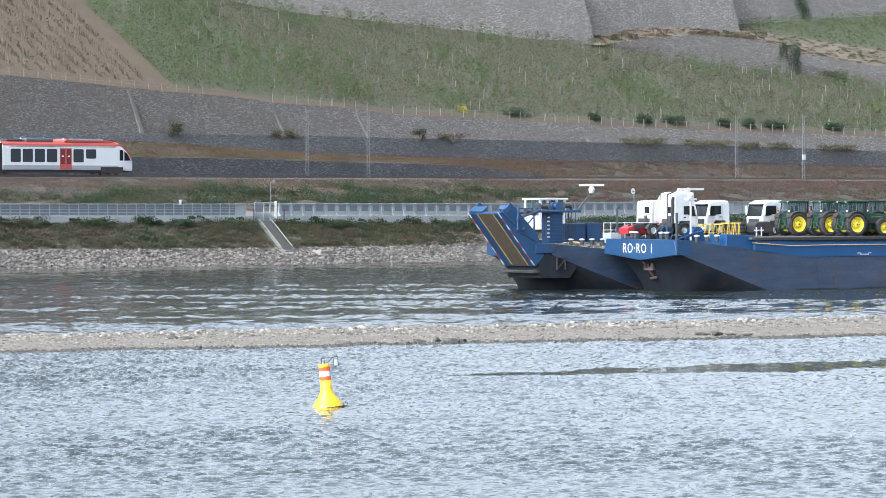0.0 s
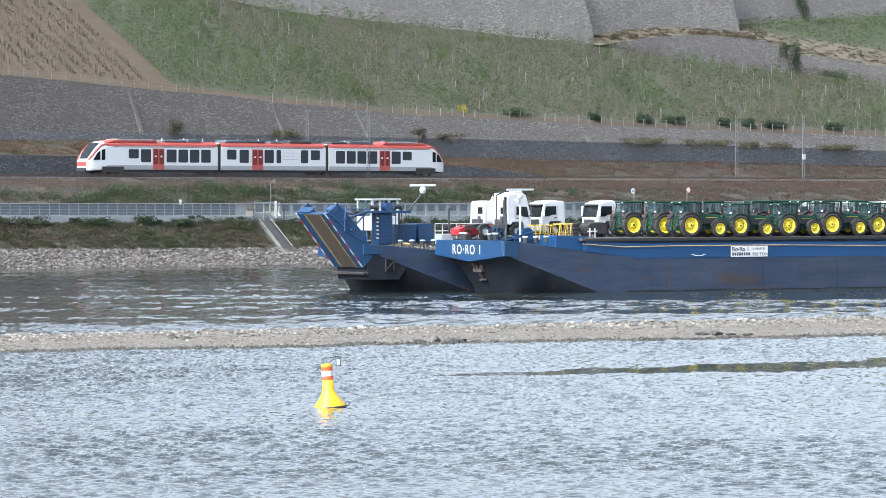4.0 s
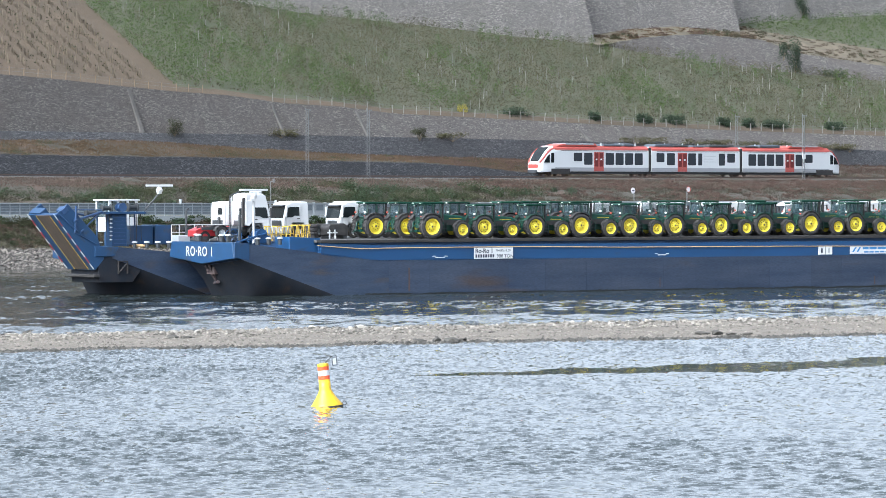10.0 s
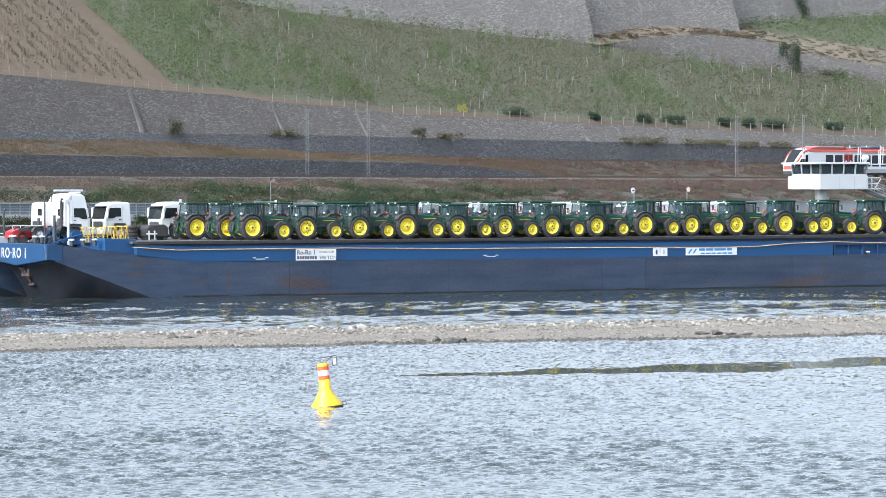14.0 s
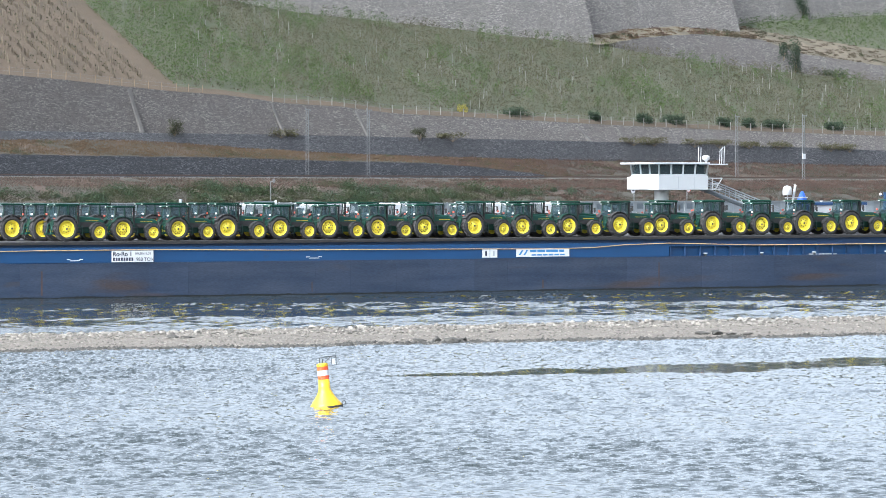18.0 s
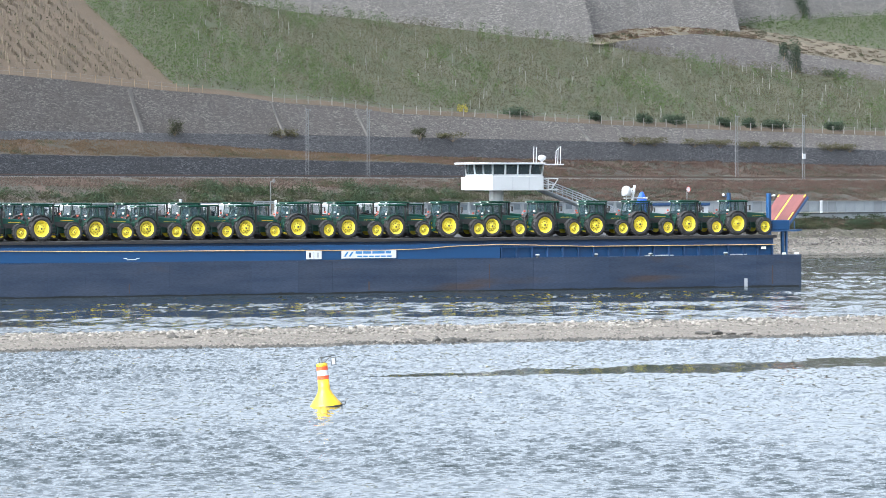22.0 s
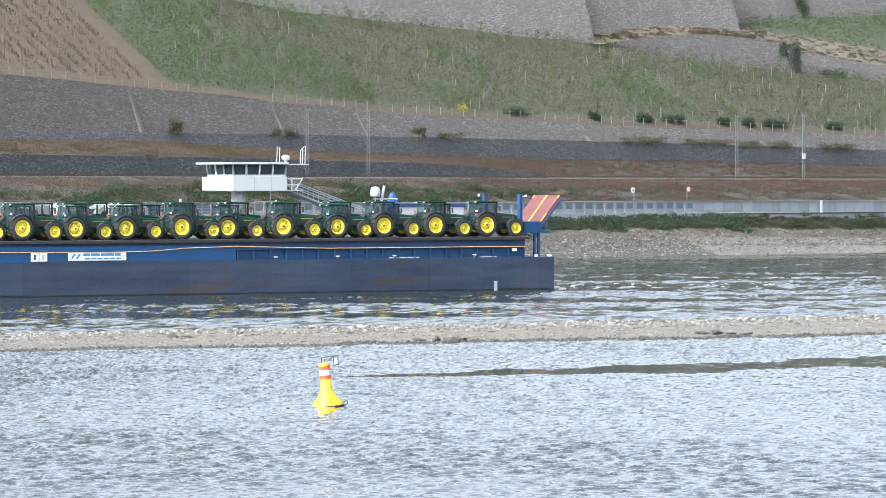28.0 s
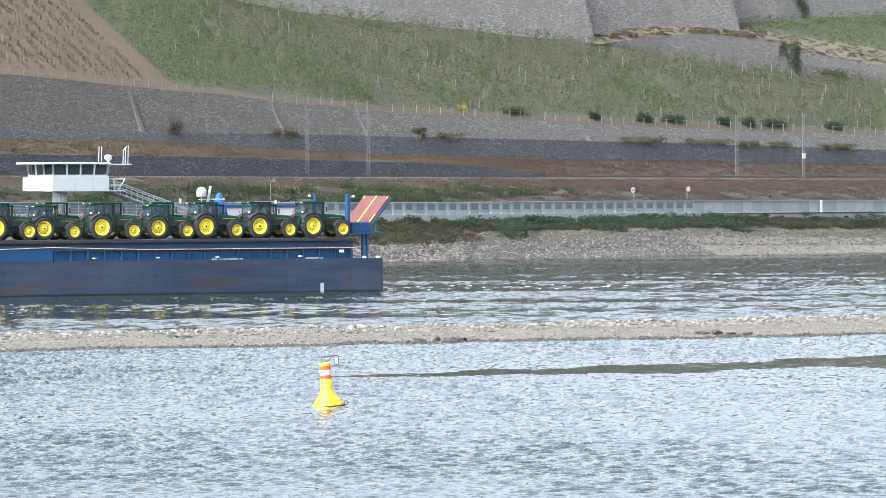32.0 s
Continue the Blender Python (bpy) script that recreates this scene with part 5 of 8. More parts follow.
    for x, w in ((-53.95, 0.6), (-53.25, 0.8), (-52.35, 0.7)):
        b = B()
        box(b, x, x + w, 19.06, 19.09, 6.2, 7.5)
        part("cabin_window", b, M_CABGLASS, cab)
    b = B()
    box(b, -54.05, -54.02, 19.2, 21.4, 6.2, 7.5)
    part("cabin_window", b, M_CABGLASS, cab)
    for x in (-53.8, -51.8):
        b = B()
        tube(b, (x, 20.3, 3.8), (x, 20.3, 5.02), 0.12, 8)
        part("cabin_leg", b, M_BLUE_W, cab)
    # radar arm
    b = B()
    tube(b, (-53.4, 14, 6.7), (-52.0, 14, 8.2), 0.07)
    arm = part("radar_arm", b, M_STEEL_D, t, "dark slanting radar arm")
    b = B()
    lathe(b, [(0.05, 8.1), (0.2, 8.15), (0.28, 8.45), (0.15, 8.7)], 12, "z", (-52, 14, 0))
    part("radar_drive", b, M_WHITE, arm)
    b = B()
    box(b, -1.15, 1.15, -0.1, 0.1, -0.09, 0.09, 0.03)
    part("radar_scanner", b, M_WHITE, arm, "white radar scanner bar", m=pose(-52, 14, 8.8, 0, 0, -8))
    for x in (-55.1, -54.0, -53.0, -51.97):
        bollard(t, x, 12.3, 3.75, 0.95)
    bollard(t, -58.3, 12.0, 3.9, 0.7)
    # blue housings
    b = B()
    box(b, -54.3, -52.6, 14.0, 16.0, 4.0, 5.55, 0.04)
    part("winch_housing", b, M_BLUE_W, t, "blue winch housing")
    b = B()
    box(b, -52.4, -50.95, 14.0, 16.5, 4.0, 5.6, 0.04)
    part("winch_housing", b, M_BLUE_W, t)
    b = B()
    box(b, -51.0, -49.9, 12.6, 13.8, 3.9, 4.75, 0.04)
    part("store_box", b, M_GREY, t, "pale store box")
    b = B()
    tube(b, (-50.07, 13, 3.9), (-50.07, 13, 6.8), 0.09)
    tube(b, (-50.07, 13, 6.8), (-49.85, 13, 6.95), 0.09)
    part("vent_pipe", b, M_STEEL_D, t, "dark vent pipe")
    b = B()
    for x in range(10):
        tube(b, (-51.4 + x * 0.7, 13.0, 4.3), (-51.4 + x * 0.7, 13.0, 5.6), 0.03)
    for z in (5.0, 5.6):
        tube(b, (-51.4, 13.0, z), (-45.1, 13.0, z), 0.03)
    part("guard_rail", b, M_WHITE, t, "white guard rail")
    b = B()
    lathe(b, [(0.3, 0.0), (0.55, 0.02), (0.6, 0.15), (0.3, 0.25)], 12, "z", (-54.4, 12.9, 3.8))
    part("rope_coil", b, M_ROPE, t, "coil of pale rope")
    # wheelhouse on its column, stairs, aerials
    b = B()
    tube(b, (26.3, 8.6, DECK), (26.3, 8.6, 8.3), 0.62, 16)
    col = part("wheelhouse_column", b, M_WHITE, t, "white lifting column")
    wh = new("wheelhouse")
    wh.parent = t
    tagged(wh, "white wheelhouse with a band of dark windows")
    wh.matrix_basis = Matrix.Translation((27.0, 8.6, 0))
    body = [(-2.3, -2.1), (2.75, -2.1), (2.75, 2.1), (-2.3, 2.1), (-2.9, 1.5), (-2.9, -1.5)]
    b = B()
    prism(b, body, 8.3, 9.5, "z", 0.03)
    part("wheelhouse_body", b, M_WHITE, wh)
    b = B()
    prism(b, [(-3.55, -1.0), (-2.6, -1.75), (-2.6, 1.75), (-3.55, 1.0)], 8.34, 9.44, "z", 0.03)
    part("front_block", b, M_WHITE, wh)
    for x in (-0.3, 1.3):
        b = B()
        box(b, x - 0.02, x + 0.02, -2.115, -2.09, 8.35, 9.45)
        part("panel_seam", b, M_GREY, wh)
    b = B()
    top = [(x * 0.95, y * 0.92) for x, y in body]
    prism(b, [(x * 0.9, y * 0.88) for x, y in body], 9.5, 10.5, "z")
    part("wheelhouse_interior", b, M_INT, wh)
    b = B()
    prism(b, [(x * 1.17 - 0.42, y * 1.12) for x, y in body], 10.5, 10.66, "z", 0.03)
    part("wheelhouse_roof", b, M_WHITE, wh, "flat white overhanging roof")
    n = len(body)
    for i in range(n):
        (xa, ya), (xb, yb) = body[i], body[(i + 1) % n]
        length = math.hypot(xb - xa, yb - ya)
        k = max(1, round(length / 1.35))
        for j in range(k + 1):
            u = j / k
            b = B()
            x, y = xa + (xb - xa) * u, ya + (yb - ya) * u
            tube(b, (x * 0.95, y * 0.95, 9.48), (x * 0.99, y * 0.99, 10.52), 0.085, 4)
            part("window_post", b, M_WHITE, wh)
        for j in range(k):
            u, w = j / k, (j + 1) / k
            b = B()
            vs = [b.verts.new((((xa + (xb - xa) * q) * f), ((ya + (yb - ya) * q) * f), z)) for q, f, z in ((u, 0.94, 9.66), (w, 0.94, 9.66), (w, 0.975, 10.45), (u, 0.975, 10.45))]
            b.faces.new(vs)
            part("window_pane", b, M_CABGLASS, wh)
    b = B()
    prism(b, [(x * 0.97, y * 0.97) for x, y in body], 9.5, 9.66, "z")
    part("window_sill", b, M_WHITE, wh)
    b = B()
    box(b, 2.0, 4.9, -1.9, 1.6, 10.45, 10.55)
    for x, h in ((2.1, 12.0), (2.35, 11.95), (4.3, 11.6), (4.5, 11.8), (4.75, 12.05)):
        tube(b, (x, -1.5, 10.5), (x + 0.05, -1.5, h), 0.035)
    tube(b, (4.3, -1.5, 11.6), (4.7, -1.5, 12.0), 0.03)
    lathe(b, [(0.05, 10.55), (0.12, 10.8), (0.32, 10.95), (0.35, 11.15), (0.15, 11.3)], 10, "z", (3.1, -1.2, 0))
    part("aerial_rack", b, M_WHITE, wh, "white aerial rack on the roof")
    b = B()
    box(b, 2.75, 4.3, -1.9, 0.5, 8.3, 8.4)
    for p, q in (((2.8, -1.9, 9.3), (4.3, -1.9, 9.3)), ((4.3, -1.9, 9.3), (3.6, -1.9, 8.35)), ((3.3, -1.9, 8.3), (3.3, -1.9, 9.3)), ((2.8, -1.9, 8.8), (3.95, -1.9, 8.8))):
        tube(b, p, q, 0.05)
    part("landing", b, M_WHITE, wh, "white landing with hand rail")
    st = new("stair")
    st.parent = t
    st.matrix_basis = Matrix.Translation((30.6, 8.6, 8.35))
    tagged(st, "grey steel stair down to the deck")
    for y in (-0.45, 0.45):
        for dz in (0.0, 0.55, 0.95):
            b = B()
            tube(b, (0, y, dz), (8.2, y, -3.9 * 0.62 - 0.4 + dz), 0.05 if dz else 0.11)
            part("stringer" if dz == 0 else "hand_rail", b, M_GALV, st)
        for i in range(9):
            b = B()
            tube(b, (i, y, -0.345 * i), (i, y, -0.345 * i + 0.95), 0.035)
            part("baluster", b, M_GALV, st)
    for i in range(22):
        b = B()
        box(b, 0.35 * i, 0.35 * i + 0.28, -0.45, 0.45, -0.12 * i - 0.03, -0.12 * i)
        part("tread", b, M_GALV, st)
    # aft mast, dome, container and posts behind the vehicles
    b = B()
    tube(b, (38.95, 8, DECK), (38.95, 8, 7.8), 0.05)
    dome = part("dome_post", b, M_WHITE, t)
    b = B()
    lathe(b, [(0.36, 7.8), (0.41, 7.86), (0.42, 8.2), (0.39, 8.42), (0.26, 8.58), (0.05, 8.64)], 16, "z", (38.95, 8, 0))
    part("satellite_dome", b, M_WHITE, dome, "white satellite dome", smooth=True)
    b = B()
    tube(b, (38.9, 8, DECK), (39.8, 8, 8.7), 0.12)
    tube(b, (38.7, 8, 7.6), (41.1, 8, 7.6), 0.055)
    part("folding_mast", b, M_WHITE, t, "white folding mast with a cross arm")
    b = B()
    box(b, 42.0, 49.0, 10.5, 12.6, DECK, 6.9, 0.03)
    o = part("deck_store", b, M_WHITE, t, "white deck container with a dark roof edge")
    b = B()
    box(b, 41.9, 49.1, 10.4, 12.7, 6.9, 7.15, 0.02)
    part("store_roof", b, M_BLUE_D, o)
    b = B()
    tube(b, (50.45, 9.5, DECK), (50.45, 9.5, 8.02), 0.2, 8)
    tube(b, (49.9, 9.5, 7.7), (50.45, 9.5, 7.76), 0.04)
    part("stern_light_post", b, M_BLUE_W, t)
    b = B()
    lathe(b, [(0.08, 7.76), (0.11, 7.8), (0.11, 7.92), (0.04, 7.98)], 8, "z", (49.9, 9.5, 0))
    part("stern_light", b, M_LAMP, t)
    return t


aboard(near_barge())
aboard(far_barge())
b = B()
lathe(b, [(0.75, 0.0), (0.8, 0.3), (0.5, 1.3), (0.18, 2.1), (0.05, 2.2)], 12, "z")
for v in b.verts:
    v.co.x += 0.12 * noise.noise(v.co * 2.1)
    v.co.y += 0.12 * noise.noise(v.co * 2.7)
tarp = tagged(part("tarpaulin", b, M_TARP, smooth=True), "bright blue tarpaulin over deck gear", "tarpaulin")
aboard(tarp, Matrix.Translation((40.9, 8.6, 5.95)))
b = B()
box(b, -0.7, 0.7, -0.6, 0.6, 0, 1.5, 0.03)
crate = tagged(part("deck_crate", b, M_GREY), "grey deck crate under the tarpaulin", "crate")
aboard(crate, Matrix.Translation((40.9, 8.6, DECK)))


# ---- tractors ----
def wheel(parent, name, r, w, rim, y, x, side, lugs, slots):
    """Tyre with chevron lugs, yellow dished rim; side is -1 on the near side."""
    hub = new(name)
    hub.parent = parent
    hub.matrix_basis = pose(x, y, r)
    b = B()
    lathe(b, [(rim, -w * 0.42), (rim + (r - rim) * 0.45, -w * 0.52), (r * 0.955, -w * 0.42), (r * 0.965, 0), (r * 0.955, w * 0.42), (rim + (r - rim) * 0.45, w * 0.52), (rim, w * 0.42)], 26, "y", caps=False)
    part("tyre", b, M_BLACK, hub)
    b = B()
    for i in range(lugs):
        for sd in (-1, 1):
            a = 2 * math.pi * (i + (0.25 if sd > 0 else 0)) / lugs
            m = Matrix.Rotation(-a, 4, "Y") @ Matrix.Translation((0, sd * w * 0.24, r * 0.965)) @ Matrix.Rotation(sd * radians(38), 4, "Z")
            box(b, -0.035, 0.035, -w * 0.27, w * 0.27, -0.04, r * 0.04, 0, m)
    tagged(part("tread", b, M_BLACK, hub), kind="stuff")
    b = B()
    s = side
    pr = [(rim + 0.015, s * w * 0.46), (rim * 0.93, s * w * 0.42), (rim * 0.88, s * w * 0.12), (rim * 0.66, s * w * 0.02), (rim * 0.60, s * w * 0.16), (rim * 0.36, s * w * 0.20), (rim * 0.30, s * w * 0.40), (0.02, s * w * 0.42)]
    lathe(b, pr + [(0.02, -s * w * 0.2), (rim * 0.5, -s * w * 0.2), (rim, -s * w * 0.40)], 22, "y", caps=False)
    rm = part("rim", b, M_RIM, hub, smooth=False)
    b = B()
    for i in range(8):
        a = 2 * math.pi * i / 8
        lathe(b, [(0.035, s * w * 0.205), (0.035, s * w * 0.245)], 6, "y", (rim * 0.46 * math.cos(a), 0, rim * 0.46 * math.sin(a)))
    lathe(b, [(rim * 0.13, s * w * 0.40), (rim * 0.13, s * w * 0.46), (0.02, s * w * 0.47)], 8, "y")
    part("hub_nut", b, M_STEEL_D, hub)
    if not slots:
        return hub
    b = B()
    rings = []
    for i in range(8):
        for q, out in ((0.40, 0.69), (0.40, 0.79), (0.60, 0.79), (0.60, 0.69)):
            a = 2 * math.pi * (i + q) / 8
            rings.append([b.verts.new((r * rim * math.cos(a), s * w * 0.06 + d, r * rim * math.sin(a))) for r, d in ((0.67, 0.02), (out, 0.02), (out, -0.02), (0.67, -0.02))])
    for p, q in zip(rings, rings[1:] + rings[:1]):
        for j in range(4):
            b.faces.new((p[j], q[j], q[(j + 1) % 4], p[(j + 1) % 4]))
    bmesh.ops.recalc_face_normals(b, faces=b.faces)
    part("slotted_ring", b, M_BLACK, hub)
    return hub


def tractor(k=1.0, label="new green farm tractor with yellow wheels lashed on deck"):
    t = thing("tractor", label, "tractor", "tractors on the barge deck")
    R, F, WB = 0.97 * k, 0.70 * k, 2.78 * k
    for y, sd in ((-0.93 * k, -1), (0.93 * k, 1)):
        wheel(t, "rear_wheel", R, 0.58 * k, 0.62 * k, y, 0, sd, 20, k < 1)
        wheel(t, "front_wheel", F, 0.46 * k, 0.43 * k, y * 0.98, WB, sd, 18, False)

    def P(pts):
        return [(a * k, c * k) for a, c in pts]

    b = B()
    prism(b, P([(-0.5, 0.75), (0.5, 0.6), (2.2, 0.62), (3.25, 0.7), (3.3, 1.05), (1.0, 1.25), (-0.4, 1.35)]), -0.32 * k, 0.32 * k, "y", 0.03)
    tube(b, (0, -0.8 * k, R), (0, 0.8 * k, R), 0.16 * k, 8)
    tube(b, (WB, -0.75 * k, F), (WB, 0.75 * k, F), 0.12 * k, 8)
    part("chassis", b, M_GREEN_D, t)
    b = B()
    prism(b, P([(1.12, 1.05), (3.35, 0.98), (3.52, 1.2), (3.45, 1.62), (3.1, 1.78), (1.12, 1.95)]), -0.43 * k, 0.43 * k, "y", 0.06)
    hood = part("hood", b, M_GREEN, t, "green bonnet")
    for sd in (-1, 1):
        b = B()
        box(b, 1.9 * k, 3.0 * k, sd * 0.435 * k - 0.008, sd * 0.435 * k + 0.008, 1.565 * k, 1.588 * k)
        part("hood_stripe", b, M_YELLOW, hood)
        b = B()
        box(b, 1.45 * k, 3.25 * k, sd * 0.433 * k - 0.008, sd * 0.433 * k + 0.008, 1.08 * k, 1.47 * k)
        part("side_grille", b, M_BLACK, hood)
    b = B()
    box(b, 3.48 * k, 3.56 * k, -0.36 * k, 0.36 * k, 1.2 * k, 1.6 * k, 0.02)
    part("front_grille", b, M_BLACK, hood)
    b = B()
    box(b, 3.35 * k, 3.75 * k, -0.4 * k, 0.4 * k, 0.62 * k, 1.0 * k, 0.04)
    part("front_weight", b, M_GREEN_D, t)
    # cab
    c = new("cab")
    c.parent = t
    b = B()
    prism(b, P([(-0.55, 1.2), (1.1, 1.1), (1.1, 1.5), (0.9, 1.62), (-0.5, 1.75)]), -0.62 * k, 0.62 * k, "y", 0.03)
    part("cab_floor", b, M_GREEN_D, c)
    for x0, z0, x1, z1, y in ((-0.62, 1.6, -0.48, 2.72, 0.74), (0.32, 1.45, 0.30, 2.72, 0.80), (1.12, 1.4, 0.98, 2.72, 0.66)):
        for sd in (-1, 1):
            b = B()
            tube(b, (x0 * k, sd * y * k, z0 * k), (x1 * k, sd * y * 0.96 * k, z1 * k), 0.05 * k, 5)
            part("cab_post", b, M_GREEN_D, c)
    for sd in (-1, 1):
        for xa, xb, ya, yb in ((-0.56, 0.30, 0.74, 0.79), (0.34, 1.06, 0.79, 0.66)):
            b = B()
            vs = [b.verts.new(q) for q in ((xa * k, sd * ya * k, 1.65 * k), (xb * k, sd * yb * k, 1.5 * k), (xb * 0.97 * k, sd * yb * 0.96 * k, 2.7 * k), (xa * 0.9 * k, sd * ya * 0.96 * k, 2.7 * k))]
            b.faces.new(vs)
            part("side_window", b, M_CABGLASS, c)
    for x, xt, y, nm in ((-0.6, -0.5, 0.72, "rear_window"), (1.1, 0.98, 0.63, "windscreen")):
        b = B()
        b.faces.new([b.verts.new(q) for q in ((x * k, -y * k, 1.7 * k), (x * k, y * k, 1.7 * k), (xt * k, y * k, 2.7 * k), (xt * k, -y * k, 2.7 * k))])
        part(nm, b, M_CABGLASS, c)
    b = B()
    prism(b, P([(-0.74, 2.74), (1.28, 2.74), (1.32, 2.81), (1.1, 2.89), (-0.6, 2.91), (-0.76, 2.84)]), -0.84 * k, 0.84 * k, "y", 0.05)
    part("cab_roof", b, M_GREEN_R, c, "green cab roof")
    b = B()
    box(b, 0.0, 0.5 * k, -0.3 * k, 0.3 * k, 1.5 * k, 1.72 * k, 0.05)
    box(b, -0.1 * k, 0.08 * k, -0.28 * k, 0.28 * k, 1.7 * k, 2.35 * k, 0.05)
    tube(b, (0.75 * k, 0, 1.6 * k), (0.62 * k, 0, 2.05 * k), 0.05)
    part("seat", b, M_BLACK, c)
    for x, mt in ((-0.77, M_LAMP), (1.30, M_LAMP)):
        for y in (-0.6, 0.6):
            b = B()
            box(b, x * k - 0.03, x * k + 0.03, (y - 0.08) * k, (y + 0.08) * k, 2.77 * k, 2.84 * k)
            part("work_lamp", b, mt, c)
    # fenders, lamps, exhaust, steps, mirrors, hitch
    for sd in (-1, 1):
        b = B()
        arc = [(math.cos(a) * (R + 0.10 * k), R + math.sin(a) * (R + 0.10 * k)) for a in [radians(20 + i * 14) for i in range(10)]]
        arc2 = [(math.cos(a) * (R + 0.045 * k), R + math.sin(a) * (R + 0.045 * k)) for a in [radians(20 + i * 14) for i in range(10)]]
        prism(b, arc + arc2[::-1], sd * 0.62 * k, sd * 1.22 * k, "y")
        fd = part("rear_fender", b, M_BLACK if k > 1.01 else M_GREEN_D, t)
        b = B()
        box(b, -0.96 * k, -0.89 * k, sd * 0.95 * k - 0.08, sd * 0.95 * k + 0.08, 1.74 * k, 1.82 * k, 0.02)
        part("tail_lamp", b, M_REDLAMP, fd)
        b = B()
        box(b, -0.84 * k, -0.72 * k, sd * 0.8 * k - 0.08, sd * 0.8 * k + 0.08, 2.0 * k, 2.14 * k, 0.02)
        part("warning_lamp", b, M_LAMP if sd < 0 else M_ORANGE, c)
        b = B()
        arc = [(WB + math.cos(a) * (F + 0.07 * k), F + math.sin(a) * (F + 0.07 * k)) for a in [radians(50 + i * 16) for i in range(8)]]
        arc2 = [(WB + math.cos(a) * (F + 0.03 * k), F + math.sin(a) * (F + 0.03 * k)) for a in [radians(50 + i * 16) for i in range(8)]]
        prism(b, arc + arc2[::-1], sd * 0.68 * k, sd * 1.12 * k, "y")
        part("front_fender", b, M_BLACK, t)
        b = B()
        tube(b, (1.05 * k, sd * 0.72 * k, 2.45 * k), (1.25 * k, sd * 1.12 * k, 2.42 * k), 0.025)
        box(b, 1.2 * k, 1.26 * k, sd * 1.12 * k - 0.09, sd * 1.12 * k + 0.09, 2.05 * k, 2.48 * k)
        part("mirror", b, M_BLACK, c)
        st = new("steps")
        st.parent = t
        b = B()
        box(b, 0.95 * k, 1.0 * k, sd * 0.72 * k, sd * 0.95 * k, 0.45 * k, 1.4 * k)
        box(b, 1.4 * k, 1.45 * k, sd * 0.72 * k, sd * 0.95 * k, 0.45 * k, 1.2 * k)
        part("step_frame", b, M_GREEN_D, st)
        for i in range(3):
            b = B()
            box(b, 0.97 * k, 1.43 * k, sd * 0.70 * k, sd * 0.97 * k, (0.5 + 0.28 * i) * k, (0.55 + 0.28 * i) * k)
            part("step", b, M_STEEL_D, st)
    b = B()
    tube(b, (1.28 * k, -0.52 * k, 1.3 * k), (1.28 * k, -0.52 * k, 2.75 * k), 0.085 * k, 8)
    tube(b, (1.28 * k, -0.52 * k, 2.75 * k), (1.36 * k, -0.52 * k, 2.92 * k), 0.05 * k, 8)
    part("exhaust", b, M_BLACK, t, "black exhaust stack")
    for y in (-0.4, 0.4):
        b = B()
        tube(b, (-0.3 * k, y * k, 0.7 * k), (-1.15 * k, y * 1.1 * k, 0.55 * k), 0.06 * k)
        part("lower_link", b, M_GREEN, t, "green lower hitch arm")
        b = B()
        tube(b, (-0.35 * k, y * k, 1.35 * k), (-0.85 * k, y * k, 1.3 * k), 0.06 * k)
        tube(b, (-0.85 * k, y * k, 1.3 * k), (-1.0 * k, y * k, 0.6 * k), 0.045 * k)
        part("lift_arm", b, M_GREEN, t)
    b = B()
    tube(b, (-0.4 * k, 0, 1.1 * k), (-1.1 * k, 0, 1.0 * k), 0.05 * k)
    part("top_link", b, M_GREEN, t)
    b = B()
    box(b, -0.75 * k, -0.45 * k, -0.3 * k, 0.3 * k, 0.85 * k, 1.5 * k, 0.03)
    part("hydraulic_block", b, M_GREEN_D, t)
    return t


T_BIG, T_SMALL = tractor(1.03), tractor(0.96, "compact green farm tractor with yellow wheels on deck")
first = {1: True, 0: True}


def park(big, x, y, turn=0.0):
    src = T_BIG if big else T_SMALL
    m = pose(x, y, DECK, 0, 0, turn)
    if first[big]:
        first[big] = False
        aboard(src, m)
    else:
        o = copy_thing(src, m)
        aboard(o, m)


near_row = [-34.28, -29.33, -24.48, -20.13, -15.33, -10.88, -6.38, -2.03, 2.67, 7.37, 11.82, 16.77, 20.97, 26.02, 31.07, 35.32, 40.22, 45.17]
big_row = {0, 3, 8, 11, 13, 15, 16, 17}
rr = random.Random(4)
for i, x in enumerate(near_row):
    park(1 if i in big_row else 0, x, 1.3, rr.uniform(-1.5, 1.5))
for row, y, x0 in ((1, 4.1, -35.0), (2, 6.9, -36.4)):
    x = x0
    while x < 44:
        if not (row == 2 and 18 < x < 35) and not (row == 2 and x > 33):
            if not (row == 2 and abs(x + 25) < 2.3):
                park(rr.choice((0, 1)), x, y, rr.uniform(-1.5, 1.5))
        x += 4.75 + rr.uniform(-0.1, 0.35)


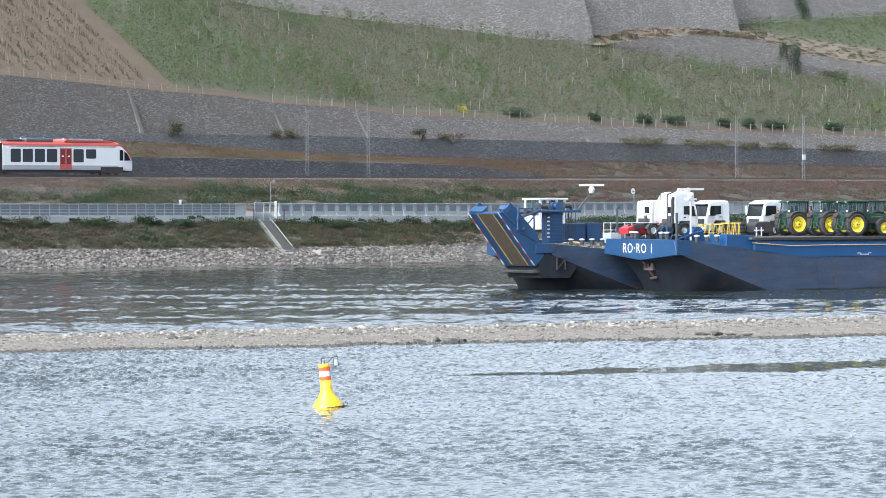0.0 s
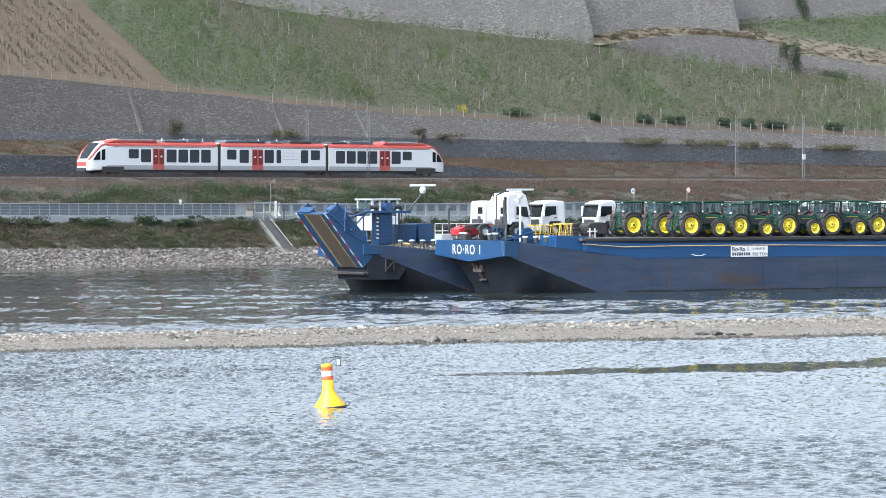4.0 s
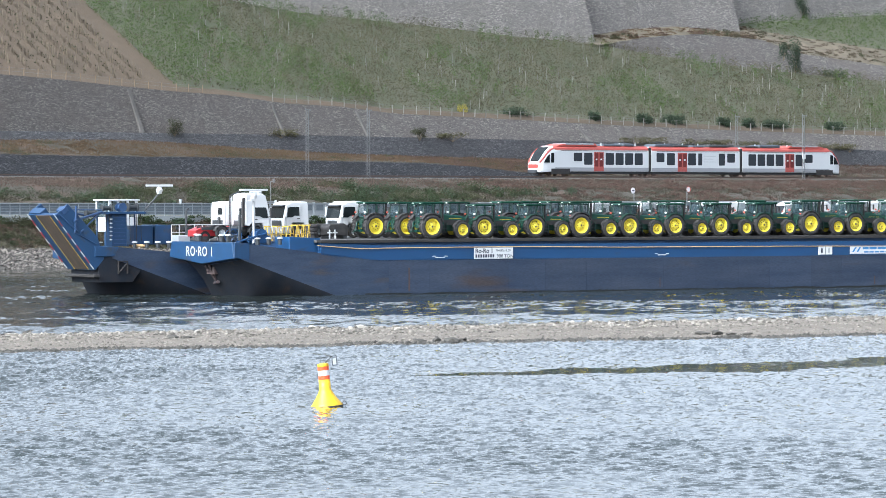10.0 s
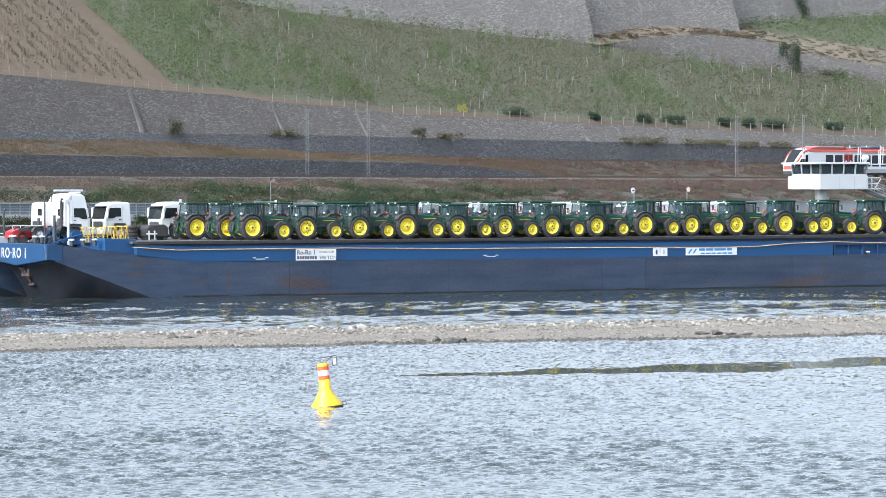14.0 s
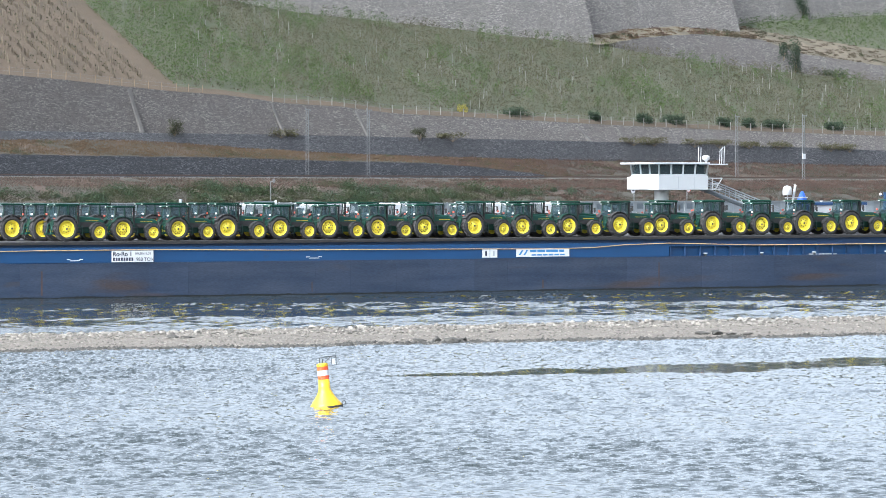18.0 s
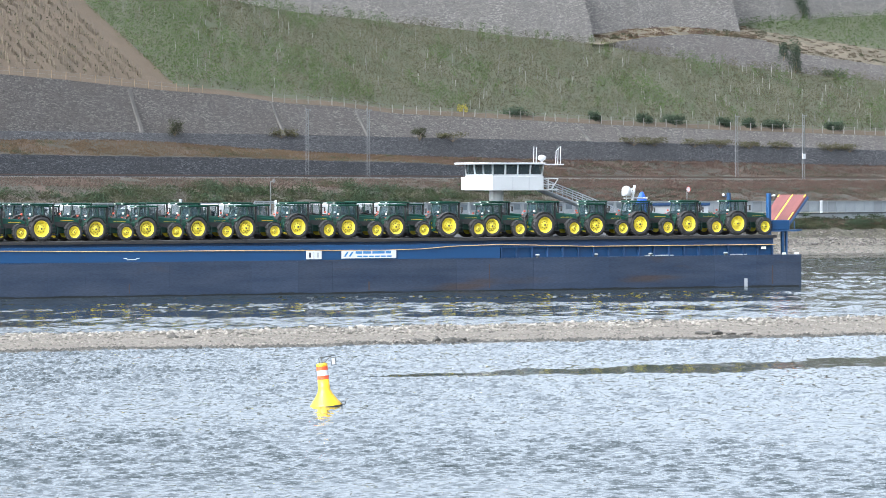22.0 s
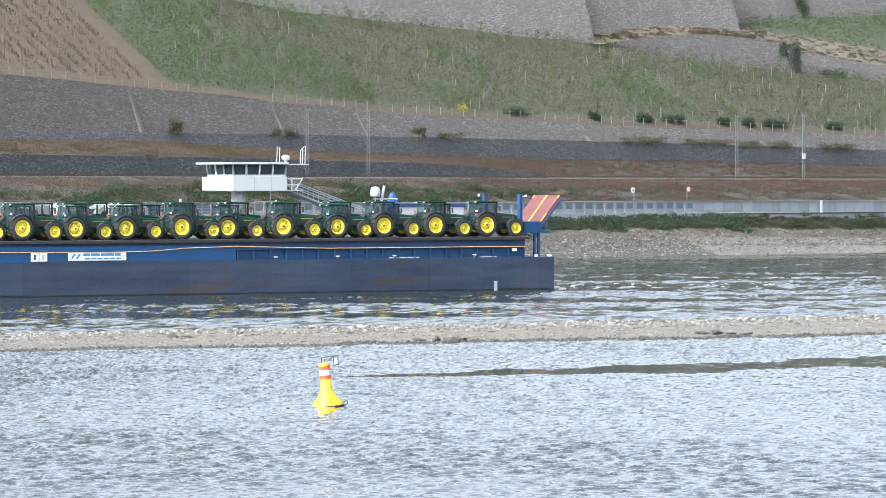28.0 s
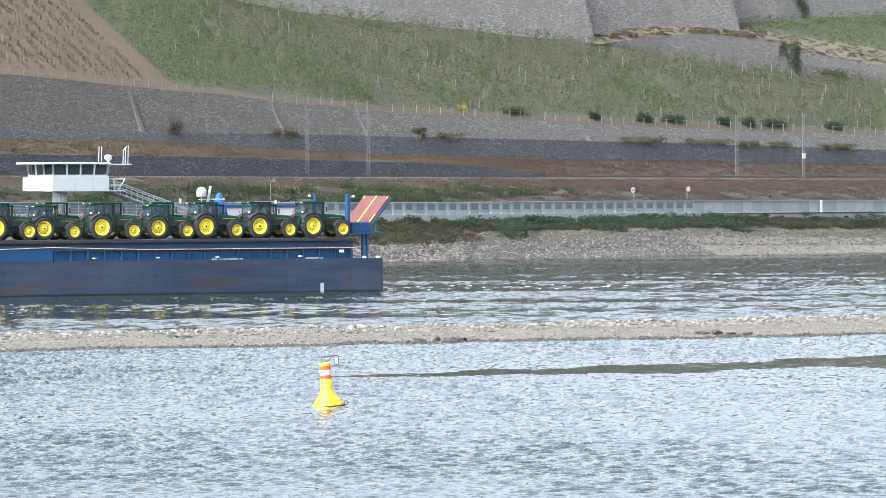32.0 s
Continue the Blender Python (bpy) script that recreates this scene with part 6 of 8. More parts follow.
# ---- trucks ----
def truck(tall, label):
    """A cab-over lorry tractor unit; it faces +x from its front axle."""
    t = thing("lorry", label, "lorry", "white lorries on deck")
    h = 3.75 if tall else 3.05
    # cab shell: three sections across, the roof and front edges drawn in
    prof = [(-0.95, 1.12), (-0.62, 1.05), (-0.5, 1.3), (0.55, 1.3), (0.72, 0.92), (1.32, 0.86), (1.40, 1.5), (1.30, 2.05), (1.10, 2.85), (0.92, h - 0.22), (0.62, h - 0.03), (-0.2, h), (-0.86, h - 0.06), (-0.95, h - 0.3)]
    b = B()
    prev = None
    for y, q in ((-1.23, 0.93), (-1.18, 0.985), (-0.9, 1.0), (0.9, 1.0), (1.18, 0.985), (1.23, 0.93)):
        ring = [b.verts.new((0.2 + (x - 0.2) * (q if z > 1.4 else 1.0), y - (0.05 * (z - 2.0) if y > 0 else -0.05 * (z - 2.0)) * (z > 2.0), 1.4 + (z - 1.4) * (q if z > 1.4 else 1.0))) for x, z in prof]
        if prev:
            for i in range(len(ring)):
                j = (i + 1) % len(ring)
                b.faces.new((prev[i], prev[j], ring[j], ring[i]))
        else:
            b.faces.new(ring)
        prev = ring
    b.faces.new(prev)
    bmesh.ops.recalc_face_normals(b, faces=b.faces)
    cab = part("cab", b, M_WHITE, t, "white cab")
    for sd in (-1, 1):
        b = B()
        prism(b, [(-0.08, 1.84), (0.35, 1.84), (0.62, 1.70), (1.10, 1.70), (0.94, 2.50), (0.86, 2.56), (-0.08, 2.56)], sd * 1.22 - 0.02, sd * 1.22 + 0.025, "y")
        for v in b.verts:
            v.co.y -= sd * 0.05 * max(0.0, v.co.z - 2.0)
        part("door_window", b, M_GLASS, cab)
        for x, z0, z1 in ((-0.22, 1.32, 2.7), (1.14, 1.0, 1.66)):
            b = B()
            box(b, x - 0.015, x + 0.015, sd * 1.235 - 0.02, sd * 1.235 + 0.004, z0, z1)
            part("door_seam", b, M_GREY, cab)
        b = B()
        box(b, -0.12, 0.12, sd * 1.24 - 0.02, sd * 1.24 + 0.02, 1.56, 1.63, 0.01)
        part("door_handle", b, M_BLACK, cab)
        b = B()
        box(b, 1.18, 1.30, sd * 1.40 - 0.11, sd * 1.40 + 0.11, 1.75, 2.55, 0.04)
        tube(b, (1.1, sd * 1.15, 2.6), (1.22, sd * 1.40, 2.5), 0.025)
        tube(b, (1.1, sd * 1.18, 1.75), (1.22, sd * 1.40, 1.85), 0.025)
        part("mirror", b, M_BLACK if tall else M_WHITE, cab)
        b = B()
        prism(b, [(0.62, 0.42), (1.30, 0.42), (1.34, 0.90), (0.70, 0.95)], sd * 1.05, sd * 1.22, "y", 0.02)
        part("step_panel", b, M_GREY, t)
        b = B()
        arc = [(math.cos(a) * 0.66, 0.52 + math.sin(a) * 0.70) for a in [radians(5 + i * 21) for i in range(9)]]
        arc2 = [(math.cos(a) * 0.56, 0.52 + math.sin(a) * 0.57) for a in [radians(5 + i * 21) for i in range(9)]]
        prism(b, arc + arc2[::-1], sd * 0.80, sd * 1.235, "y")
        part("wheel_arch", b, M_STEEL_D, t)
        b = B()
        arc = [(-3.1 + math.cos(a) * 0.62, 0.52 + math.sin(a) * 0.62) for a in [radians(15 + i * 25) for i in range(7)]]
        arc2 = [(-3.1 + math.cos(a) * 0.58, 0.52 + math.sin(a) * 0.58) for a in [radians(15 + i * 25) for i in range(7)]]
        prism(b, arc + arc2[::-1], sd * 0.70, sd * 1.20, "y")
        part("mudguard", b, M_BLACK, t)
    b = B()
    prism(b, [(1.34, 1.66), (1.42, 1.66), (1.20, 2.68), (1.10, 2.72)], -1.08, 1.08, "y")
    part("windscreen", b, M_GLASS, cab)
    b = B()
    prism(b, [(1.10, 2.74), (1.42, 2.68), (1.40, 2.60), (1.16, 2.66)], -1.05, 1.05, "y", 0.01)
    part("sun_visor", b, M_STEEL_D, cab)
    b = B()
    box(b, 1.35, 1.45, -0.8, 0.8, 0.98, 1.45, 0.03)
    part("grille", b, M_STEEL_D, cab)
    b = B()
    box(b, -0.975, -0.93, -0.85, -0.1, 1.95, 2.5)
    part("rear_window", b, M_GLASS, cab)
    b = B()
    box(b, -0.98, -0.93, -0.9, 0.9, 1.1, 1.5)
    box(b, -1.1, -0.95, -0.55, -0.2, 1.0, 1.75, 0.03)
    part("rear_panel", b, M_STEEL_D, cab)
    b = B()
    box(b, 1.28, 1.48, -1.2, 1.2, 0.38, 0.86, 0.06)
    part("bumper", b, M_GREY, t)
    for y in (-0.85, 0.85):
        b = B()
        box(b, 1.44, 1.50, y - 0.25, y + 0.25, 0.55, 0.75)
        part("headlight", b, M_LAMP, t)
    b = B()
    for y in (-0.42, 0.42):
        box(b, -4.6, 1.0, y - 0.05, y + 0.05, 0.75, 0.98)
    for x in (-4.4, -2.8, -1.6):
        box(b, x, x + 0.12, -0.42, 0.42, 0.78, 0.95)
    part("frame", b, M_STEEL_D, t)
    b = B()
    prism(b, [(-3.7, 0.98), (-2.5, 0.98), (-2.6, 1.12), (-3.4, 1.16), (-3.85, 1.02)], -0.5, 0.5, "y", 0.03)
    part("coupling_plate", b, M_BLACK, t)
    for x in (0.0, -3.1):
        for sd in (-1, 1):
            w = new("wheel")
            w.parent = t
            w.matrix_basis = pose(x, sd * 1.02, 0.52)
            b = B()
            lathe(b, [(0.28, -0.15), (0.42, -0.17), (0.5, -0.13), (0.52, 0), (0.5, 0.13), (0.42, 0.17), (0.28, 0.15)], 18, "y", caps=False)
            part("tyre", b, M_BLACK, w)
            b = B()
            lathe(b, [(0.285, sd * 0.15), (0.2, sd * 0.02), (0.12, sd * 0.1), (0.01, sd * 0.11), (0.01, -sd * 0.1), (0.28, -sd * 0.14)], 14, "y", caps=False)
            part("rim", b, M_GREY, w)
    b = B()
    lathe(b, [(0.3, -0.5), (0.33, -0.47), (0.33, 0.47), (0.3, 0.5)], 12, "x", (-1.7, -0.85, 0.75))
    part("fuel_tank", b, M_STEEL_D, t)
    if tall:
        b = B()
        tube(b, (-1.12, -1.0, 1.0), (-1.12, -1.0, 3.0), 0.13, 8)
        tube(b, (-1.12, -1.0, 3.0), (-1.02, -1.0, 3.35), 0.12, 8)
        part("intake_stack", b, M_BLACK, t, "black air intake stack behind the cab")
        for sd in (-1, 1):
            b = B()
            prism(b, [(-0.98, 1.2), (-1.5, 1.25), (-1.55, 2.6), (-0.98, h - 0.25)], sd * 1.12, sd * 1.17, "y", 0.01)
            if sd > 0:
                part("side_deflector", b, M_WHITE, t)
            else:
                b.free()
        b = B()
        tube(b, (0.55, -1.0, h + 0.06), (0.55, 1.0, h + 0.06), 0.05, 8)
        for y in (-0.8, -0.3, 0.3, 0.8):
            lathe(b, [(0.03, 0.5), (0.12, 0.52), (0.12, 0.62), (0.03, 0.64)], 10, "x", (0.05, y, h + 0.1))
        part("lamp_bar", b, M_GREY, t, "lamp bar on the cab roof")
    return t


L_LOW = truck(False, "white lorry tractor unit with dark windows on deck")
L_TALL = truck(True, "tall white lorry with a high-roofed cab on deck")
aboard(L_LOW, pose(-45.4, 14.6, DECK))
aboard(L_TALL, pose(-45.2, 11.2, DECK))
for x, y, turn in ((-39.9, 13.8, 180), (-36.6, 10.2, 180)):
    m = pose(x, y, DECK, 0, 0, turn)
    aboard(copy_thing(L_LOW, m), m)


def van(label):
    """A white panel van with a rounded roof; it faces -x."""
    t = thing("van", label, "van", "white vans on deck")
    b = B()
    prism(b, [(-2.9, 0.45), (2.9, 0.45), (2.95, 1.3), (2.85, 2.45), (2.4, 2.78), (-1.2, 2.8), (-1.9, 2.45), (-2.5, 1.55), (-3.0, 1.35)], -1.0, 1.0, "y", 0.12)
    body = part("body", b, M_WHITE, t)
    for sd in (-1, 1):
        b = B()
        prism(b, [(-1.75, 1.55), (-0.9, 1.55), (-0.9, 2.2), (-1.45, 2.2)], sd * 1.0 - 0.012, sd * 1.0 + 0.012, "y")
        part("window", b, M_GLASS, body)
    b = B()
    b.faces.new([b.verts.new(q) for q in ((-2.52, -0.85, 1.62), (-2.52, 0.85, 1.62), (-1.98, 0.8, 2.42), (-1.98, -0.8, 2.42))])
    part("windscreen", b, M_GLASS, body)
    for x in (-1.9, 1.8):
        for y in (-0.9, 0.9):
            b = B()
            lathe(b, [(0.2, -0.1), (0.33, -0.1), (0.35, 0), (0.33, 0.1), (0.2, 0.1)], 14, "y", (x, y, 0.35))
            part("wheel", b, M_BLACK, t)
    return t


VAN = van("white panel van parked behind the tractors")
for i, (x, y) in enumerate(((-11.3, 14.5), (17.6, 14.5), (-3.9, 14.5), (2.9, 14.5), (11.2, 14.5))):
    m = pose(x, y, DECK)
    aboard(VAN if i == 0 else copy_thing(VAN, m), m)

# red chassis with wheels beside the lorries
t = thing("trailer_chassis", "red skeletal trailer chassis on deck", "trailer")
b = B()
prism(b, [(-0.6, 0.5), (2.0, 0.55), (4.2, 1.15), (4.2, 1.4), (1.6, 1.25), (0.2, 1.3), (-0.6, 1.0)], -0.9, 0.5, "y", 0.03)
part("frame", b, M_RED, t)
for x in (0.3, 2.2):
    b = B()
    lathe(b, [(0.25, -0.15), (0.45, -0.17), (0.5, 0), (0.45, 0.17), (0.25, 0.15)], 16, "y", (x, -0.75, 0.5), False)
    w = part("tyre", b, M_BLACK, t)
    b = B()
    lathe(b, [(0.26, -0.12), (0.15, -0.05), (0.02, -0.1)], 12, "y", (x, -0.75, 0.5))
    part("rim", b, M_STEEL_D, w)
b = B()
prism(b, [(1.5, 0.95), (2.9, 0.95), (2.7, 1.2), (1.7, 1.2)], -0.9, -0.55, "y", 0.03)
part("mudguard", b, M_BLACK, t)
aboard(t, pose(-49.6, 12.0, DECK - 0.3))
# spoked cable reel
t = thing("cable_reel", "blue spoked hose reel on the foredeck", "reel")
b = B()
for y in (-0.3, 0.3):
    for i in range(16):
        a, c = 2 * math.pi * i / 16, 2 * math.pi * (i + 1) / 16
        tube(b, (0.62 * math.cos(a), y, 0.66 + 0.62 * math.sin(a)), (0.62 * math.cos(c), y, 0.66 + 0.62 * math.sin(c)), 0.035, 5)
part("rim", b, M_BLUE, t)
for i in range(8):
    a = 2 * math.pi * i / 8
    b = B()
    tube(b, (0, -0.3, 0.66), (0.62 * math.cos(a), -0.3, 0.66 + 0.62 * math.sin(a)), 0.03, 5)
    part("spoke", b, M_BLUE, t)
b = B()
tube(b, (0, -0.35, 0.66), (0, 0.35, 0.66), 0.16, 10)
part("hub", b, M_STEEL_D, t)
aboard(t, pose(-47.5, 9.6, 4.0))
# yellow trestles
t = thing("trestle", "yellow steel trestle standing on deck", "trestle", "yellow trestles on deck")
for sx in (-0.3, 0.3):
    for sy in (-0.28, 0.28):
        b = B()
        tube(b, (sx, sy, 0), (sx * 0.25, sy, 1.1), 0.036, 5)
        part("leg", b, M_TRESTLE, t)
b = B()
box(b, -0.12, 0.12, -0.4, 0.4, 1.08, 1.18, 0.02)
part("top_bar", b, M_TRESTLE, t)
for sy in (-0.28, 0.28):
    b = B()
    tube(b, (-0.2, sy, 0.45), (0.2, sy, 0.45), 0.03, 5)
    part("brace", b, M_TRESTLE, t)
for i, x in enumerate((-46.8, -46.0, -45.1, -44.3, -43.7, -43.3)):
    m = pose(x, 5.0, DECK if x > -44.9 else 4.0, 0, 0, 8 * i)
    if x <= -44.9:
        m = pose(x, 5.0, 4.72 - 0.35, 0, 0, 8 * i)
    aboard(t if i == 0 else copy_thing(t, m), m)
# stack of lorry tyres
for j, (x, y) in enumerate(((-42.0, 6.4), (-41.4, 7.6))):
    for i in range(4):
        b = B()
        lathe(b, [(0.30, 0.03), (0.50, 0.0), (0.56, 0.08), (0.56, 0.22), (0.50, 0.29), (0.30, 0.26)], 18, "z", caps=False)
        o = tagged(part("spare_tyre", b, M_BLACK), "black spare lorry tyre in a stack", "tyre", "stack of tyres")
        aboard(o, pose(x, y, DECK + 0.29 * i))

# black tank unit with pale fittings beside the tyres
t = thing("tank_unit", "black steel tank unit with pale fittings on deck", "tank")
b = B()
prism(b, [(-0.95, 0.25), (0.95, 0.25), (0.95, 1.0), (0.6, 1.25), (-0.7, 1.2), (-0.95, 0.95)], -0.7, 0.7, "y", 0.06)
part("tank_body", b, M_BLACK, t)
for x in (-0.85, -0.35):
    b = B()
    tube(b, (x, -0.8, 0.0), (x, -0.8, 0.75), 0.06)
    box(b, x - 0.2, x + 0.2, -0.86, -0.74, 0.45, 0.56)
    part("fitting", b, M_WHITE, t)
for x in (-0.7, 0.7):
    b = B()
    box(b, x - 0.15, x + 0.15, -0.6, 0.6, 0.0, 0.26)
    part("skid", b, M_STEEL_D, t)
aboard(t, pose(-39.7, 6.8, DECK))

# foam at the bow and in the wake
def foam(name, spots, label):
    r = np.random.default_rng(12)
    V, Fc = [], []
    for x, y, sx, sy in spots:
        k = len(V)
        n = 7
        V.append((x, y, 0.06))
        for i in range(n):
            a = 2 * math.pi * i / n
            d = r.uniform(0.5, 1.2)
            V.append((x + sx * d * math.cos(a), y + sy * d * math.sin(a), 0.03))
        Fc += [(k, k + 1 + i, k + 1 + (i + 1) % n) for i in range(n)]
    return aboard(tagged(soup(name, V, Fc, M_FOAM), label, "foam", kind="stuff"))


spots = [(-50.2 + 0.25 * i, 5.2 - 0.09 * i + rr.uniform(-0.2, 0.2), rr.uniform(0.06, 0.2), rr.uniform(0.05, 0.15)) for i in range(18)]
spots += [(-55.5 + 0.3 * i, 16.0 - 0.1 * i + rr.uniform(-0.3, 0.3), rr.uniform(0.05, 0.15), rr.uniform(0.05, 0.15)) for i in range(10)]
foam("bow_foam", spots, "thin white foam line at the barge bow")
spots = []
for i in range(30):
    u = rr.random() ** 1.4
    spots.append((52.0 + 26 * u, rr.uniform(-1.5 - 3 * u, 11 + 5 * u), rr.uniform(0.15, 0.6), rr.uniform(0.02, 0.06)))
foam("wake_foam", spots, "white flecks of wake behind the stern")
# ---- the train ----
TRAIN_L = 58.17


def train_pose(t):
    d = t - 7.0
    along = 12.5 * (d - 0.00232 * d * d) + 7.9
    s = 439.3 * math.tan(radians(43.7)) + along
    p = BANK @ Vector((s, 439.3, z_rail(s)))
    return pose(p.x, p.y, p.z, 0, math.degrees(math.atan(0.0042)), 43.7)


def train():
    t = thing("passenger_train", "white three-car electric railcar with red doors and an red roof edge", "train")
    W = 1.44

    def car(name, x0, x1):
        c = new(name)
        c.parent = t
        return c

    def side_rect(c, x, w, z0, z1, material, name, out=0.012, corner=0.0):
        r = []
        for sd in (-1, 1):
            b = B()
            q = min(corner, w * 0.3)
            if q == 0:
                box(b, x, x + w, sd * (W + out / 2) - out / 2, sd * (W + out / 2) + out / 2, z0, z1)
                r.append(part(name, b, material, c))
                continue
            prism(b, [(x, z0 + q), (x + q * 0.3, z0 + q * 0.3), (x + q, z0), (x + w - q, z0), (x + w - q * 0.3, z0 + q * 0.3), (x + w, z0 + q), (x + w, z1 - q), (x + w - q * 0.3, z1 - q * 0.3), (x + w - q, z1), (x + q, z1), (x + q * 0.3, z1 - q * 0.3), (x, z1 - q)], sd * (W + out / 2) - out / 2, sd * (W + out / 2) + out / 2)
            r.append(part(name, b, material, c))
        return r

    body = [(-W + 0.06, 0.62), (-W, 0.95), (-W, 3.25), (-W + 0.12, 3.62), (-W + 0.5, 3.86), (W - 0.5, 3.86), (W - 0.12, 3.62), (W, 3.25), (W, 0.95), (W - 0.06, 0.62)]
    cars = [(-29.08, -9.1), (-8.5, 8.5), (9.1, 29.08)]
    for idx, (x0, x1) in enumerate(cars):
        c = new("car")
        c.parent = t
        lead = idx == 0
        tail = idx == 2
        a, e = (x0 + 2.6 if lead else x0), (x1 - 2.6 if tail else x1)
        b = B()
        prism(b, body, a, e, "x", 0.0)
        if lead or tail:
            sg = -1 if lead else 1
            xa = a if lead else e
            # rounded nose in four sections
            prev = None
            for d, sh, top, zb in ((0.0, 1.0, 1.0, 0.62), (0.7, 0.99, 0.95, 0.6), (1.4, 0.955, 0.80, 0.55), (2.0, 0.88, 0.61, 0.5), (2.4, 0.78, 0.47, 0.5), (2.6, 0.62, 0.38, 0.55)):
                ring = []
                for y, z in body:
                    zz = zb + (z - 0.62) * (3.86 * top - zb) / 3.24
                    ring.append(b.verts.new((xa + sg * d, y * sh, zz)))
                if prev:
                    for i in range(len(ring)):
                        j = (i + 1) % len(ring)
                        b.faces.new((prev[i], prev[j], ring[j], ring[i]))
                prev = ring
            b.faces.new(prev)
            bmesh.ops.recalc_face_normals(b, faces=b.faces)
        part("body_shell", b, M_TRAIN, c, "white body shell")
        # grey skirt line and red roof edge
        side_rect(c, a, e - a, 0.66, 1.14, M_TRAIN_GREY, "grey_band")
        side_rect(c, a + 1.0, e - a - 1.4, 3.30, 3.35, M_STEEL_D, "drip_rail", 0.03)
        for sd in (-1, 1):
            b = B()
            prism(b, [(sd * (W - 0.06), 3.42), (sd * (W - 0.12), 3.60), (sd * (W - 0.5), 3.84), (sd * (W - 0.46), 3.95), (sd * (W - 0.08), 3.66), (sd * (W - 0.01), 3.42)], a, e, "x")
            part("roof_edge", b, M_TRAIN_RED, c, "red roof edge")
        b = B()
        box(b, a, e, -W + 0.5, W - 0.5, 3.86, 3.95, 0.02)
        part("roof", b, M_GREY, c)
        b = B()
        prism(b, [(-W + 0.15, 0.64), (-W + 0.25, 0.32), (W - 0.25, 0.32), (W - 0.15, 0.64)], a + 0.5, e - 0.5, "x")
        part("underframe", b, M_STEEL_D, c)
        # windows and doors, as offsets from the car's left end
        L = x1 - x0
        if idx == 1:
            wins = [(0.9, 1.5, 1.9, 3.1), (2.9, 1.5, 1.5, 3.1), (6.95, 1.5, 1.5, 3.1), (8.9, 0.75, 1.5, 3.1), (12.9, 1.2, 1.5, 3.1), (14.55, 1.5, 1.9, 3.1)]
            door = 4.95
        else:
            wins = [(6.0, 1.55, 1.95, 3.05), (7.9, 1.55, 1.5, 3.05), (11.9, 1.55, 1.5, 3.05), (13.75, 1.5, 1.5, 3.05), (15.55, 1.5, 1.5, 3.05), (17.35, 1.5, 1.5, 3.05)]
            door = 9.75
        for w0, w, za, zb in wins:
            if tail:
                w0 = L - w0 - w
            for o in side_rect(c, x0 + w0, w, za, zb, M_TRAIN_GLASS, "window", 0.014, 0.13):
                pass
        d0 = (L - door - 1.75) if tail else door
        for k in range(2):
            side_rect(c, x0 + d0 + k * 0.9, 0.87, 0.66, 3.15, M_TRAIN_RED, "door", 0.03)
            side_rect(c, x0 + d0 + 0.10 + k * 0.9, 0.66, 1.28, 3.05, M_DOORGLASS, "door_window", 0.04, 0.1)
            side_rect(c, x0 + d0 + 0.26 + k * 0.9, 0.3, 2.12, 2.3, M_SIGN, "door_sticker", 0.05)
        if idx == 1:
            for k in range(3):
                side_rect(c, x0 + 9.95, 1.9 + 0.5 * (k != 1), 1.95 + 0.38 * k, 2.0 + 0.38 * k, M_TRAIN_GREY, "vent_slot")
        # roof gear: long red fairings over the cabs, dark equipment and insulators between
        gear = {0: [(9.3, 3.4, 4.22, M_TRAIN_ROOF), (13.0, 2.0, 4.34, M_TRAIN_ROOF)], 1: [(1.0, 3.2, 4.3, M_TRAIN_ROOF), (4.6, 2.8, 4.2, M_STEEL_D), (8.2, 2.2, 4.16, M_TRAIN_ROOF), (11.4, 3.6, 4.3, M_STEEL_D)], 2: [(0.8, 2.6, 4.22, M_STEEL_D), (3.8, 4.0, 4.34, M_TRAIN_ROOF)]}[idx]
        for g, w, top, m in gear:
            b = B()
            box(b, a + g, a + g + w, -1.1, 0.95, 3.95, top - 0.08, 0.05)
            for q in range(int(w / 0.55)):
                box(b, a + g + 0.2 + q * 0.55, a + g + 0.45 + q * 0.55, -1.0, 0.8, top - 0.08, top, 0.0)
            part("roof_unit", b, m, c, "dark rooftop equipment")
        for g in (3.2, 6.6, 9.6):
            b = B()
            lathe(b, [(0.05, 3.95), (0.11, 4.05), (0.06, 4.12), (0.11, 4.2), (0.05, 4.4)], 8, "z", (a + g if lead is False else a + g + 6, -0.7, 0))
            part("insulator", b, M_GREY, c)
        if lead or tail:
            x = (a + 0.2) if lead else (e - 8.0)
            f = -1 if lead else 1
            mid = x + 3.9
            b = B()
            prism(b, [(mid + f * 4.0, 3.78), (mid + f * 3.0, 4.08), (mid + f * 1.8, 4.22), (mid - f * 3.6, 4.24), (mid - f * 4.0, 3.9)], -1.2, 1.2, "y", 0.05)
            part("roof_fairing", b, M_TRAIN_RED, c, "red roof fairing")
            for q in range(5):
                b = B()
                u = mid - f * 3.2 + f * q * 1.05
                box(b, min(u, u + f * 0.95), max(u, u + f * 0.95), -1.23, 1.23, 4.08, 4.27, 0.02)
                part("roof_louvre", b, M_TRAIN_GREY, c, "grey roof louvre")
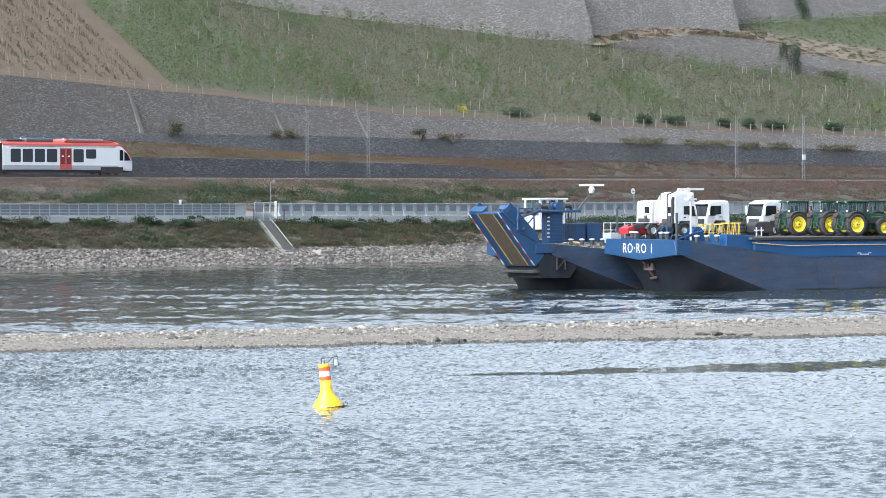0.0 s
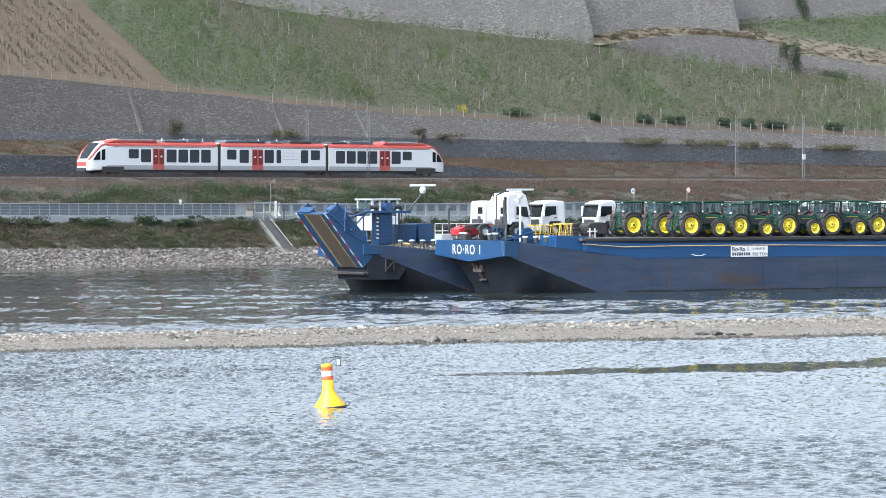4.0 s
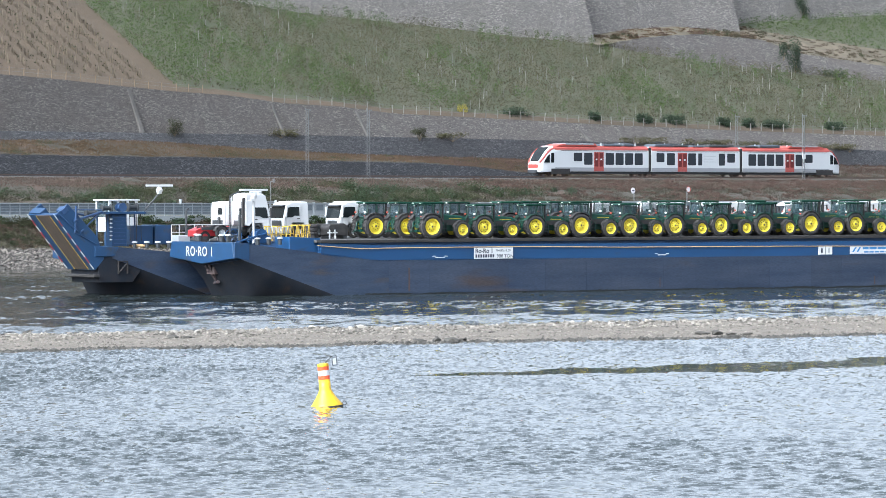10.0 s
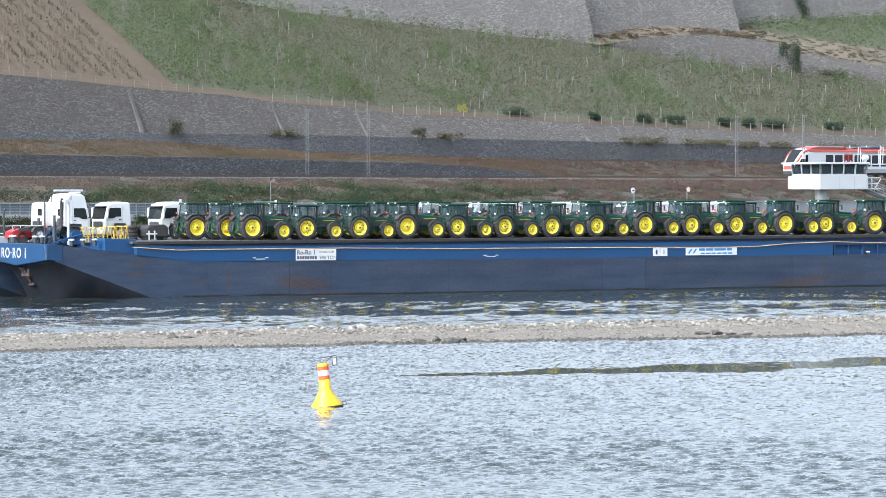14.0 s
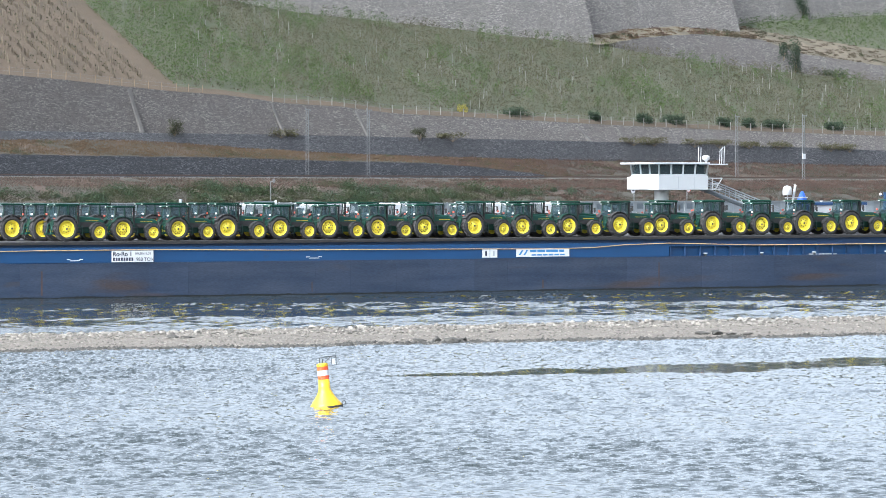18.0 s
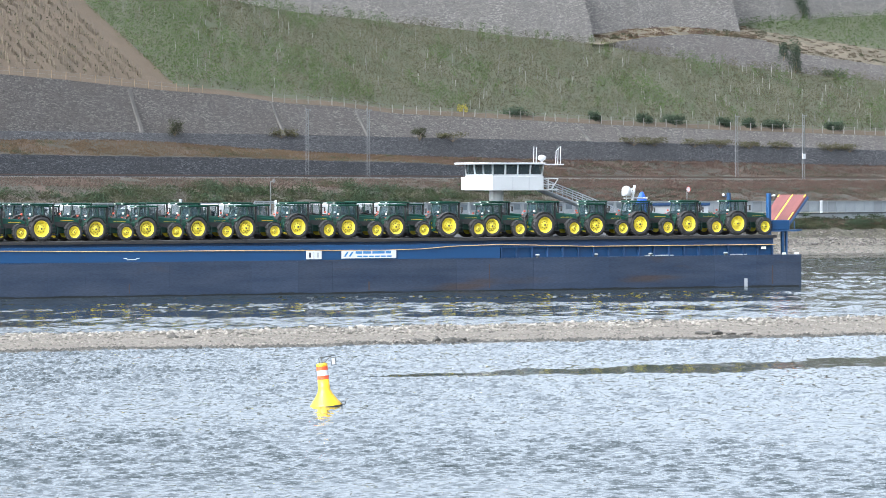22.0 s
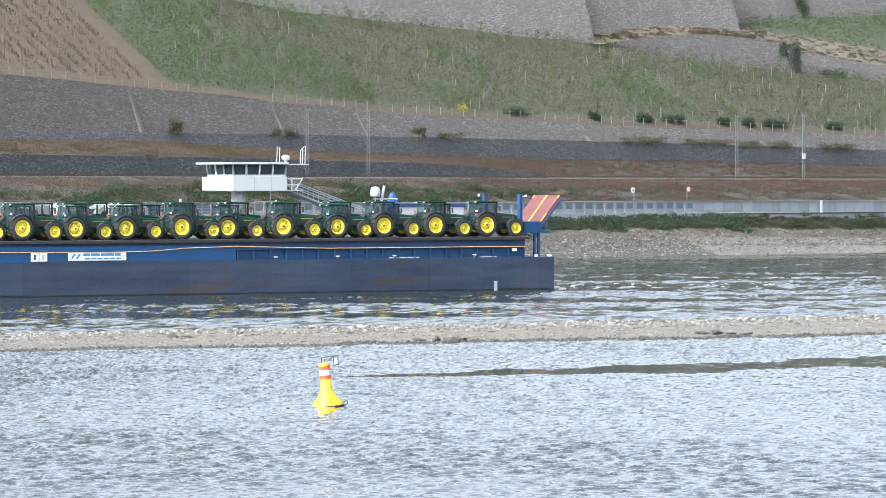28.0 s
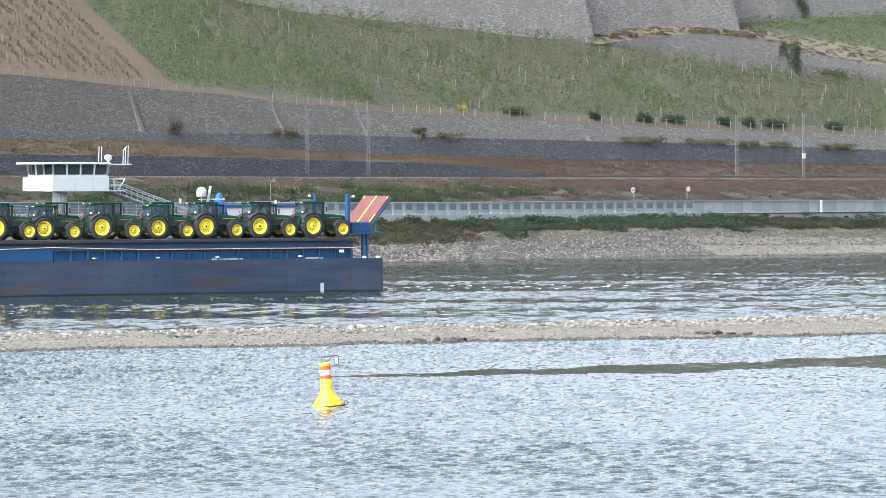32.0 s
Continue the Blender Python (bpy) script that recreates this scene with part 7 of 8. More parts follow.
        # end windows: cab glazing
        if lead or tail:
            sg = -1 if lead else 1
            xa = a if lead else e
            for sd in (-1, 1):
                b = B()
                prism(b, [(xa + sg * 0.2, 1.75), (xa + sg * 0.75, 1.75), (xa + sg * 0.75, 2.95), (xa + sg * 0.2, 3.05)], sd * (W + 0.004), sd * (W + 0.02), "y")
                part("cab_window", b, M_GLASS, c)
                b = B()
                prism(b, [(xa + sg * 0.95, 1.75), (xa + sg * 1.95, 1.75), (xa + sg * 1.35, 2.6), (xa + sg * 0.95, 2.85)], sd * (W - 0.12), sd * (W * 0.985 + 0.01), "y")
                part("cab_window", b, M_GLASS, c)
                b = B()
                box(b, min(xa + sg * 2.2, xa + sg * 2.5), max(xa + sg * 2.2, xa + sg * 2.5), sd * 0.78 - 0.2, sd * 0.78 + 0.28, 1.25, 1.5, 0.03)
                part("headlight", b, M_LAMP, c)
            b = B()
            rows = [[b.verts.new((xa + sg * (q + 0.05), y * 0.94 * sh, z + 0.04)) for y in (-1, 1)] for q, sh, z in ((0.45, 1.0, 3.74), (0.7, 0.99, 3.667), (1.4, 0.955, 3.088), (2.0, 0.88, 2.355), (2.36, 0.78, 1.86))]
            for p, q in zip(rows, rows[1:]):
                b.faces.new((p[0], p[1], q[1], q[0]))
            part("windscreen", b, M_GLASS, c)
            for sd in (-1, 1):
                b = B()
                pts = [(0.0, 1.28, 3.66), (0.7, 1.25, 3.42), (1.4, 1.22, 2.85), (2.0, 1.12, 2.15), (2.42, 0.95, 1.7)]
                for p, q in zip(pts, pts[1:]):
                    tube(b, (xa + sg * p[0], sd * p[1], p[2]), (xa + sg * q[0], sd * q[1], q[2]), 0.15, 6)
                part("nose_stripe", b, M_TRAIN_RED, c, "red nose stripe")
                b = B()
                box(b, x0 + 1.9 if lead else x1 - 5.3, x0 + 5.3 if lead else x1 - 1.9, sd * (W + 0.01) - 0.012, sd * (W + 0.01) + 0.012, 0.28, 0.98, 0.0)
                part("bogie_opening", b, M_BLACK, c)
            b = B()
            box(b, min(xa + sg * 2.3, xa + sg * 2.66), max(xa + sg * 2.3, xa + sg * 2.66), -0.9, 0.9, 1.0, 1.55, 0.08)
            part("nose_panel", b, M_TRAIN_RED, c)
            b = B()
            box(b, min(xa + sg * 1.9, xa + sg * 2.85), max(xa + sg * 1.9, xa + sg * 2.85), -0.8, 0.8, 0.35, 0.85, 0.06)
            part("coupler_fairing", b, M_STEEL_D, c)
    # bogies
    for x in (-25.6, -8.8, 8.8, 25.6):
        bg = new("bogie")
        bg.parent = t
        bg.matrix_basis = Matrix.Translation((x, 0, 0))
        b = B()
        for sd in (-1, 1):
            prism(b, [(-1.6, 0.4), (-1.4, 0.75), (1.4, 0.75), (1.6, 0.4), (0.6, 0.3), (-0.6, 0.3)], sd * 0.95, sd * 1.2, "y", 0.03)
        part("bogie_frame", b, M_BLACK, bg)
        for wx in (-1.25, 1.25):
            b = B()
            for sd in (-1, 1):
                lathe(b, [(0.40, sd * 0.7), (0.43, sd * 0.74), (0.40, sd * 0.86), (0.1, sd * 0.9)], 16, "y", (wx, 0, 0.43))
            tube(b, (wx, -0.75, 0.43), (wx, 0.75, 0.43), 0.08)
            part("wheelset", b, M_RAIL, bg)
    for x in (-8.8, 8.8):
        b = B()
        box(b, x - 0.32, x + 0.32, -1.3, 1.3, 0.7, 3.75)
        part("gangway", b, M_BLACK, t, "black gangway bellows")
    # pantograph folded on the middle car
    b = B()
    for y in (-0.6, 0.6):
        tube(b, (-6.5, y, 4.0), (-4.9, y * 0.6, 4.35), 0.04)
        tube(b, (-4.9, y * 0.6, 4.35), (-6.4, y * 0.9, 4.55), 0.035)
    tube(b, (-6.4, -0.9, 4.56), (-6.4, 0.9, 4.56), 0.05)
    part("pantograph", b, M_STEEL_D, t)
    return t


TRAIN = train()
TRAIN.matrix_basis = train_pose(0)

# ---- railway track ----
for name, n in (("rail", 438.58), ("rail", 440.02)):
    b = B()
    for i in range(80):
        s, u = 160 + i * 9.0, 160 + (i + 1) * 9.0
        vs = []
        for q in (s, u):
            z = z_rail(q)
            vs.append([b.verts.new((q, n + dn, z + dz)) for dn, dz in ((-0.06, -0.16), (-0.06, 0.0), (0.06, 0.0), (0.06, -0.16))])
        for j in range(3):
            b.faces.new((vs[0][j], vs[1][j], vs[1][j + 1], vs[0][j + 1]))
    tagged(part(name, b, M_RAIL, m=BANK), "long rusty steel rail", "rail", "rails of the track", "structure")
# ---- river wall, railings, stairs ----
def river_wall():
    """Concrete base wall with railing fields, solid panels, a gate and a coping."""
    t = thing("wall_7", "grey concrete river wall topped by railings and panels", "wall", kind="structure", m=BANK)
    b = B()
    secs = []
    for i in range(131):
        s = 180 + i * 4.0
        secs.append([b.verts.new(p) for p in ((s, 405.0, z_foot(s) - 1.0), (s, 405.0, z_base(s)), (s, 405.4, z_base(s)), (s, 405.4, z_foot(s) - 1.0))])
    for p, q in zip(secs, secs[1:]):
        for j in range(3):
            b.faces.new((p[j], q[j], q[j + 1], p[j + 1]))
    part("wall_base", b, M_CONCRETE, t)
    mesh_c = {}

    def shared(key, make, name, material, m):
        if key not in mesh_c:
            o = part(name, make(), material, t, m=m)
            mesh_c[key] = o.data
            return o
        o = new(name, mesh_c[key])
        o.parent = t
        o.matrix_basis = m
        return o

    def slab():
        q = B()
        box(q, 0.06, 1.69, 0.06, 0.18, 0.03, 1.40)
        return q

    def inset():
        q = B()
        box(q, 0.36, 1.40, 0.035, 0.058, 0.52, 1.18)
        return q

    def rib():
        q = B()
        prism(q, [(-0.16, 0.0), (0.05, -0.35), (0.22, -0.35), (0.22, 1.45), (0.0, 1.45), (0.0, 0.35)], -0.07, 0.07, "x")
        return q

    def post():
        q = B()
        box(q, -0.05, 0.05, 0.02, 0.14, -0.1, 1.38)
        return q

    def mesh_panel():
        q = B()
        box(q, 0.06, 1.30, 0.08, 0.095, 0.12, 1.25)
        return q

    def rails():
        q = B()
        for z in (0.08, 0.42, 0.72, 1.0, 1.34):
            box(q, 0.0, 1.36, 0.05, 0.11, z - 0.028, z + 0.028)
        return q

    s = 316.0
    while s < 354.6:
        m = Matrix.Translation((s, 405.05, z_base(s)))
        shared("post", post, "railing_post", M_GALV, m)
        shared("rails", rails, "railing_grid", M_GALV, m)
        shared("mesh", mesh_panel, "railing_panel", M_MESH, m)
        s += 1.36
    s = 361.6
    while s < 429.5:
        m = Matrix.Translation((s, 405.05, z_base(s) + 0.04))
        shared("slab", slab, "concrete_panel", M_PANEL, m)
        shared("rib", rib, "concrete_rib", M_CONCRETE, m)
        shared("inset", inset, "inset_plate", M_MESH, m)
        s += 1.75
    m = Matrix.Translation((354.9, 405.05, z_base(355) + 0.04))
    shared("slab", slab, "concrete_panel", M_PANEL, m)
    while s < 476:
        m = Matrix.Translation((s, 405.05, z_base(s) + 0.1))
        shared("slab", slab, "concrete_panel", M_PANEL, m)
        shared("rib2", post, "panel_post", M_GALV, m)
        s += 1.75
    b = B()
    for i in range(41):
        s, u = 314 + i * 4.0, 318 + i * 4.0
        box(b, s, u, 404.98, 405.3, z_wall(s) - 0.09, z_wall(s))
    part("coping", b, M_CONCRETE, t)
    # dark strip that stands for the shadow line under the last panels
    b = B()
    box(b, 431, 476, 404.9, 405.05, z_base(440) - 0.15, z_base(440) - 0.02)
    part("shadow_ledge", b, M_STEEL_D, t)
    return t


M_MESH = mat("railing_mesh", (0.115, 0.140, 0.162), 0.6, 0.1, grain=0.15, second=(0.175, 0.20, 0.222), scale=2.2)
river_wall()


def gate():
    t = thing("gate", "pale steel gate in the river wall above the stairs", "gate", m=BANK @ Matrix.Translation((357.7, 404.95, 4.35)))
    for x in (0.0, 1.35, 2.3):
        b = B()
        box(b, x, x + 0.12, 0, 0.12, 0, 2.35)
        part("gate_post", b, M_GALV, t)
    b = B()
    box(b, 0, 3.0, 0, 0.1, 2.28, 2.4)
    part("gate_beam", b, M_GALV, t)
    b = B()
    box(b, 0.15, 2.3, 0.05, 0.09, 0.05, 1.15)
    part("gate_leaf", b, M_PANEL, t)
    b = B()
    box(b, 0.3, 1.2, 0.04, 0.05, 1.25, 2.1)
    part("gate_panel", b, M_MESH, t)
    for x in (-0.25, 4.3):
        b = B()
        tube(b, (x, -0.15, 0), (x, -0.15, 1.6), 0.07)
        part("bollard_post", b, M_STEEL_D, t)


gate()


def stairs():
    t = thing("stairs", "concrete stairs with white side rails down the bank", "stairs", m=BANK)
    top, bot = Vector((359.0, 404.7, 4.65)), Vector((356.5, 398.2, 1.6))
    for i in range(16):
        k = i / 15
        p = top.lerp(bot, k)
        b = B()
        box(b, p.x - 0.75, p.x + 0.75, p.y - 0.3, p.y + 0.25, p.z - 0.5, p.z)
        part("step", b, M_STEP, t)
    for d in (-0.85, 0.85):
        b = B()
        tube(b, top + Vector((d, 0, 0.25)), bot + Vector((d, 0, 0.25)), 0.045)
        part("side_rail", b, M_POST, t)
    b = B()
    prism(b, [(-1.2, -0.6), (1.6, -0.6), (1.4, 0.15), (-1.0, 0.15)], -1.2, 0.6, "y", 0.08)
    part("landing", b, M_ROCK1, t, m=Matrix.Translation((356.0, 397.9, 1.1)))


stairs()
t = thing("stone_block", "flat-topped pale stone slab on the rubble bank", "stone block", m=BANK @ Matrix.Translation((360.4, 396.6, 0.75)))
b = B()
prism(b, [(-1.5, -0.7), (0.5, -0.7), (0.75, 0.2), (-0.9, 0.3), (-1.3, 0.0)], -0.7, 0.9, "y", 0.1)
part("slab_body", b, M_ROCK1, t)
b = B()
prism(b, [(-0.9, 0.26), (1.0, 0.24), (1.35, 0.42), (0.7, 0.62), (-0.7, 0.66)], -0.6, 0.9, "y", 0.06)
part("slab_cap", b, M_ROCK1, t)


def lamp_post():
    t = thing("street_lamp", "slim grey lamp post with a white board", "street lamp", m=BANK @ Matrix.Translation((360.7, 405.6, 4.4)))
    b = B()
    tube(b, (0, 0, 0), (0, 0, 4.6), 0.045, 8)
    part("pole", b, M_MAST, t)
    b = B()
    tube(b, (0.05, 0, 4.55), (0.75, 0, 4.75), 0.04)
    box(b, 0.35, 0.62, -0.1, 0.1, 4.45, 4.85, 0.03)
    part("lamp_head", b, M_MAST, t)
    b = B()
    box(b, -0.16, 0.16, -0.9, -0.82, 0.55, 2.45, 0.02)
    part("board", b, M_SIGN, t, "white board")


lamp_post()
for i, (s, n, top) in enumerate(((424.25, 410, 7.75), (433.7, 410, 7.85))):
    t = thing("road_sign", "round road sign on a grey post", "road sign", "road signs behind the wall", m=BANK @ Matrix.Translation((s, n, z_hedge(s) - 0.5)))
    h = top - z_hedge(s) + 0.5
    b = B()
    tube(b, (0, 0, 0), (0, 0, h), 0.035)
    part("post", b, M_GALV, t)
    b = B()
    lathe(b, [(0.36, -0.02), (0.36, 0.02)], 20, "y", (-0.25 if i == 0 else 0.2, -0.08, h))
    d = part("disc", b, M_SIGN, t)
    b = B()
    if i == 0:
        box(b, -0.5, 0.0, -0.11, -0.10, h - 0.06, h + 0.06)
        part("bar", b, M_TEXT, d)
    else:
        for q in range(20):
            u, w = 2 * math.pi * q / 20, 2 * math.pi * (q + 1) / 20
            tube(b, (0.2 + 0.33 * math.cos(u), -0.1, h + 0.33 * math.sin(u)), (0.2 + 0.33 * math.cos(w), -0.1, h + 0.33 * math.sin(w)), 0.035, 4)
        part("ring", b, M_REDLAMP, d)
t = thing("notice_post", "tall white board on a post before the wall", "sign", m=BANK @ Matrix.Translation((452.2, 404.3, 3.9)))
b = B()
tube(b, (0, 0, -0.3), (0, 0, 2.5), 0.04)
part("post", b, M_GALV, t)
b = B()
box(b, -0.22, 0.22, -0.07, -0.03, 0.95, 2.5)
part("board", b, M_SIGN, t)
b = B()
box(b, -0.11, 0.11, -0.11, 0.11, 0, 1.0, 0.03)
box(b, -0.13, 0.13, -0.13, 0.13, 1.0, 1.2)
tagged(part("marker_post", b, M_GREY, m=BANK @ Matrix.Translation((352.8, 412, z_hedge(352) - 0.3))), "small white marker post by the road", "marker")


# ---- railway masts ----
def mast(s, n, foot, top):
    t = thing("catenary_mast", "slim grey lattice railway mast with zigzag braces", "railway mast", "railway masts", m=BANK @ Matrix.Translation((s, n, foot)))
    h = top - foot
    w0, w1 = 0.25, 0.20
    for sd in (-1, 1):
        b = B()
        tube(b, (sd * w0, 0, 0), (sd * w1, 0, h), 0.045, 5)
        part("leg", b, M_MAST, t)
    for i in range(22):
        z = h * (i + 0.5) / 22
        w = w0 + (w1 - w0) * z / h
        b = B()
        d = h / 42 * (1 if i % 2 else -1)
        tube(b, (-w, 0, z - d), (w, 0, z + d), 0.028, 4)
        part("brace", b, M_MAST, t)
    b = B()
    box(b, -0.3, 0.4, -0.04, 0.04, h, h + 0.08)
    lathe(b, [(0.04, h + 0.06), (0.08, h + 0.12), (0.04, h + 0.28)], 8, "z", (-0.25, 0, 0))
    lathe(b, [(0.04, h - 0.08), (0.08, h - 0.04), (0.04, h + 0.08)], 8, "z", (0.55, 0, 0))
    part("insulator_arm", b, M_MAST, t)
    return t


for s, n, z0, z1 in ((399.62, 442.5, 9.7, 17.8), (404.85, 437.0, 9.5, 17.75), (477.9, 442.5, 9.4, 17.55), (485.25, 437.0, 9.1, 17.65)):
    mm = mast(s, n, z0, z1)
b = B()
box(b, -0.3, 0.3, -0.12, -0.05, 2.7, 3.4)
part("number_plate", b, M_SIGN, mm, "small white plate")

# ---- buttresses and pale strips of the tall wall ----
for s, w in ((381.4, 0.5), (405.0, 0.4), (419.5, 0.45), (460.1, 0.4)):
    b = B()
    zt, zb = z_big(s) - 0.3, z_dtop(s)
    vs = [b.verts.new(p) for p in ((s, 452.75, zb), (s + w, 452.75, zb), (s + w, 455.4, zt), (s, 455.4, zt), (s, 453.3, zb), (s + w, 453.3, zb), (s + w, 455.9, zt), (s, 455.9, zt))]
    for f in ((0, 1, 2, 3), (4, 7, 6, 5), (0, 4, 5, 1), (1, 5, 6, 2), (2, 6, 7, 3), (3, 7, 4, 0)):
        b.faces.new([vs[i] for i in f])
    tagged(part("buttress", b, M_STRIP, m=BANK), "pale stone buttress strip on the tall wall", "buttress", "buttresses", "structure")

# ---- fences and vineyard stakes ----
def fence(s0, s1, gap, height, material, label):
    t = thing("fence", label, "fence", m=BANK)
    o = None
    s = s0
    while s < s1:
        m = pose(s, 456.1, z_big(s) - 0.1, rr.uniform(-3, 3), rr.uniform(-3, 3), 0)
        if o is None:
            b = B()
            tube(b, (0, 0, 0), (0, 0, height), 0.055, 5)
            o = part("post", b, material, t, m=m)
        else:
            share(o, "post", t, m)
        s += gap * rr.uniform(0.9, 1.1)
    for k in (0.55, 0.92):
        V, Fc = [], []
        n = int((s1 - s0) / gap)
        for i in range(n + 1):
            s = s0 + gap * i
            z = z_big(s) + height * k - 0.1 - 0.02 * (i % 2)
            V += [(s, 456.1 + dy, z + dz) for dy, dz in ((-0.009, -0.009), (0.009, -0.009), (0.009, 0.009), (-0.009, 0.009))]
            if i:
                Fc += [(4 * i - 4 + j, 4 * i + j, 4 * i + (j + 1) % 4, 4 * i - 4 + (j + 1) % 4) for j in range(4)]
        soup("wire", V, Fc, M_MAST, t)


fence(361, 396, 2.2, 1.15, M_WOOD, "low weathered timber fence along the wall top")
fence(406, 545, 2.15, 1.25, M_POST, "row of pale fence posts with wire along the wall top")

t = thing("vineyard_trellis", "pale wooden stakes standing among the vines", "stakes", m=BANK)
o = None
for i in range(295):
    s = rr.uniform(391, 560)
    n = 457.2 + (n_vtop(s) - 458) * rr.random()
    m = pose(s, n, on_hill(s, n) - 0.1, rr.uniform(-5, 5), rr.uniform(-5, 5), 0) @ Matrix.Diagonal((1, 1, rr.uniform(0.8, 1.25), 1))
    if o is None:
        b = B()
        tube(b, (0, 0, 0), (0, 0, 1.45), 0.035, 4)
        o = part("stake", b, M_POST, t, m=m)
    else:
        share(o, "stake", t, m)
t = thing("vineyard_trellis", "thin brown stakes of the young vines", "stakes", m=BANK)
o = None
for i in range(290):
    s = 363 + 2.3 * rr.randrange(0, 11) + rr.uniform(-0.1, 0.1)
    n = 457.8 + 20 * rr.random()
    m = pose(s, n, on_hill(s, n) - 0.1, rr.uniform(-6, 6), rr.uniform(-6, 6), 0)
    if o is None:
        b = B()
        tube(b, (0, 0, 0), (0, 0, 1.2), 0.045, 4)
        o = part("stake", b, M_TWIG, t, m=m)
    else:
        share(o, "stake", t, m)
# low stems of the young vines
V, Fc = [], []
for i in range(1700):
    s = 349.2 + 2.3 * rr.randrange(0, 17) + rr.uniform(-0.35, 0.35)
    n = 457.5 + 24 * rr.random()
    z = on_hill(s, n)
    h = rr.uniform(0.3, 0.75)
    k = len(V)
    dx = rr.uniform(-0.15, 0.15)
    V += [(s - 0.05, n, z - 0.1), (s + 0.05, n, z - 0.1), (s + 0.05 + dx, n, z + h), (s - 0.05 + dx, n, z + h), (s, n + 0.08, z - 0.1), (s + dx, n + 0.06, z + h)]
    Fc += [(k, k + 1, k + 2, k + 3), (k + 1, k + 4, k + 5, k + 2), (k + 4, k, k + 3, k + 5)]
o = tagged(soup("vine_stems", V, Fc, M_TWIG), "short dark vine stems on bare soil", "vines", kind="stuff")
o.matrix_basis = BANK


def bush(name, s, n, z, sx, sy, sz, count, leafm, label, seed, size=0.08, trunk=True):
    r = np.random.default_rng(seed)
    t = thing(name, label, "bush", m=BANK @ Matrix.Translation((s, n, z)))
    q = []
    k = max(6, int(count / 30))
    for i in range(k):
        c = r.uniform(-0.75, 0.75, 3) * (sx, sy, sz * 0.6) + (0, 0, sz * 0.55)
        p = r.normal(size=(60, 3))
        p /= np.linalg.norm(p, axis=1)[:, None]
        q.append(c + p * r.random((60, 1)) ** 0.4 * (sx * 0.45, sy * 0.45, sz * 0.35))
    leaves("crown", np.concatenate(q), size, leafm, "", "", seed, None, parent=t)
    if trunk:
        for i in range(4):
            a = i * 1.6
            b = B()
            tube(b, (0, 0, -0.3), (sx * 0.5 * math.cos(a), sy * 0.5 * math.sin(a), sz * 0.6), 0.06, 5, 0.02)
            part("stem", b, M_TWIG, t)
    return t


for i, (s, w) in enumerate(((449.5, 2.7), (464.0, 1.0), (473.5, 1.5), (479.3, 2.2), (489.5, 1.3), (494.8, 1.2), (500.5, 2.7), (513.0, 1.9))):
    bush("hedge", s + 1.2, 456.9, z_big(s) + 0.2, w * 1.15, 0.5, 1.35, 900, M_LEAF_D, "clipped dark green hedge piece on the wall top", 70 + i, 0.085)
bush("shrub", 440.4, 457.4, z_big(440) + 0.2, 0.9, 0.6, 1.3, 420, M_LEAF_F, "yellow-leaved shrub above the wall", 90, 0.085)
bush("shrub", 521.8, 471.5, 24.6, 1.3, 0.6, 4.4, 1100, M_LEAF_D, "dark ivy bush hanging on the terrace wall", 91, 0.085)
bush("shrub", 519.6, 471.8, 26.6, 1.1, 0.5, 2.2, 500, M_LEAF_D, "dark ivy on the terrace wall", 94, 0.085)
bush("shrub", 538.5, 485.2, 33.2, 1.5, 0.9, 3.4, 1000, M_LEAF_D, "dark bush against the upper wall", 92, 0.085)
bush("shrub", 528.5, 470.4, 23.6, 2.4, 0.8, 1.5, 500, M_LEAF_A, "green bush at the foot of the terrace wall", 93, 0.085)
bush("shrub", 386.3, 452.2, z_dtop(386) - 0.1, 1.6, 0.5, 1.6, 500, M_LEAF_B, "weedy bush at the foot of the tall wall", 95)
bush("shrub", 428, 452.2, z_dtop(428) - 0.1, 1.3, 0.5, 1.1, 360, M_LEAF_B, "weedy bush at the foot of the tall wall", 96)
for i, s in enumerate((404, 434, 468, 472, 480, 485, 491, 497, 508, 512)):
    bush("shrub", s, 452.3, z_dtop(s) - 0.15, 3.0, 0.45, 0.8, 420, M_LEAF_V, "olive weeds along the foot of the tall wall", 100 + i)
for i, (s, n, sx, sz) in enumerate(((323, 405, 2.2, 1.5), (334, 404.5, 1.6, 1.6), (346, 404.6, 1.2, 1.3), (353.8, 403.8, 2.0, 1.7), (369, 404.2, 1.6, 1.3), (388, 404, 2.0, 1.4), (394, 400.6, 1.5, 2.4), (434, 403.6, 2.4, 2.0), (458, 403.5, 2.6, 1.2), (412, 404.3, 2.4, 1.5), (419, 404.2, 2.2, 1.4), (404, 404.2, 2.0, 1.4))):
    bush("shrub", s, n - 0.6, z_riprap(s) + (z_foot(s) - z_riprap(s)) * (n - 399.6) / 6, sx * 1.5, 0.9, sz * 0.6, 800, (M_LEAF_B, M_LEAF_A, M_LEAF_D)[i % 3 if s < 390 else 2], "bush on the river bank below the wall", 120 + i, 0.085)

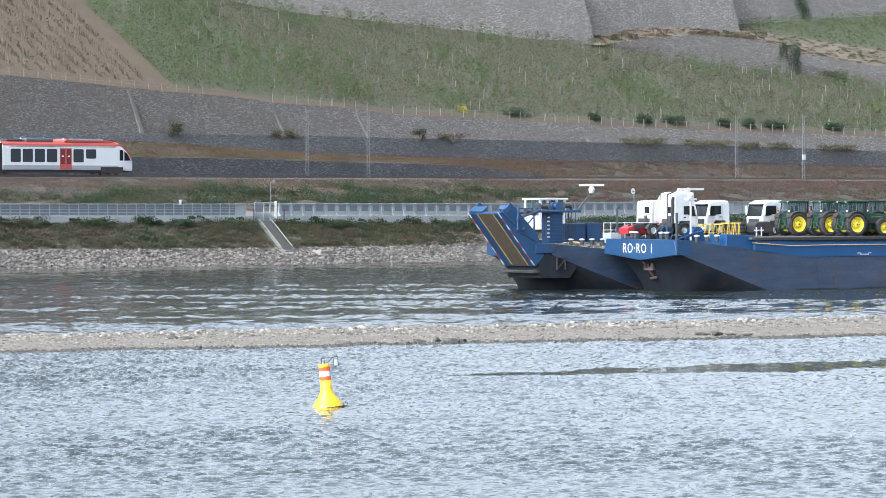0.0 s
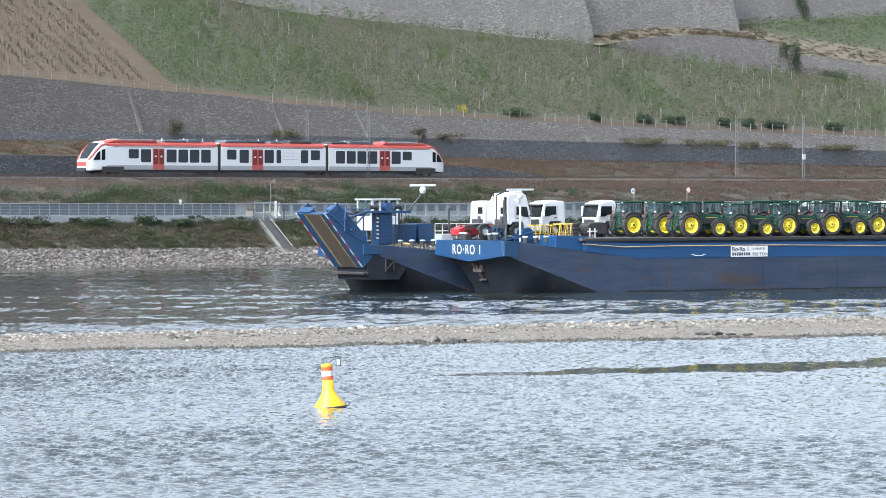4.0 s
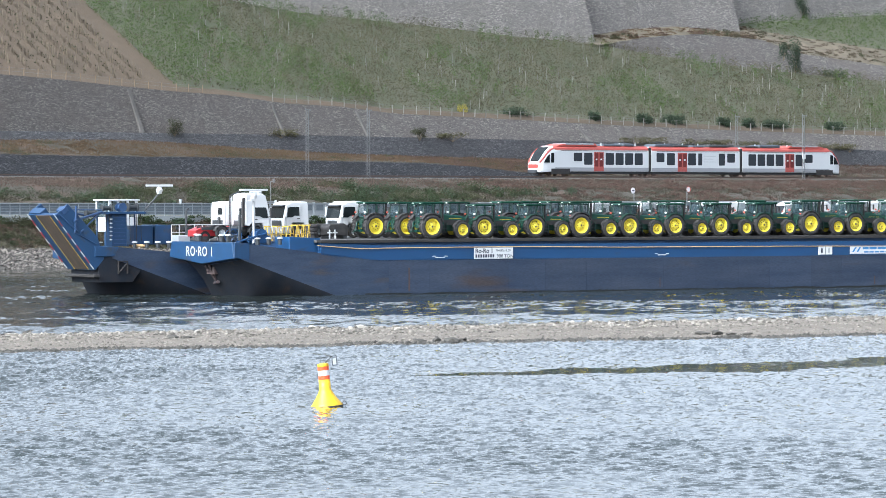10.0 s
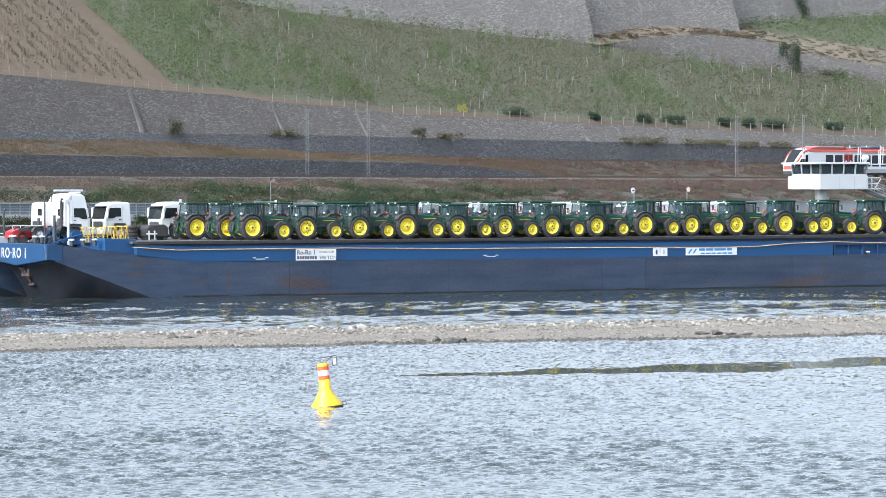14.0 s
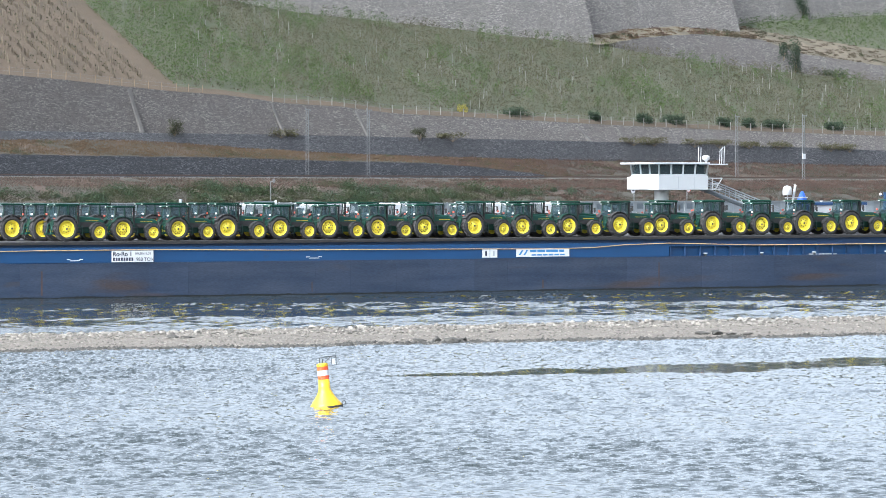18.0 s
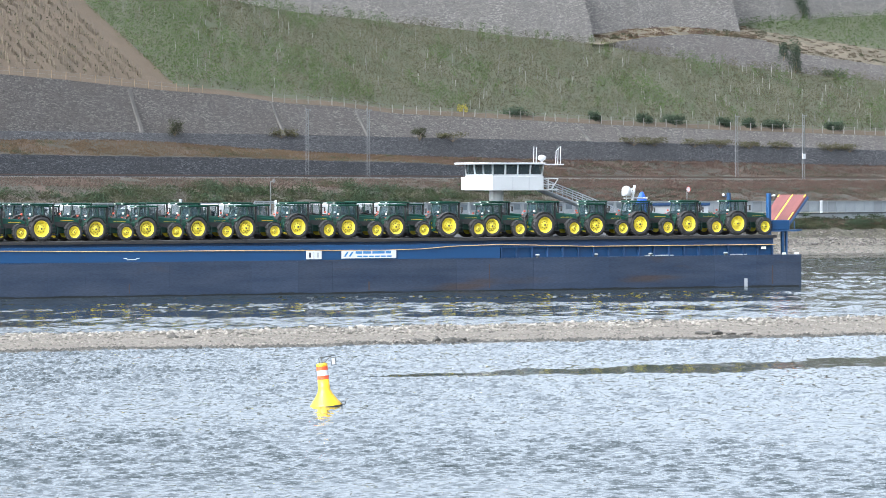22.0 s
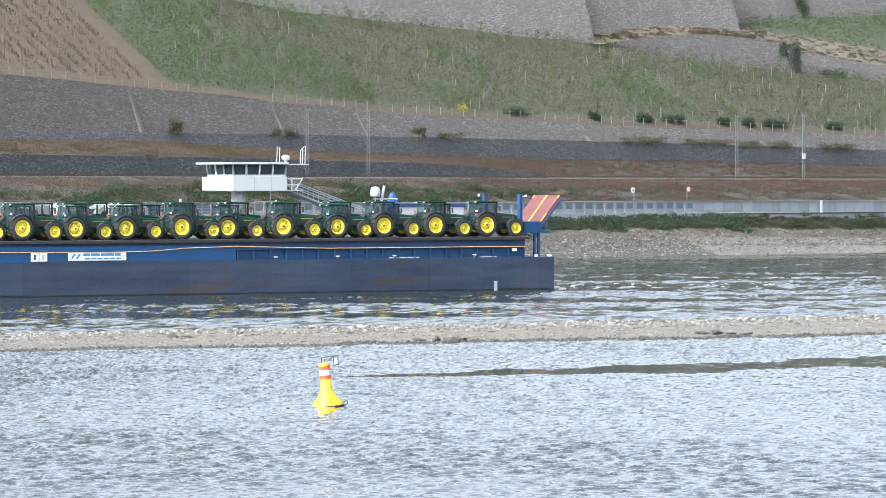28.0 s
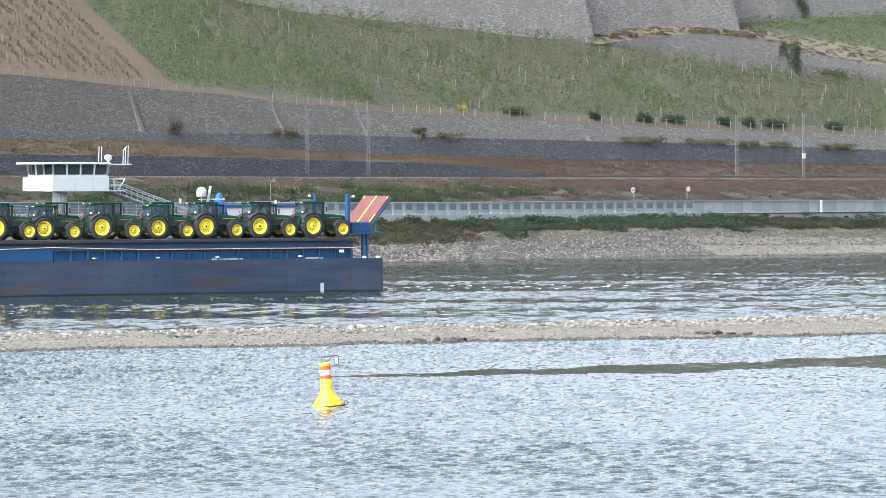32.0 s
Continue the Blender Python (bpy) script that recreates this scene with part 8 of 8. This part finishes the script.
# ---- yellow buoy ----
def buoy():
    t = thing("buoy", "yellow channel buoy with red and white bands", "buoy")
    b = B()
    lathe(b, [(0.50, -0.35), (0.67, -0.02), (0.665, 0.05), (0.60, 0.14), (0.42, 0.38), (0.29, 0.60), (0.245, 0.74), (0.235, 1.12)], 28, "z")
    part("float", b, M_BUOY, t, "bright yellow float", smooth=True)
    for z0, z1, m, nm in ((1.12, 1.28, M_BAND, "red_band"), (1.28, 1.50, M_SIGN, "white_band"), (1.50, 1.66, M_BAND, "red_band")):
        b = B()
        lathe(b, [(0.236, z0), (0.236, z1)], 24, "z")
        part(nm, b, m, t)
    b = B()
    lathe(b, [(0.236, 1.66), (0.24, 1.70), (0.22, 1.78), (0.1, 1.80)], 24, "z")
    part("cap", b, M_BUOY, t)
    b = B()
    for p, q in (((-0.1, 0, 1.78), (-0.1, 0, 2.02)), ((-0.1, 0, 2.02), (0.58, 0, 2.06)), ((0.4, 0, 2.05), (0.4, 0, 1.66)), ((0.58, 0, 2.06), (0.58, 0, 1.66)), ((0.4, 0, 1.66), (0.62, 0, 1.68)), ((0.02, 0, 1.8), (0.02, 0, 1.95)), ((0.1, 0.2, 1.8), (0.4, 0, 2.05))):
        tube(b, p, q, 0.016, 5)
    part("top_frame", b, M_STEEL_D, t, "dark steel top frame")
    b = B()
    box(b, 0.42, 0.56, -0.02, 0.0, 1.70, 1.95)
    part("reflector", b, M_GREY, t)
    b = B()
    lathe(b, [(0.68, -0.06), (0.69, 0.0), (0.67, 0.03)], 28, "z")
    part("waterline_rim", b, M_BLACK, t)
    b = B()
    lathe(b, [(0.08 + 0.016 * math.cos(a), 0.016 * math.sin(a)) for a in [math.pi * i / 3 for i in range(6)]], 14, "y", (0.74, 0, 0.08), False)
    part("ring", b, M_STEEL_D, t)
    return t


M_BUOY = mat("buoy_yellow", (0.72, 0.46, 0.012), 0.4, grain=0.04, second=(0.64, 0.40, 0.012), scale=2.0)
M_BAND = mat("buoy_red", (0.80, 0.10, 0.03), 0.45, grain=0.04)
BUOY = buoy()


def buoy_pose(dx, lean):
    return pose(-4.76 + dx, 198.06, 0.0, 0, lean, 0)


BUOY.matrix_basis = buoy_pose(0, -5)


bush("shrub", 447.5, 480.2, 33.6, 1.6, 0.5, 1.6, 600, M_LEAF_C, "dry creeper hanging on the upper wall", 130, 0.085)
bush("shrub", 461.0, 479.6, 32.6, 0.9, 0.5, 2.2, 500, M_LEAF_C, "dry creeper streak on the upper wall", 131, 0.085)


def motions():
    beat = [0, 4, 8, 12, 16, 20, 24, 28, 32]
    for ob, m in CARRIED:
        walk(ob, [(t, ship_pose(t) @ m) for t in beat])
    walk(TRAIN, [(t, train_pose(t)) for t in range(0, 33, 2)])
    sway = [0, 0.07, 0.11, 0.11, 0.02, -0.06, -0.09, -0.06, -0.05, -0.09, -0.07, -0.11, -0.08, -0.06, 0.0, 0.02, 0.02]
    walk(BUOY, [(2 * i, buoy_pose(dx * 0.75, -5.0 + 5 * dx)) for i, dx in enumerate(sway)])
    for sh, v in ((near_channel, 0.18), (main_channel, 0.8)):
        walk(sh, [(t, Matrix.Translation((-v * t, -0.5 * v * t, 0))) for t in beat])


motions()
